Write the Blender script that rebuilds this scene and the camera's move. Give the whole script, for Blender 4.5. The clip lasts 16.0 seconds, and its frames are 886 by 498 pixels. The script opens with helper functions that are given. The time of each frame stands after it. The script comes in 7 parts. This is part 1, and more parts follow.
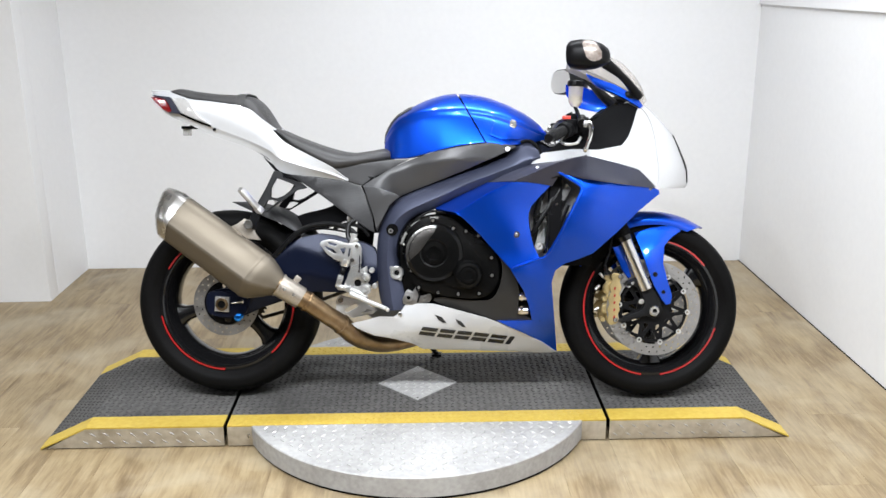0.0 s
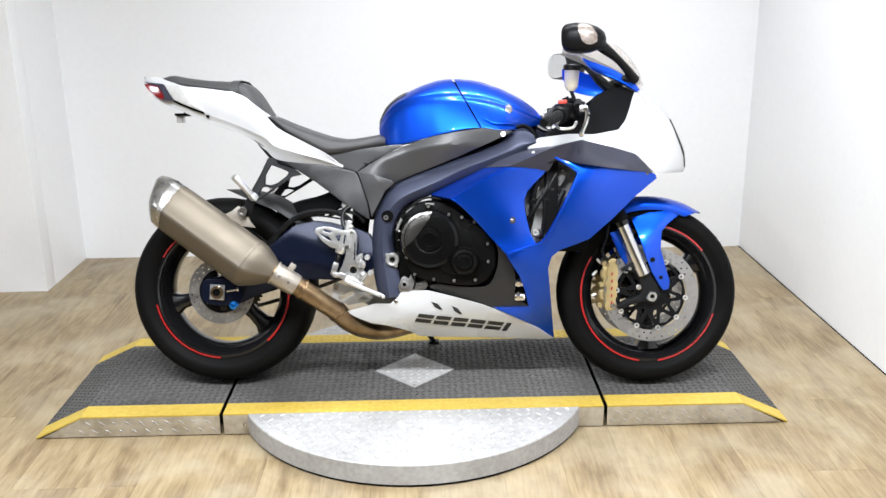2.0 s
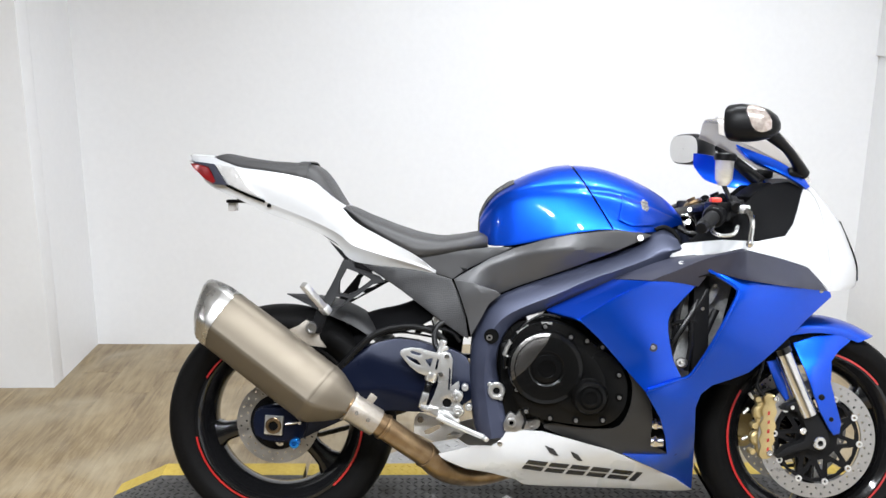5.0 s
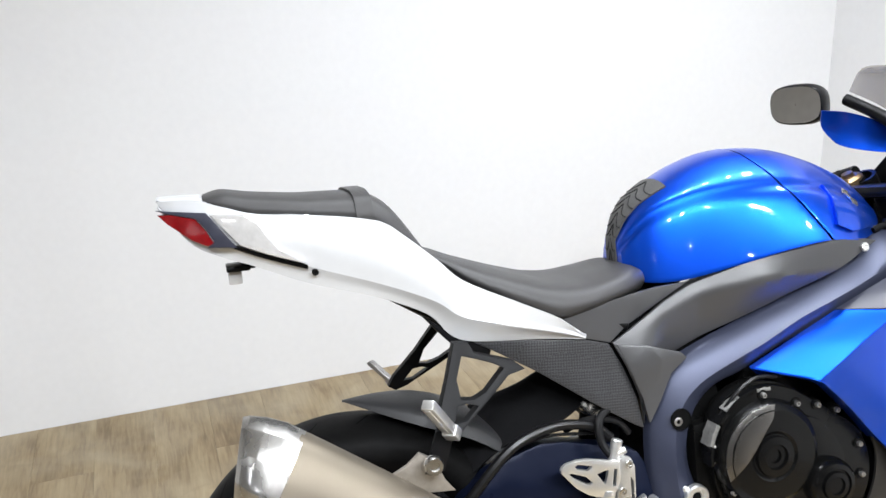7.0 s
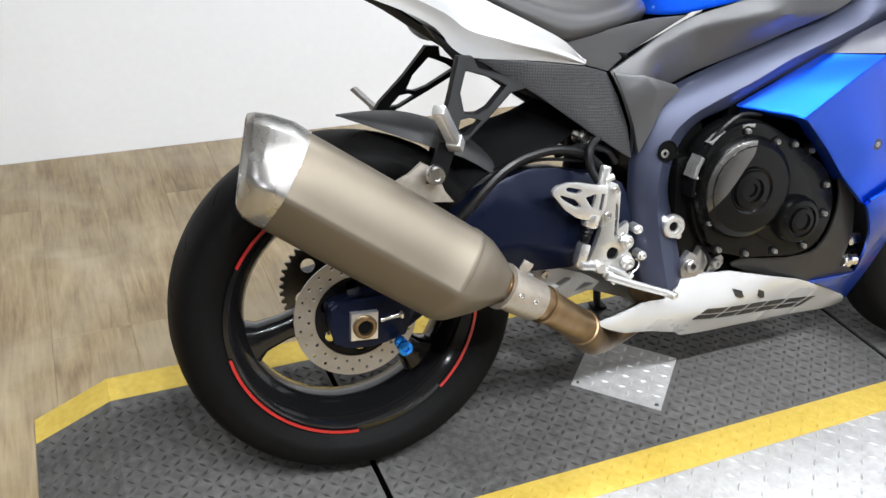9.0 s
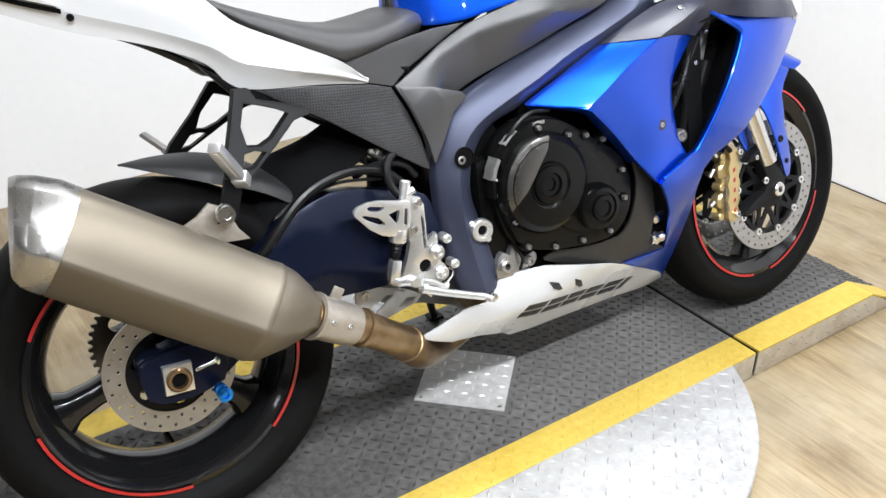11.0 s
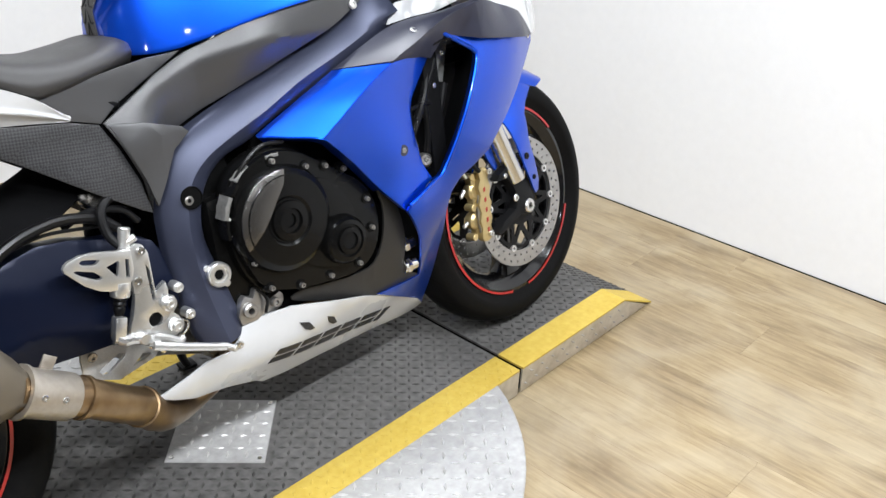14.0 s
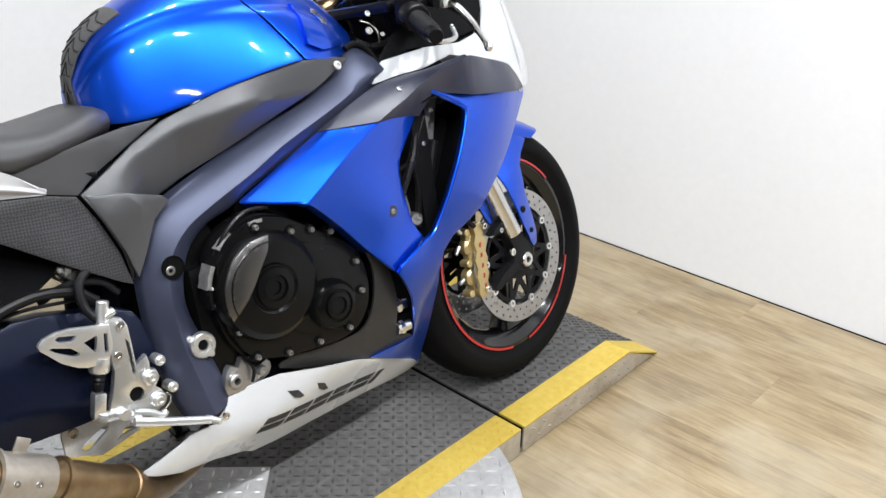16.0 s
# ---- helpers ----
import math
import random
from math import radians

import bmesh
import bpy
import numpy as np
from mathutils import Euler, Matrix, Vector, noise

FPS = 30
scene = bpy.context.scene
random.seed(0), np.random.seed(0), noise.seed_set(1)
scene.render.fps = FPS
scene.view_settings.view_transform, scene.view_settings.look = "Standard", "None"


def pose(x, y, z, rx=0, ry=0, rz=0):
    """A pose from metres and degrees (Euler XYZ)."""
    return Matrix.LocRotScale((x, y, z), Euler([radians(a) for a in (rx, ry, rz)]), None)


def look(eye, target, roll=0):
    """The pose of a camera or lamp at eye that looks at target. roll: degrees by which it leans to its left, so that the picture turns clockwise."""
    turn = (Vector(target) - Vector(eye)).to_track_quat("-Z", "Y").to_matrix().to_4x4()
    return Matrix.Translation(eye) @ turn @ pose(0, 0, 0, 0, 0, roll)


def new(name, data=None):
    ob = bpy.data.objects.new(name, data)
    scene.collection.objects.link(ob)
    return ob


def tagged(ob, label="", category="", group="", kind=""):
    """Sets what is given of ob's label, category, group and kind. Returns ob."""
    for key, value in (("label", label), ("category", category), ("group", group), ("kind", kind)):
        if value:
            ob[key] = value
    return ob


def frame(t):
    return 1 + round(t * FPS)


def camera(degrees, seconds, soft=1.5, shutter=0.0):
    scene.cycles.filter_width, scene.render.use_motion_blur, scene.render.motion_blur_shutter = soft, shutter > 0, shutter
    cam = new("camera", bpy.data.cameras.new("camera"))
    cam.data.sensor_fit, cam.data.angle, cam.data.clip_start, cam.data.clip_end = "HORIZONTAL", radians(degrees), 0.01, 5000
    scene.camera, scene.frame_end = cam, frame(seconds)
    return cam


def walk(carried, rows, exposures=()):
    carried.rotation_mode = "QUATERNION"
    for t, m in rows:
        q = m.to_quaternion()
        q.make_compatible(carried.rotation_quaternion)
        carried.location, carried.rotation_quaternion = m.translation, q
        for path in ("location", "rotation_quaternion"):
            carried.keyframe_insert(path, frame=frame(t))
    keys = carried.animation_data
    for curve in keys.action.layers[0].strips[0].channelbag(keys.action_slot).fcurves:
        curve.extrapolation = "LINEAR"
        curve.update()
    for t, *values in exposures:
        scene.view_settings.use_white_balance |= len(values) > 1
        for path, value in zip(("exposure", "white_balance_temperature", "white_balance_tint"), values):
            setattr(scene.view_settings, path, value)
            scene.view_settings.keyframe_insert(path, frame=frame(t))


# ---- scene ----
cam = camera(52.1, 16.0)
PATH = [
    (0, (-0.003, 0.326, 1.429), (0.037, 2.243, 0.862), -0.4),
    (0.5, (0.01, 0.331, 1.422), (0.043, 2.248, 0.852), -0.6),
    (1, (0.015, 0.337, 1.422), (0.052, 2.252, 0.847), -0.7),
    (1.5, (0.016, 0.339, 1.416), (0.052, 2.252, 0.835), -0.7),
    (2, (0.019, 0.342, 1.415), (0.053, 2.252, 0.825), -0.8),
    (2.5, (0.006, 0.351, 1.416), (0.048, 2.257, 0.813), -0.8),
    (3, (0.011, 0.365, 1.411), (0.053, 2.271, 0.806), -1.1),
    (3.5, (-0.025, 0.407, 1.404), (0.054, 2.309, 0.789), -1.0),
    (4, (-0.105, 0.496, 1.388), (0.039, 2.392, 0.77), -2.3),
    (4.5, (-0.198, 0.671, 1.41), (-0.044, 2.577, 0.824), -2.1),
    (5, (-0.283, 0.962, 1.449), (-0.24, 2.9, 0.955), 0.5),
    (5.2, (-0.403, 1.103, 1.456), (-0.292, 3.021, 0.898), 0.9),
    (7.3, (-0.974, 1.996, 1.449), (-0.282, 3.748, 0.776), -2.1),
    (7.5, (-1.017, 1.997, 1.42), (-0.263, 3.702, 0.695), -1.2),
    (8, (-1.08, 1.987, 1.365), (-0.345, 3.608, 0.453), 2.3),
    (8.2, (-1.08, 1.983, 1.341), (-0.368, 3.579, 0.369), 3.1),
    (10.3, (-1.04, 1.958, 1.306), (-0.239, 3.457, 0.251), 1.5),
    (10.5, (-1.018, 1.947, 1.309), (-0.16, 3.444, 0.297), 0.5),
    (11, (-0.969, 1.944, 1.319), (-0.002, 3.387, 0.329), -0.2),
    (11.5, (-0.937, 1.935, 1.324), (0.104, 3.347, 0.363), 0.0),
    (12, (-0.907, 1.94, 1.318), (0.214, 3.291, 0.361), 1.9),
    (12.5, (-0.874, 1.956, 1.314), (0.328, 3.24, 0.361), 2.0),
    (13, (-0.856, 1.965, 1.299), (0.393, 3.203, 0.346), 1.9),
    (13.5, (-0.845, 1.97, 1.297), (0.456, 3.145, 0.336), 2.8),
    (14, (-0.839, 1.968, 1.31), (0.484, 3.126, 0.356), 2.8),
    (14.5, (-0.841, 1.967, 1.331), (0.517, 3.149, 0.46), 2.0),
    (15, (-0.852, 1.967, 1.35), (0.509, 3.204, 0.564), 1.7),
    (15.5, (-0.857, 1.97, 1.36), (0.497, 3.226, 0.592), 1.8),
    (16, (-0.765, 1.978, 1.333), (0.56, 3.186, 0.448), 1.1),
]
EXPOSURES = ((0.0, 0.02), (1.0, 0.14), (2.5, 0.2), (4.0, 0.18), (5.0, 0.14), (7.5, 0.14), (8.2, 0.14), (10.5, 0.18), (11.5, 0.2), (12.5, 0.14), (13.5, 0.06), (14.5, -0.08), (16.0, -0.08))
walk(cam, [(t, look(eye, target, roll)) for t, eye, target, roll in PATH], EXPOSURES)

# ---- light ----
world = bpy.data.worlds.new("world")
scene.world = world
world.use_nodes = True
world.node_tree.nodes["Background"].inputs[0].default_value = (1.0, 0.98, 0.95, 1)
world.node_tree.nodes["Background"].inputs[1].default_value = 0.05

LAMP_Z = 2.62
LAMPS = [(x, -0.55, 8.0) for x in (-1.45, -0.7, 0.3)] + [(x, 1.55, 36.0) for x in (-1.5, -0.92, -0.38, 0.35, 1.0)] + [(x, 3.6, 8.5) for x in (-0.52, -0.12, 0.26, 0.58, 0.9, 1.28)] + [(-4.8, y, 36.0) for y in (-0.5, 2.0)]


def lamp(x, y, watts, size=0.09):
    data = bpy.data.lights.new("ceiling_lamp", "AREA")
    data.shape, data.size, data.energy = "DISK", size, watts
    data.color = (0.935, 0.975, 1.03)
    data.spread = radians(160)
    ob = new("lamp_light", data)
    ob.matrix_world = look((x, y, LAMP_Z - 0.03), (x, y + 0.0001, 0))
    return ob


for lx, ly, watts in LAMPS:
    lamp(lx, ly, watts)


# ---- materials ----
def material(name, color, rough=0.5, metal=0.0, coat=0.0, vary=0.12, scale=6.0, fine=90.0, bump=0.0, stretch=(1, 1, 1),
             bump_scale=None, rough_vary=0.08, alt=None, rand=0.0, transmission=0.0, spec=0.5, alpha=1.0, emit=None):
    m = bpy.data.materials.new(name)
    m.use_nodes = True
    nt = m.node_tree
    n, ln = nt.nodes, nt.links
    b = n["Principled BSDF"]
    co = n.new("ShaderNodeTexCoord")
    mp = n.new("ShaderNodeMapping")
    mp.inputs["Scale"].default_value = stretch
    ln.new(co.outputs["Object"], mp.inputs["Vector"])
    n1 = n.new("ShaderNodeTexNoise")
    n1.inputs["Scale"].default_value, n1.inputs["Detail"].default_value = scale, 4
    n2 = n.new("ShaderNodeTexNoise")
    n2.inputs["Scale"].default_value, n2.inputs["Detail"].default_value = fine, 3
    for q in (n1, n2):
        ln.new(mp.outputs[0], q.inputs["Vector"])
    add = n.new("ShaderNodeMath")
    add.operation = "ADD"
    ln.new(n1.outputs["Fac"], add.inputs[0])
    ln.new(n2.outputs["Fac"], add.inputs[1])
    fac = add.outputs[0]
    if rand:
        info = n.new("ShaderNodeObjectInfo")
        mr = n.new("ShaderNodeMath")
        mr.operation = "MULTIPLY_ADD"
        mr.inputs[1].default_value = rand
        ln.new(info.outputs["Random"], mr.inputs[0])
        ln.new(fac, mr.inputs[2])
        fac = mr.outputs[0]
    ramp = n.new("ShaderNodeMapRange")
    ramp.inputs["From Min"].default_value, ramp.inputs["From Max"].default_value = 0.6, 1.4 + rand
    ln.new(fac, ramp.inputs["Value"])
    mix = n.new("ShaderNodeMix")
    mix.data_type = "RGBA"
    c = Vector(color[:3])
    lo, hi = c * (1 - vary), c * (1 + vary)
    if alt:
        lo, hi = c, Vector(alt)
    mix.inputs[6].default_value = (*lo, 1)
    mix.inputs[7].default_value = (*[min(1, v) for v in hi], 1)
    ln.new(ramp.outputs[0], mix.inputs[0])
    ln.new(mix.outputs[2], b.inputs["Base Color"])
    rr = n.new("ShaderNodeMapRange")
    rr.inputs["From Min"].default_value, rr.inputs["From Max"].default_value = 0.3, 0.7
    rr.inputs["To Min"].default_value, rr.inputs["To Max"].default_value = max(0.02, rough - rough_vary), min(1, rough + rough_vary)
    ln.new(n1.outputs["Fac"], rr.inputs["Value"])
    ln.new(rr.outputs[0], b.inputs["Roughness"])
    b.inputs["Metallic"].default_value = metal
    b.inputs["Coat Weight"].default_value = coat
    b.inputs["Coat Roughness"].default_value = 0.04
    b.inputs["Transmission Weight"].default_value = transmission
    b.inputs["Specular IOR Level"].default_value = spec
    b.inputs["Alpha"].default_value = alpha
    if emit:
        b.inputs["Emission Color"].default_value = (*emit[:3], 1)
        b.inputs["Emission Strength"].default_value = emit[3]
    if bump:
        bp = n.new("ShaderNodeBump")
        bp.inputs["Strength"].default_value, bp.inputs["Distance"].default_value = bump, 0.002
        src = n2
        if bump_scale:
            src = n.new("ShaderNodeTexNoise")
            src.inputs["Scale"].default_value, src.inputs["Detail"].default_value = bump_scale, 4
            ln.new(mp.outputs[0], src.inputs["Vector"])
        ln.new(src.outputs["Fac"], bp.inputs["Height"])
        ln.new(bp.outputs[0], b.inputs["Normal"])
    return m


BLUE = material("pearl_blue_paint", (0.0010, 0.066, 0.58), 0.35, 0.9, 0.55, vary=0.05, fine=2500, rough_vary=0.02)
DUCTMETAL = material("dull_duct_metal", (0.25, 0.25, 0.246), 0.42, 0.3, vary=0.25, scale=40, fine=200)
WHITE = material("pearl_white_paint", (0.495, 0.50, 0.508), 0.3, 0.0, 0.7, vary=0.02, rough_vary=0.03)
NAVY_DARK = material("dark_navy_anodised_aluminium", (0.0045, 0.007, 0.019), 0.34, 0.25, 0.0, vary=0.1, fine=600, bump=0.04, spec=0.16)
# lighter grey that paints the wall's reflection onto the black clutch dome
SHEEN = material("painted_cover_reflection", (0.125, 0.12, 0.115), 0.26, 0.9, vary=0.1, fine=300)
NAVY = material("navy_anodised_aluminium", (0.038, 0.044, 0.074), 0.40, 0.5, 0.0, vary=0.1, fine=600, bump=0.04)
NAVY_PLASTIC = material("dark_navy_trim_plastic", (0.023, 0.0245, 0.040), 0.38, vary=0.1, fine=700, bump=0.05)
GREY = material("grained_grey_plastic", (0.041, 0.041, 0.043), 0.41, vary=0.12, fine=900, bump=0.18, bump_scale=900, spec=0.6)
SEATMAT = material("black_grained_vinyl", (0.036, 0.035, 0.035), 0.46, vary=0.15, fine=500, bump=0.3, bump_scale=700, spec=0.4)
BLACK = material("satin_black_plastic", (0.004, 0.004, 0.0045), 0.36, vary=0.2, fine=300, bump=0.06, spec=0.14)
MATT = material("matt_black_plastic", (0.0035, 0.0035, 0.004), 0.7, vary=0.3, fine=200, bump=0.1, spec=0.08)
LENS = material("dim_clear_lens", (0.26, 0.20, 0.17), 0.16, 0.4, 0.6, alt=(0.55, 0.50, 0.46), scale=45, fine=120)
GLOSS = material("gloss_black_paint", (0.005, 0.005, 0.0055), 0.14, 0.0, 0.3, vary=0.2, rough_vary=0.04, spec=0.3)
ENGINE = material("black_cast_engine_paint", (0.0032, 0.0032, 0.0032), 0.22, 0.0, 0.05, vary=0.2, fine=500, bump=0.08, bump_scale=600, spec=0.13)
RUBBER = material("tyre_rubber", (0.0045, 0.0044, 0.0044), 0.55, vary=0.3, scale=9, fine=160, bump=0.12, spec=0.05)
ALU = material("machined_aluminium", (0.72, 0.72, 0.71), 0.32, 0.9, vary=0.08, fine=400, bump=0.05)
ALU_MATT = material("cast_aluminium", (0.62, 0.61, 0.59), 0.45, 0.6, vary=0.12, fine=300, bump=0.15)
CASTING = material("dull_bare_casting", (0.19, 0.187, 0.18), 0.5, 0.5, vary=0.3, scale=30, fine=200, bump=0.2)
STEEL = material("polished_steel", (0.62, 0.61, 0.59), 0.2, 1.0, vary=0.06)
DISC = material("ground_brake_steel", (0.36, 0.352, 0.342), 0.34, 0.9, vary=0.12, scale=30, fine=500, bump=0.1)
TITAN = material("brushed_titanium", (0.168, 0.145, 0.113), 0.55, 0.85, vary=0.06, scale=5, fine=220, stretch=(2, 6, 6), rough_vary=0.03)
COLLAR = material("pale_titanium_collar", (0.37, 0.335, 0.29), 0.42, 0.8, vary=0.12, scale=30, fine=120)
SATIN = material("black_forged_aluminium", (0.007, 0.007, 0.0075), 0.5, vary=0.2, fine=300, bump=0.08, spec=0.12)
PIPE = material("heat_stained_steel", (0.30, 0.215, 0.12), 0.34, 0.9, alt=(0.14, 0.085, 0.045), scale=8, fine=30)
GOLD = material("gold_anodised_caliper", (0.50, 0.39, 0.19), 0.38, 0.75, vary=0.14, fine=300, bump=0.08)
RED = material("red_reflective_tape", (0.32, 0.008, 0.009), 0.35, 0.0, 0.4, vary=0.08)
REDLENS = material("red_lamp_lens", (0.17, 0.004, 0.006), 0.12, 0.0, 0.5, vary=0.3, scale=40)
ANOBLUE = material("blue_anodised_bobbin", (0.02, 0.22, 0.72), 0.22, 0.9, vary=0.05)
CLEAR = material("clear_lens", (0.66, 0.65, 0.64), 0.12, 0.35, 0.8, vary=0.10, scale=50, fine=140)
CAPMETAL = material("polished_cap_metal", (0.50, 0.49, 0.47), 0.26, 0.95, vary=0.1, scale=20, fine=90)
SMOKE = material("smoked_screen", (0.42, 0.39, 0.36), 0.05, 0.0, 0.0, vary=0.02, alpha=0.5, rough_vary=0.01)
MIRROR = material("mirror_glass", (0.9, 0.9, 0.9), 0.03, 1.0, vary=0.01, rough_vary=0.005)
CUP = material("translucent_fluid_cup", (0.74, 0.71, 0.65), 0.3, 0.0, 0.3, vary=0.05, alpha=0.6)
RUBBERGRIP = material("moulded_grip_rubber", (0.009, 0.009, 0.0095), 0.6, vary=0.2, fine=600, bump=0.3, spec=0.2)
PADMAT = material("worn_grey_pad_rubber", (0.060, 0.059, 0.058), 0.55, vary=0.2, fine=400, bump=0.2, spec=0.35)
HOSE = material("black_rubber_hose", (0.006, 0.006, 0.0065), 0.32, vary=0.2, spec=0.2)
BRASS = material("worn_red_switch", (0.65, 0.05, 0.03), 0.4, vary=0.1)
FLUID = material("yellow_brake_fluid", (0.66, 0.58, 0.34), 0.2, vary=0.04)
MARK = material("black_decal", (0.010, 0.010, 0.012), 0.35, vary=0.1)
CHAIN = material("oiled_chain_steel", (0.10, 0.09, 0.075), 0.4, 0.9, vary=0.3, fine=200)

WALL = material("white_painted_wall", (0.735, 0.735, 0.737), 0.62, vary=0.025, scale=1.3, fine=40, bump=0.05, bump_scale=180)
# stand-in grey for the unseen workshop, set for its bounce light
GARAGE = material("unseen_workshop_wall", (0.42, 0.405, 0.375), 0.7, vary=0.15, scale=0.6, fine=12, bump=0.05)
SCREED = material("worn_workshop_floor", (0.26, 0.235, 0.20), 0.6, vary=0.2, scale=1.5, fine=25, bump=0.05)
CEIL = material("grey_ceiling_board", (0.30, 0.297, 0.293), 0.8, vary=0.03, scale=2)
TREAD = material("worn_black_tread_plate", (0.032, 0.031, 0.030), 0.6, 0.0, alt=(0.125, 0.121, 0.116), scale=3.2, fine=55, bump=0.2, rough_vary=0.12, spec=0.14)
TREAD_MARK = material("black_tread_relief", (0.020, 0.019, 0.018), 0.66, 0.0, alt=(0.085, 0.082, 0.078), scale=5, fine=40, spec=0.14)
SIDE_SATIN = material("satin_grey_moulding", (0.018, 0.0175, 0.017), 0.42, vary=0.15, fine=500, bump=0.06, spec=0.3)
HUGGER = material("grained_mudguard_plastic", (0.022, 0.022, 0.023), 0.5, vary=0.15, fine=700, bump=0.15, spec=0.35)
YELLOW = material("worn_yellow_paint", (0.40, 0.275, 0.040), 0.5, alt=(0.52, 0.385, 0.085), scale=7, fine=70, bump=0.15, spec=0.2)
PLATE = material("bare_aluminium_tread_plate", (0.25, 0.246, 0.24), 0.58, 0.15, alt=(0.42, 0.415, 0.405), scale=6, fine=60, bump=0.12, rough_vary=0.1)
TREAD_BRIGHT = material("polished_tread_relief", (0.50, 0.495, 0.485), 0.38, 0.6, vary=0.15, scale=8, fine=80)
PLATE_DULL = material("dull_steel_side_plate", (0.34, 0.30, 0.24), 0.42, 0.7, alt=(0.60, 0.56, 0.48), scale=9, fine=40, bump=0.2)
# near-black for joints, and for shade painted into gaps and hollows
GAP = material("dark_joint_and_shade", (0.004, 0.004, 0.004), 0.8, vary=0.1, spec=0.03)


def carbon_material():
    m = material("carbon_weave_panel", (0.040, 0.040, 0.042), 0.36, vary=0.1, fine=500)
    nt = m.node_tree
    n, ln = nt.nodes, nt.links
    co = n.new("ShaderNodeTexCoord")
    mp = n.new("ShaderNodeMapping")
    mp.inputs["Rotation"].default_value = (0, radians(40), 0)
    ln.new(co.outputs["Object"], mp.inputs["Vector"])
    ch = n.new("ShaderNodeTexChecker")
    ch.inputs["Scale"].default_value = 290
    ln.new(mp.outputs[0], ch.inputs["Vector"])
    mix = n.new("ShaderNodeMix")
    mix.data_type = "RGBA"
    mix.inputs[6].default_value, mix.inputs[7].default_value = (0.011, 0.011, 0.012, 1), (0.038, 0.038, 0.040, 1)
    ln.new(ch.outputs["Fac"], mix.inputs[0])
    ln.new(mix.outputs[2], n["Principled BSDF"].inputs["Base Color"])
    bp = n.new("ShaderNodeBump")
    bp.inputs["Strength"].default_value, bp.inputs["Distance"].default_value = 0.6, 0.0015
    ln.new(ch.outputs["Fac"], bp.inputs["Height"])
    ln.new(bp.outputs[0], n["Principled BSDF"].inputs["Normal"])
    return m


CARBON = carbon_material()


def wood_material():
    m = bpy.data.materials.new("oak_vinyl_plank")
    m.use_nodes = True
    nt = m.node_tree
    n, ln = nt.nodes, nt.links
    b = n["Principled BSDF"]
    co = n.new("ShaderNodeTexCoord")
    info = n.new("ShaderNodeObjectInfo")
    off = n.new("ShaderNodeVectorMath")
    off.operation = "MULTIPLY_ADD"
    comb = n.new("ShaderNodeCombineXYZ")
    for i in range(3):
        ln.new(info.outputs["Random"], comb.inputs[i])
    off.inputs[1].default_value = (37.0, 53.0, 11.0)
    ln.new(comb.outputs[0], off.inputs[0])
    ln.new(co.outputs["Object"], off.inputs[2])
    outs = []
    for stretch, sc, det in (((10, 2.4, 1), 1.5, 6), ((105, 9, 1), 1.0, 6), ((1.5, 1.0, 1), 2.2, 3)):
        mp = n.new("ShaderNodeMapping")
        mp.inputs["Scale"].default_value = stretch
        ln.new(off.outputs[0], mp.inputs["Vector"])
        t = n.new("ShaderNodeTexNoise")
        t.inputs["Scale"].default_value, t.inputs["Detail"].default_value = sc, det
        t.inputs["Distortion"].default_value = 0.6
        ln.new(mp.outputs[0], t.inputs["Vector"])
        outs.append(t.outputs["Fac"])
    ramp = n.new("ShaderNodeValToRGB")
    e = ramp.color_ramp.elements
    e[0].position, e[0].color = 0.33, (0.135, 0.091, 0.046, 1)
    e[1].position, e[1].color = 0.68, (0.335, 0.264, 0.156, 1)
    mid = e.new(0.5)
    mid.color = (0.245, 0.182, 0.099, 1)
    mix1 = n.new("ShaderNodeMath")
    mix1.operation = "MULTIPLY_ADD"
    mix1.inputs[1].default_value = 0.40
    ln.new(outs[1], mix1.inputs[0])
    half = n.new("ShaderNodeMath")
    half.operation = "MULTIPLY"
    half.inputs[1].default_value = 0.60
    ln.new(outs[0], half.inputs[0])
    ln.new(half.outputs[0], mix1.inputs[2])
    rnd = n.new("ShaderNodeMath")
    rnd.operation = "MULTIPLY_ADD"
    rnd.inputs[1].default_value = 0.05
    ln.new(info.outputs["Random"], rnd.inputs[0])
    ln.new(mix1.outputs[0], rnd.inputs[2])
    sub = n.new("ShaderNodeMath")
    sub.operation = "SUBTRACT"
    sub.inputs[1].default_value = 0.06
    sep = n.new("ShaderNodeSeparateXYZ")
    ln.new(co.outputs["Object"], sep.inputs[0])
    strip = n.new("ShaderNodeMath")
    strip.operation = "MULTIPLY_ADD"
    strip.inputs[1].default_value, strip.inputs[2].default_value = 16.85, 0.5
    ln.new(sep.outputs[0], strip.inputs[0])
    whole = n.new("ShaderNodeMath")
    whole.operation = "ROUND"
    ln.new(strip.outputs[0], whole.inputs[0])
    seed = n.new("ShaderNodeMath")
    seed.operation = "MULTIPLY_ADD"
    seed.inputs[1].default_value = 91.0
    ln.new(info.outputs["Random"], seed.inputs[0])
    ln.new(whole.outputs[0], seed.inputs[2])
    wn = n.new("ShaderNodeTexWhiteNoise")
    wn.noise_dimensions = "1D"
    ln.new(seed.outputs[0], wn.inputs["W"])
    tone = n.new("ShaderNodeMath")
    tone.operation = "MULTIPLY_ADD"
    tone.inputs[1].default_value = 0.06
    ln.new(wn.outputs["Value"], tone.inputs[0])
    ln.new(rnd.outputs[0], tone.inputs[2])
    ln.new(tone.outputs[0], sub.inputs[0])
    ln.new(sub.outputs[0], ramp.inputs[0])
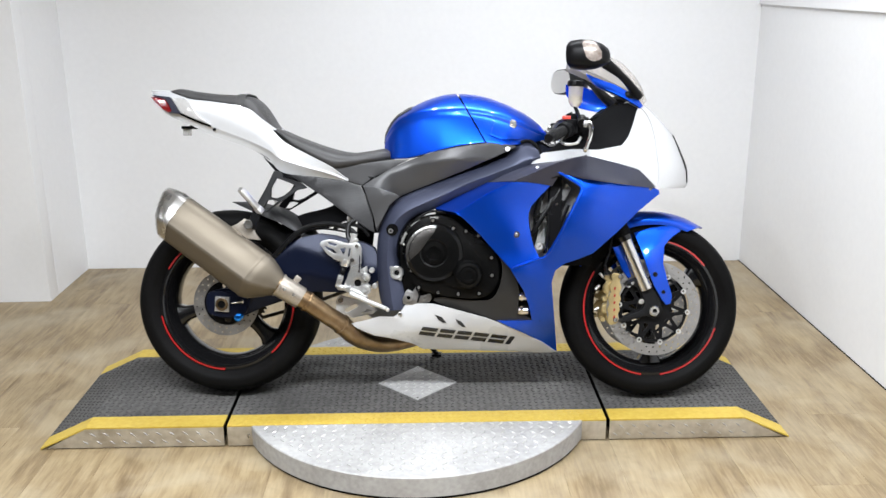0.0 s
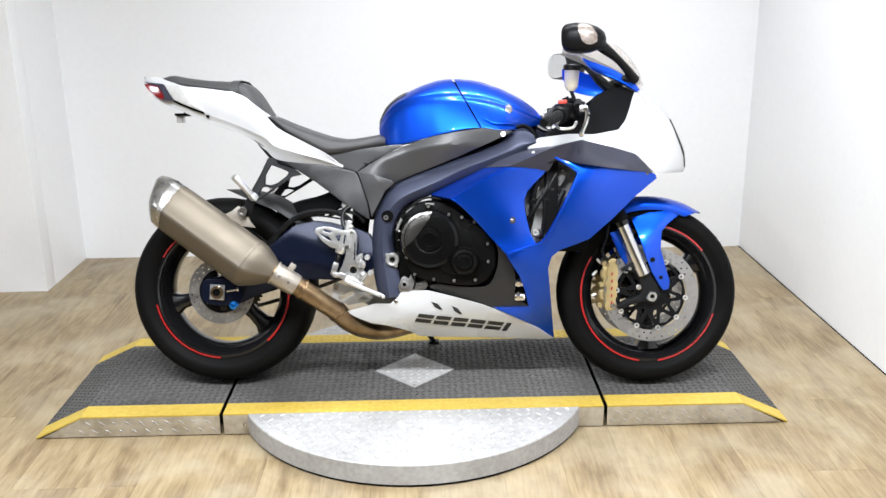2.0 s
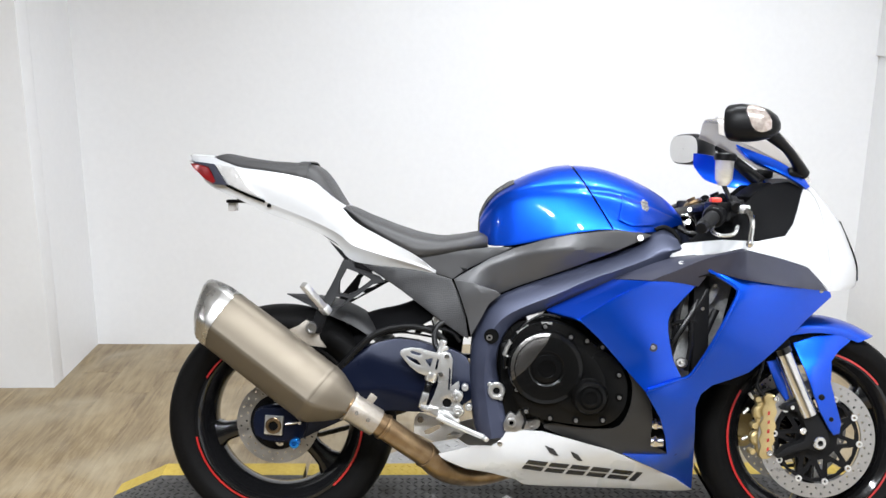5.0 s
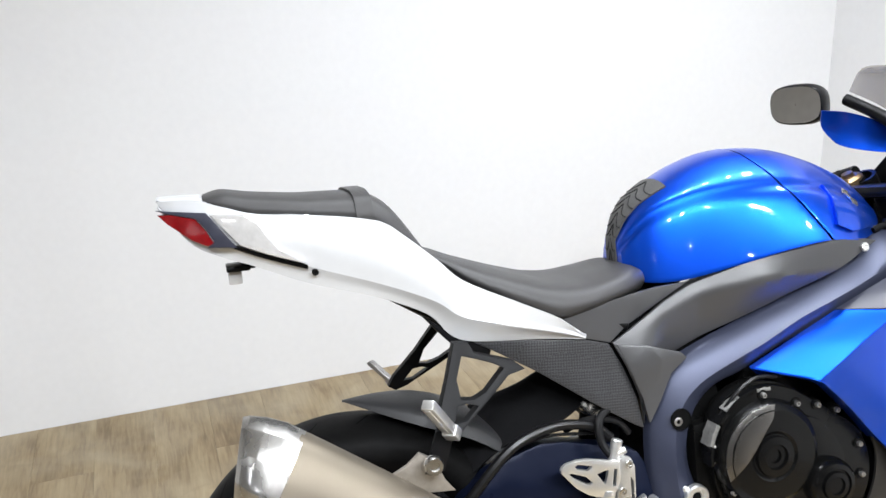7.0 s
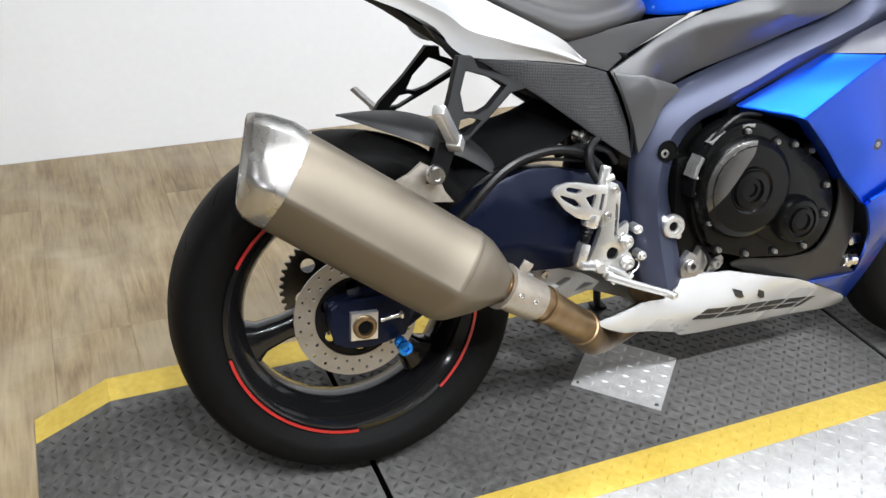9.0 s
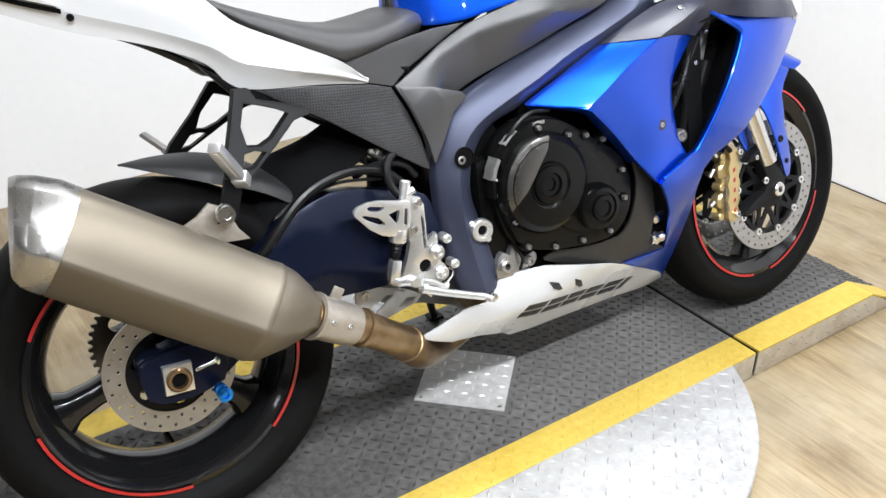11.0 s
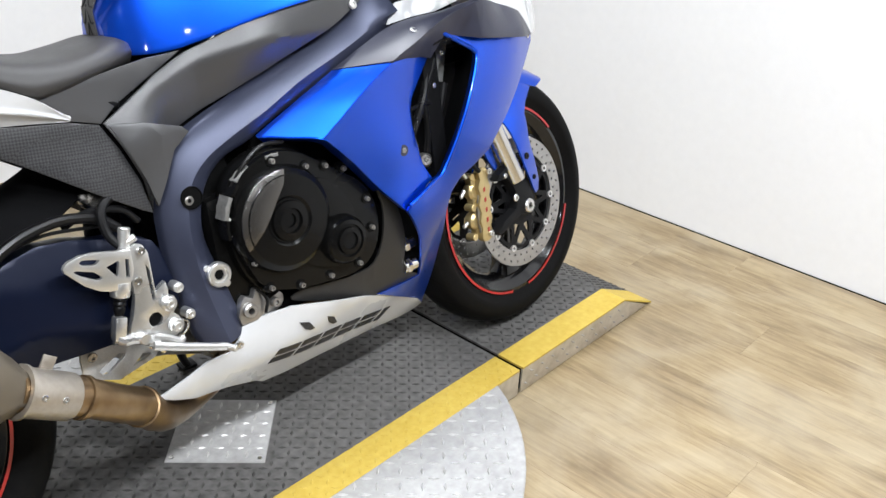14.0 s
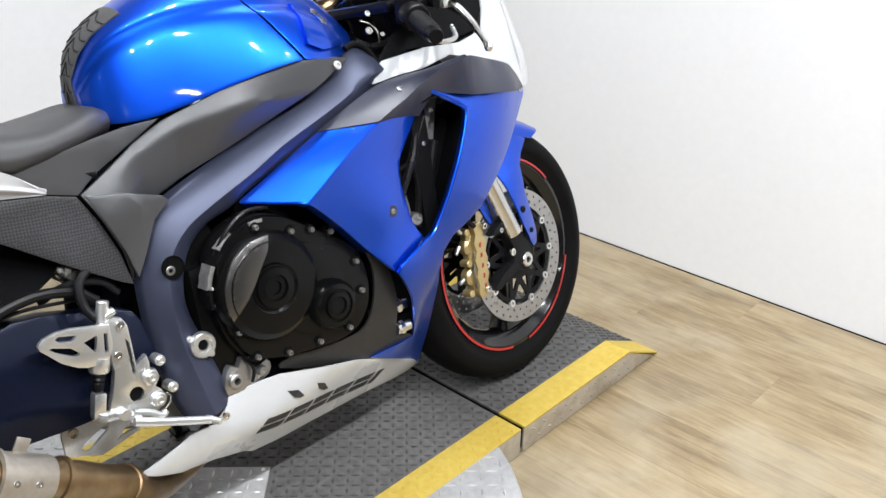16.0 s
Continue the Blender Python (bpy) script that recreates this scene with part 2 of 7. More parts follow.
    geo = n.new("ShaderNodeNewGeometry")
    cloud = n.new("ShaderNodeTexNoise")
    cloud.inputs["Scale"].default_value, cloud.inputs["Detail"].default_value = 3.2, 5
    cloud.inputs["Distortion"].default_value = 0.8
    ln.new(geo.outputs["Position"], cloud.inputs["Vector"])
    fade = n.new("ShaderNodeMapRange")
    fade.inputs["From Min"].default_value, fade.inputs["From Max"].default_value = 0.42, 0.72
    fade.inputs["To Min"].default_value, fade.inputs["To Max"].default_value = 0.0, 0.6
    ln.new(cloud.outputs["Fac"], fade.inputs["Value"])
    worn = n.new("ShaderNodeMix")
    worn.data_type = "RGBA"
    worn.inputs[7].default_value = (0.36, 0.31, 0.22, 1)
    ln.new(fade.outputs[0], worn.inputs[0])
    ln.new(ramp.outputs[0], worn.inputs[6])
    stain = n.new("ShaderNodeTexNoise")
    stain.inputs["Scale"].default_value, stain.inputs["Detail"].default_value = 7.5, 6
    stain.inputs["Roughness"].default_value, stain.inputs["Distortion"].default_value = 0.62, 1.2
    ln.new(geo.outputs["Position"], stain.inputs["Vector"])
    dirt = n.new("ShaderNodeMapRange")
    dirt.inputs["From Min"].default_value, dirt.inputs["From Max"].default_value = 0.50, 0.68
    dirt.inputs["To Min"].default_value, dirt.inputs["To Max"].default_value = 0.0, 0.26
    ln.new(stain.outputs["Fac"], dirt.inputs["Value"])
    soiled = n.new("ShaderNodeMix")
    soiled.data_type = "RGBA"
    soiled.inputs[7].default_value = (0.15, 0.105, 0.052, 1)
    ln.new(dirt.outputs[0], soiled.inputs[0])
    ln.new(worn.outputs[2], soiled.inputs[6])
    ln.new(soiled.outputs[2], b.inputs["Base Color"])
    rr = n.new("ShaderNodeMapRange")
    rr.inputs["To Min"].default_value, rr.inputs["To Max"].default_value = 0.34, 0.58
    ln.new(outs[2], rr.inputs["Value"])
    ln.new(rr.outputs[0], b.inputs["Roughness"])
    bp = n.new("ShaderNodeBump")
    bp.inputs["Strength"].default_value, bp.inputs["Distance"].default_value = 0.12, 0.001
    ln.new(outs[1], bp.inputs["Height"])
    ln.new(bp.outputs[0], b.inputs["Normal"])
    return m


WOOD = wood_material()


# ---- mesh helpers ----
def finish(name, bm, mat, parent=None, label="", angle=35):
    me = bpy.data.meshes.new(name)
    bm.to_mesh(me)
    bm.free()
    me.polygons.foreach_set("use_smooth", [True] * len(me.polygons))
    me.set_sharp_from_angle(angle=radians(angle))
    me.materials.append(mat)
    ob = new(name, me)
    if parent is not None:
        ob.parent = parent
    if label:
        ob["label"] = label
    return ob


def part(name, bm, mat, parent, label="", angle=35):
    return finish(name, bm, mat, parent, label, angle)


def spline(pts, n, closed=False):
    """n points along a smooth curve through pts, evenly by parameter."""
    p = [np.array(q, float) for q in pts]
    k = len(p)
    out = []
    for i in range(n):
        u = i * k / n if closed else i * (k - 1) / (n - 1)
        j = min(int(u), k - 1 if closed else k - 2)
        f = u - j
        if closed:
            a, b, c, d = p[(j - 1) % k], p[j % k], p[(j + 1) % k], p[(j + 2) % k]
        else:
            b, c = p[j], p[j + 1]
            a = p[j - 1] if j > 0 else 2 * b - c
            d = p[j + 2] if j + 2 < k else 2 * c - b
        out.append(0.5 * (2 * b + (c - a) * f + (2 * a - 5 * b + 4 * c - d) * f * f + (3 * b - a - 3 * c + d) * f ** 3))
    return out


def soften(bm, width, segments=2, angle=40):
    if width <= 0:
        return bm
    bm.normal_update()
    es = [e for e in bm.edges if len(e.link_faces) == 2 and e.calc_face_angle(0) > radians(angle)]
    bmesh.ops.bevel(bm, geom=es, offset=width, segments=segments, profile=0.6, affect="EDGES", clamp_overlap=True)
    return bm


def grid(rows, closed=False, caps=False, bm=None):
    """A sheet of quads over rows of points; closed joins each row's ends, caps fills the first and last row."""
    bm = bm or bmesh.new()
    vs = [[bm.verts.new(p) for p in r] for r in rows]
    n = len(vs[0])
    for a, b in zip(vs, vs[1:]):
        for i in range(n if closed else n - 1):
            j = (i + 1) % n
            try:
                bm.faces.new((a[i], a[j], b[j], b[i]))
            except ValueError:
                pass
    if caps:
        bm.faces.new(vs[0][::-1])
        bm.faces.new(vs[-1])
    if closed:
        bmesh.ops.remove_doubles(bm, verts=bm.verts, dist=1e-5)
        bmesh.ops.recalc_face_normals(bm, faces=bm.faces)
    return bm


def thicken(bm, t, out=(0, -1, 0)):
    """Gives a sheet a thickness t behind the side that faces out."""
    bmesh.ops.remove_doubles(bm, verts=bm.verts, dist=1e-5)
    bmesh.ops.recalc_face_normals(bm, faces=bm.faces)
    bm.normal_update()
    o = Vector(out)
    if sum(f.normal.dot(o) * f.calc_area() for f in bm.faces) < 0:
        bmesh.ops.reverse_faces(bm, faces=bm.faces)
        bm.normal_update()
    old = list(bm.verts)
    faces = list(bm.faces)
    inner = {v: bm.verts.new(v.co - v.normal * t) for v in old}
    rim = [e for e in bm.edges if len(e.link_faces) == 1]
    for f in faces:
        bm.faces.new([inner[v] for v in reversed(f.verts)])
    for e in rim:
        a, b = e.verts
        bm.faces.new((a, b, inner[b], inner[a]))
    bmesh.ops.recalc_face_normals(bm, faces=bm.faces)
    return bm


def sheet(curves, n=24, m=4, t=0.003, out=(0, -1, 0)):
    """A thin shell through 3D curves, smooth along them and across them."""
    rows = [spline(c, n) for c in curves]
    if len(rows) > 2:
        cols = [spline([r[i] for r in rows], (len(rows) - 1) * m + 1) for i in range(n)]
    else:
        cols = [[rows[0][i] + (rows[1][i] - rows[0][i]) * k / m for k in range(m + 1)] for i in range(n)]
    return thicken(grid(cols), t, out)


def mirrored(bm):
    bmesh.ops.scale(bm, vec=(1, -1, 1), verts=bm.verts)
    bmesh.ops.reverse_faces(bm, faces=bm.faces)
    return bm


def plane_fit(ctrl):
    """A smooth y over (x, z) through control points (x, z, y)."""
    c = np.array(ctrl, float)
    k = len(c)

    def phi(r2):
        return r2 * np.log(r2 + 1e-9)

    d = ((c[:, None, :2] - c[None, :, :2]) ** 2).sum(-1)
    a = np.zeros((k + 3, k + 3))
    a[:k, :k] = phi(d) + 1e-4 * np.eye(k)
    a[:k, k], a[:k, k + 1:], a[k, :k], a[k + 1:, :k] = 1, c[:, :2], 1, c[:, :2].T
    w = np.linalg.solve(a, np.concatenate([c[:, 2], np.zeros(3)]))

    def f(x, z):
        r2 = (c[:, 0] - x) ** 2 + (c[:, 1] - z) ** 2
        return float(phi(r2) @ w[:k] + w[k] + w[k + 1] * x + w[k + 2] * z)
    return f


def fill(outline, holes=()):
    """A flat, filled outline in x, z with holes."""
    bm = bmesh.new()
    for loop in (outline, *holes):
        vs = [bm.verts.new((p[0], 0, p[1])) for p in loop]
        for a, b in zip(vs, vs[1:] + vs[:1]):
            bm.edges.new((a, b))
    bmesh.ops.triangle_fill(bm, edges=bm.edges, use_beauty=True)
    return bm


def panel(outline, depth, t=0.004, step=0.03, bevel=0.0015, holes=(), smooth=0):
    """A curved body panel: an outline in x, z laid on the surface y = depth(x, z), t thick towards the middle."""
    if smooth:
        outline = spline(outline, len(outline) * smooth, True)
    bm = fill(outline, holes)
    f = depth if callable(depth) else (lambda x, z: depth)
    if callable(depth):
        xs, zs = [p[0] for p in outline], [p[1] for p in outline]
        for axis, lo, hi in ((0, min(xs), max(xs)), (2, min(zs), max(zs))):
            k = lo + step
            while k < hi:
                co, no = [0, 0, 0], [0, 0, 0]
                co[axis], no[axis] = k, 1
                bmesh.ops.bisect_plane(bm, geom=bm.verts[:] + bm.edges[:] + bm.faces[:], plane_co=co, plane_no=no, dist=1e-4)
                k += step
    for v in bm.verts:
        v.co.y = f(v.co.x, v.co.z)
    bmesh.ops.recalc_face_normals(bm, faces=bm.faces)
    if sum(q.normal.y * q.calc_area() for q in bm.faces) > 0:
        bmesh.ops.reverse_faces(bm, faces=bm.faces)
    old, faces = list(bm.verts), list(bm.faces)
    rim = [e for e in bm.edges if len(e.link_faces) == 1]
    inner = {v: bm.verts.new(v.co + Vector((0, t, 0))) for v in old}
    for q in faces:
        bm.faces.new([inner[v] for v in reversed(q.verts)])
    for e in rim:
        a, b = e.verts
        bm.faces.new((a, b, inner[b], inner[a]))
    bmesh.ops.recalc_face_normals(bm, faces=bm.faces)
    if bevel:
        bmesh.ops.bevel(bm, geom=rim, offset=bevel, segments=2, profile=0.6, affect="EDGES", clamp_overlap=True)
    return bm


def plate(outline, y, t, bevel=0.0015, holes=(), smooth=0):
    return panel(outline, lambda x, z: y, t, 9.0, bevel, holes, smooth)


def circle(cx, cz, r, n=24, a0=0.0):
    return [(cx + r * math.cos(a0 + 2 * math.pi * i / n), cz + r * math.sin(a0 + 2 * math.pi * i / n)) for i in range(n)]


def frame_of(d):
    d = Vector(d).normalized()
    u = d.orthogonal().normalized()
    return d, u, d.cross(u)


def lathe(profile, base, axis, seg=28, bm=None):
    """Turns a profile of (radius, height) about an axis through base."""
    d, u, v = frame_of(axis)
    o = Vector(base)
    rows = []
    if profile[0][0] > 1e-3 and profile[-1][0] > 1e-3:
        profile = list(profile) + [profile[0]]
    for r, h in profile:
        rows.append([o + d * h + (u * math.cos(a) + v * math.sin(a)) * max(r, 1e-4) for a in (2 * math.pi * i / seg for i in range(seg))])
    b2 = grid(rows, closed=True)
    bmesh.ops.holes_fill(b2, edges=[e for e in b2.edges if len(e.link_faces) == 1], sides=0)
    bmesh.ops.recalc_face_normals(b2, faces=b2.faces)
    return merge(bm, b2)


def merge(a, b):
    if a is None:
        return b
    me = bpy.data.meshes.new("scrap")
    b.to_mesh(me)
    b.free()
    a.from_mesh(me)
    bpy.data.meshes.remove(me)
    return a


def rod(p0, p1, r, r1=None, seg=14, bm=None, cut=0.0015):
    p0, p1 = Vector(p0), Vector(p1)
    r1 = r if r1 is None else r1
    h = (p1 - p0).length
    c = min(cut, h * 0.3, r * 0.4)
    return lathe([(0, 0), (r - c, 0), (r, c), (r1, h - c), (r1 - c, h), (0, h)], p0, p1 - p0, seg, bm)


def tube(pts, r, n=None, seg=10, bm=None, rounded=True):
    """A bent round bar; r may be a number or one radius a control point."""
    n = n or max(8, 6 * len(pts))
    c = spline(pts, n) if rounded else [np.array(p, float) for p in pts]
    rs = [r] * len(c) if not hasattr(r, "__len__") else [float(np.interp(i / (len(c) - 1), np.linspace(0, 1, len(r)), r)) for i in range(len(c))]
    rows = []
    t0 = Vector(c[1] - c[0]).normalized()
    u = t0.orthogonal().normalized()
    for i, p in enumerate(c):
        t = Vector(c[min(i + 1, len(c) - 1)] - c[max(i - 1, 0)]).normalized()
        u = (u - t * u.dot(t)).normalized()
        v = t.cross(u)
        rows.append([Vector(p) + (u * math.cos(a) + v * math.sin(a)) * rs[i] for a in (2 * math.pi * k / seg for k in range(seg))])
    return merge(bm, grid(rows, closed=True, caps=True))


def box(x0, x1, y0, y1, z0, z1, bevel=0.002, m=None, bm=None):
    b2 = bmesh.new()
    bmesh.ops.create_cube(b2, size=1, matrix=Matrix.Translation(((x0 + x1) / 2, (y0 + y1) / 2, (z0 + z1) / 2)) @ Matrix.Diagonal((x1 - x0, y1 - y0, z1 - z0, 1)))
    if bevel:
        bmesh.ops.bevel(b2, geom=b2.edges[:], offset=bevel, segments=2, profile=0.6, affect="EDGES", clamp_overlap=True)
    if m is not None:
        b2.transform(m)
    return merge(bm, b2)


def bolt(p, axis=(0, -1, 0), r=0.006, h=0.005, bm=None):
    """A socket screw head with a hollow."""
    return lathe([(r, 0), (r, h * 0.8), (r * 0.85, h), (r * 0.5, h), (r * 0.45, h * 0.4), (0, h * 0.4)], p, axis, 12, bm)


# ---- room ----
BACK, RIGHT, LEFT, STEP_Y = 4.88, 1.66, -1.76, 4.375
FAR_LEFT, REAR, TOP = -7.0, -6.0, 2.65
PLANK_LEFT, PLANK_REAR = -3.2, -2.6


def setting(name, bm, mat, label, category):
    return tagged(finish(name, bm, mat), label, category, kind="structure")


setting("wall_north", box(LEFT - 0.1, RIGHT + 0.15, BACK, BACK + 0.1, -0.02, TOP, 0), WALL, "smooth white painted back wall of the photo bay", "wall")
setting("wall_west_return", box(LEFT - 0.1, LEFT, STEP_Y + 0.1, BACK, -0.02, TOP, 0), WALL, "short white return wall beside the back wall", "wall")
setting("wall_west_step", box(FAR_LEFT, LEFT, STEP_Y, STEP_Y + 0.1, -0.02, TOP, 0.003), WALL, "white wall stepping forward next to the photo bay", "wall")
setting("wall_east", box(RIGHT, RIGHT + 0.15, REAR, BACK, -0.02, 1.31, 0), WALL, "smooth white painted side wall with scuffs", "wall")
setting("wall_east_upper", box(RIGHT - 0.012, RIGHT + 0.15, REAR, BACK, 1.31, TOP, 0), WALL, "upper band of the white side wall, slightly proud", "wall")
# two unseen walls added to close the room and limit bounced light
setting("wall_west", box(FAR_LEFT - 0.1, FAR_LEFT, REAR, STEP_Y + 0.1, -0.02, TOP, 0), GARAGE, "unseen plain grey wall added to close the room", "wall")
setting("wall_south", box(FAR_LEFT - 0.1, RIGHT + 0.15, REAR - 0.1, REAR, -0.02, TOP, 0), GARAGE, "unseen plain grey wall added to close the room", "wall")
setting("ceiling", box(FAR_LEFT - 0.1, RIGHT + 0.15, REAR - 0.1, BACK + 0.1, TOP, TOP + 0.1, 0), CEIL, "flat grey ceiling with recessed lamps", "ceiling")
floor = setting("floor", box(FAR_LEFT, RIGHT + 0.1, REAR, BACK + 0.05, -0.05, -0.006, 0), GAP, "light oak vinyl plank floor with brown grain", "floor")
setting("floor_workshop", box(FAR_LEFT, RIGHT, REAR, PLANK_REAR, -0.0055, -0.001, 0, None, box(FAR_LEFT, PLANK_LEFT, PLANK_REAR, STEP_Y, -0.0055, -0.001, 0)), SCREED, "plain grey-brown workshop floor beyond the planks", "floor")
setting("floor_edge_joint", box(RIGHT - 0.004, RIGHT - 0.0005, REAR, BACK, -0.004, 0.002, 0), GAP, "thin dark gap along the foot of the side wall", "trim")

for lx, ly, watts in LAMPS:
    fit_bm = lathe([(0.075, 0), (0.075, 0.010), (0.064, 0.014), (0.058, 0.006), (0, 0.006)], (lx, ly, TOP), (0, 0, -1), 28)
    tagged(finish("ceiling_lamp", fit_bm, CEIL), "round white recessed ceiling lamp", "ceiling lamp", "ceiling lamps", "structure")

# ---- turntable and ramps ----
TX, TY, TZ = -0.034, 3.27, 0.075
HALF_W, SEAM, TOP_END, END = 0.32, 0.613, 1.055, 1.205
FRONT, BEHIND = TY - HALF_W, TY + HALF_W


def lozenges(points, length, width, height):
    """Raised tread marks: flat-topped diamonds at (x, y, z, angle)."""
    vs, fs = [], []
    for x, y, z, a in points:
        c, s = math.cos(a), math.sin(a)
        k = len(vs)
        for px, py, pz in ((-length, 0, 0), (0, -width, 0), (length, 0, 0), (0, width, 0), (-length * 0.55, 0, height), (0, -width * 0.5, height), (length * 0.55, 0, height), (0, width * 0.5, height)):
            vs.append((x + c * px - s * py, y + s * px + c * py, z + pz))
        fs += [(k + 4, k + 5, k + 6, k + 7)] + [(k + i, k + (i + 1) % 4, k + 4 + (i + 1) % 4, k + 4 + i) for i in range(4)]
    me = bpy.data.meshes.new("tread")
    me.from_pydata(vs, [], fs)
    return me


def tread_marks(name, points, size, mat, parent, label):
    me = lozenges(points, *size)
    me.materials.append(mat)
    ob = new(name, me)
    ob.parent = parent
    return tagged(ob, label, kind="stuff")


def diamond_rows(x0, x1, y0, y1, pitch, inside=None, z=0.0, slope=None):
    out = []
    ny, nx = int((y1 - y0) / pitch), int((x1 - x0) / pitch)
    for j in range(ny + 1):
        for i in range(nx + 1):
            x, y = x0 + i * pitch, y0 + j * pitch
            if inside is None or inside(x, y):
                out.append((x, y, slope(x) if slope else z, radians(45 if (i + j) % 2 else -45)))
    return out


platform = tagged(new("turntable_platform"), "low black tread-plate motorcycle turntable with yellow edge stripes and ramps", "turntable")
platform.location = (TX, TY, 0)

# round base plate, its rim and its raised pattern
DISC_Y, DISC_R, DISC_Z = 3.2 - TY, 0.585, 0.0735
disc_plate = part("base_disc", lathe([(0, 0.0), (DISC_R - 0.012, 0.0), (DISC_R - 0.012, 0.006), (DISC_R, 0.010), (DISC_R, DISC_Z - 0.003), (DISC_R - 0.003, DISC_Z), (0, DISC_Z)], (0, DISC_Y, 0), (0, 0, 1), 96), PLATE, platform, "round bare aluminium tread plate with a plain rim")
# black disc paints the shade in the undercut below the rim
part("base_shadow_gap", lathe([(0, 0.0), (DISC_R - 0.006, 0.0), (DISC_R - 0.006, 0.008), (0, 0.008)], (0, DISC_Y, -0.001), (0, 0, 1), 72), GAP, platform, "black disc painting the shade under the base plate")
tread_marks("disc_tread", diamond_rows(-0.57, 0.57, DISC_Y - 0.57, DISC_Y + 0.57, 0.031, lambda x, y: (x ** 2 + (y - DISC_Y) ** 2) < (DISC_R - 0.02) ** 2 and abs(y) > HALF_W + 0.004, DISC_Z), (0.0130, 0.0040, 0.0024), TREAD_BRIGHT, disc_plate, "raised diamond tread of bare aluminium")
part("rim_screw", bolt((-0.535, -0.335, 0.045), (-0.5, -0.8, 0), 0.008, 0.004), STEEL, platform, "small steel screw")


def deck(name, x0, x1, y0, y1, mat, label, parent, z1=TZ, t=0.005):
    return part(name, box(x0, x1, y0, y1, z1 - t, z1, 0.0008), mat, parent, label)


def slope_z(x):
    a = abs(x)
    return TZ if a <= TOP_END else TZ - (a - TOP_END) / (END - TOP_END) * (TZ - 0.006)


def deck_strip(y0, y1, x0, x1, z, t):
    """A plate that runs level from x0 to the crest and slopes down to x1."""
    s = 1 if x1 > 0 else -1
    crest = s * TOP_END
    prof = [(x0, TZ + z), (crest, TZ + z), (x1, 0.006 + z), (x1, 0.001), (crest, TZ - t), (x0, TZ - t)]
    bm = bmesh.new()
    a = [bm.verts.new((x, y0, zz)) for x, zz in prof]
    b = [bm.verts.new((x, y1, zz)) for x, zz in prof]
    bm.faces.new((a[0], a[1], a[4], a[5])), bm.faces.new((a[1], a[2], a[3], a[4]))
    bm.faces.new((b[5], b[4], b[1], b[0])), bm.faces.new((b[4], b[3], b[2], b[1]))
    for i in range(6):
        j = (i + 1) % 6
        bm.faces.new((a[j], a[i], b[i], b[j]))
    bmesh.ops.recalc_face_normals(bm, faces=bm.faces)
    return bm


STRIPE = 0.075
middle = deck("deck", -SEAM + 0.006, SEAM - 0.006, -HALF_W + STRIPE, HALF_W - STRIPE, TREAD, "worn black tread plate", platform)
tread_marks("deck_tread", diamond_rows(-SEAM + 0.02, SEAM - 0.02, -HALF_W + STRIPE + 0.012, HALF_W - STRIPE - 0.012, 0.0215, lambda x, y: abs(x) + abs(y + 0.022) > 0.150, TZ), (0.0102, 0.0036, 0.0020), TREAD_MARK, middle, "raised black tread marks")
for y0, y1 in ((-HALF_W, -HALF_W + STRIPE), (HALF_W - STRIPE, HALF_W)):
    st = deck("stripe", -SEAM + 0.006, SEAM - 0.006, y0, y1, YELLOW, "worn yellow painted edge stripe", platform)
    tread_marks("stripe_tread", diamond_rows(-SEAM + 0.02, SEAM - 0.02, y0 + 0.012, y1 - 0.008, 0.0215, None, TZ), (0.0102, 0.0034, 0.0016), YELLOW, st, "yellow painted tread marks")
for y0 in (-HALF_W, HALF_W - 0.004):
    part("side_plate", box(-SEAM + 0.006, SEAM - 0.006, y0, y0 + 0.004, 0.004, TZ - 0.0055, 0.0006), PLATE_DULL, platform, "dull aluminium side plate")
part("core", box(-SEAM + 0.02, SEAM - 0.02, -HALF_W + 0.006, HALF_W - 0.006, 0.0, TZ - 0.007, 0), GAP, platform, "dark underside frame")
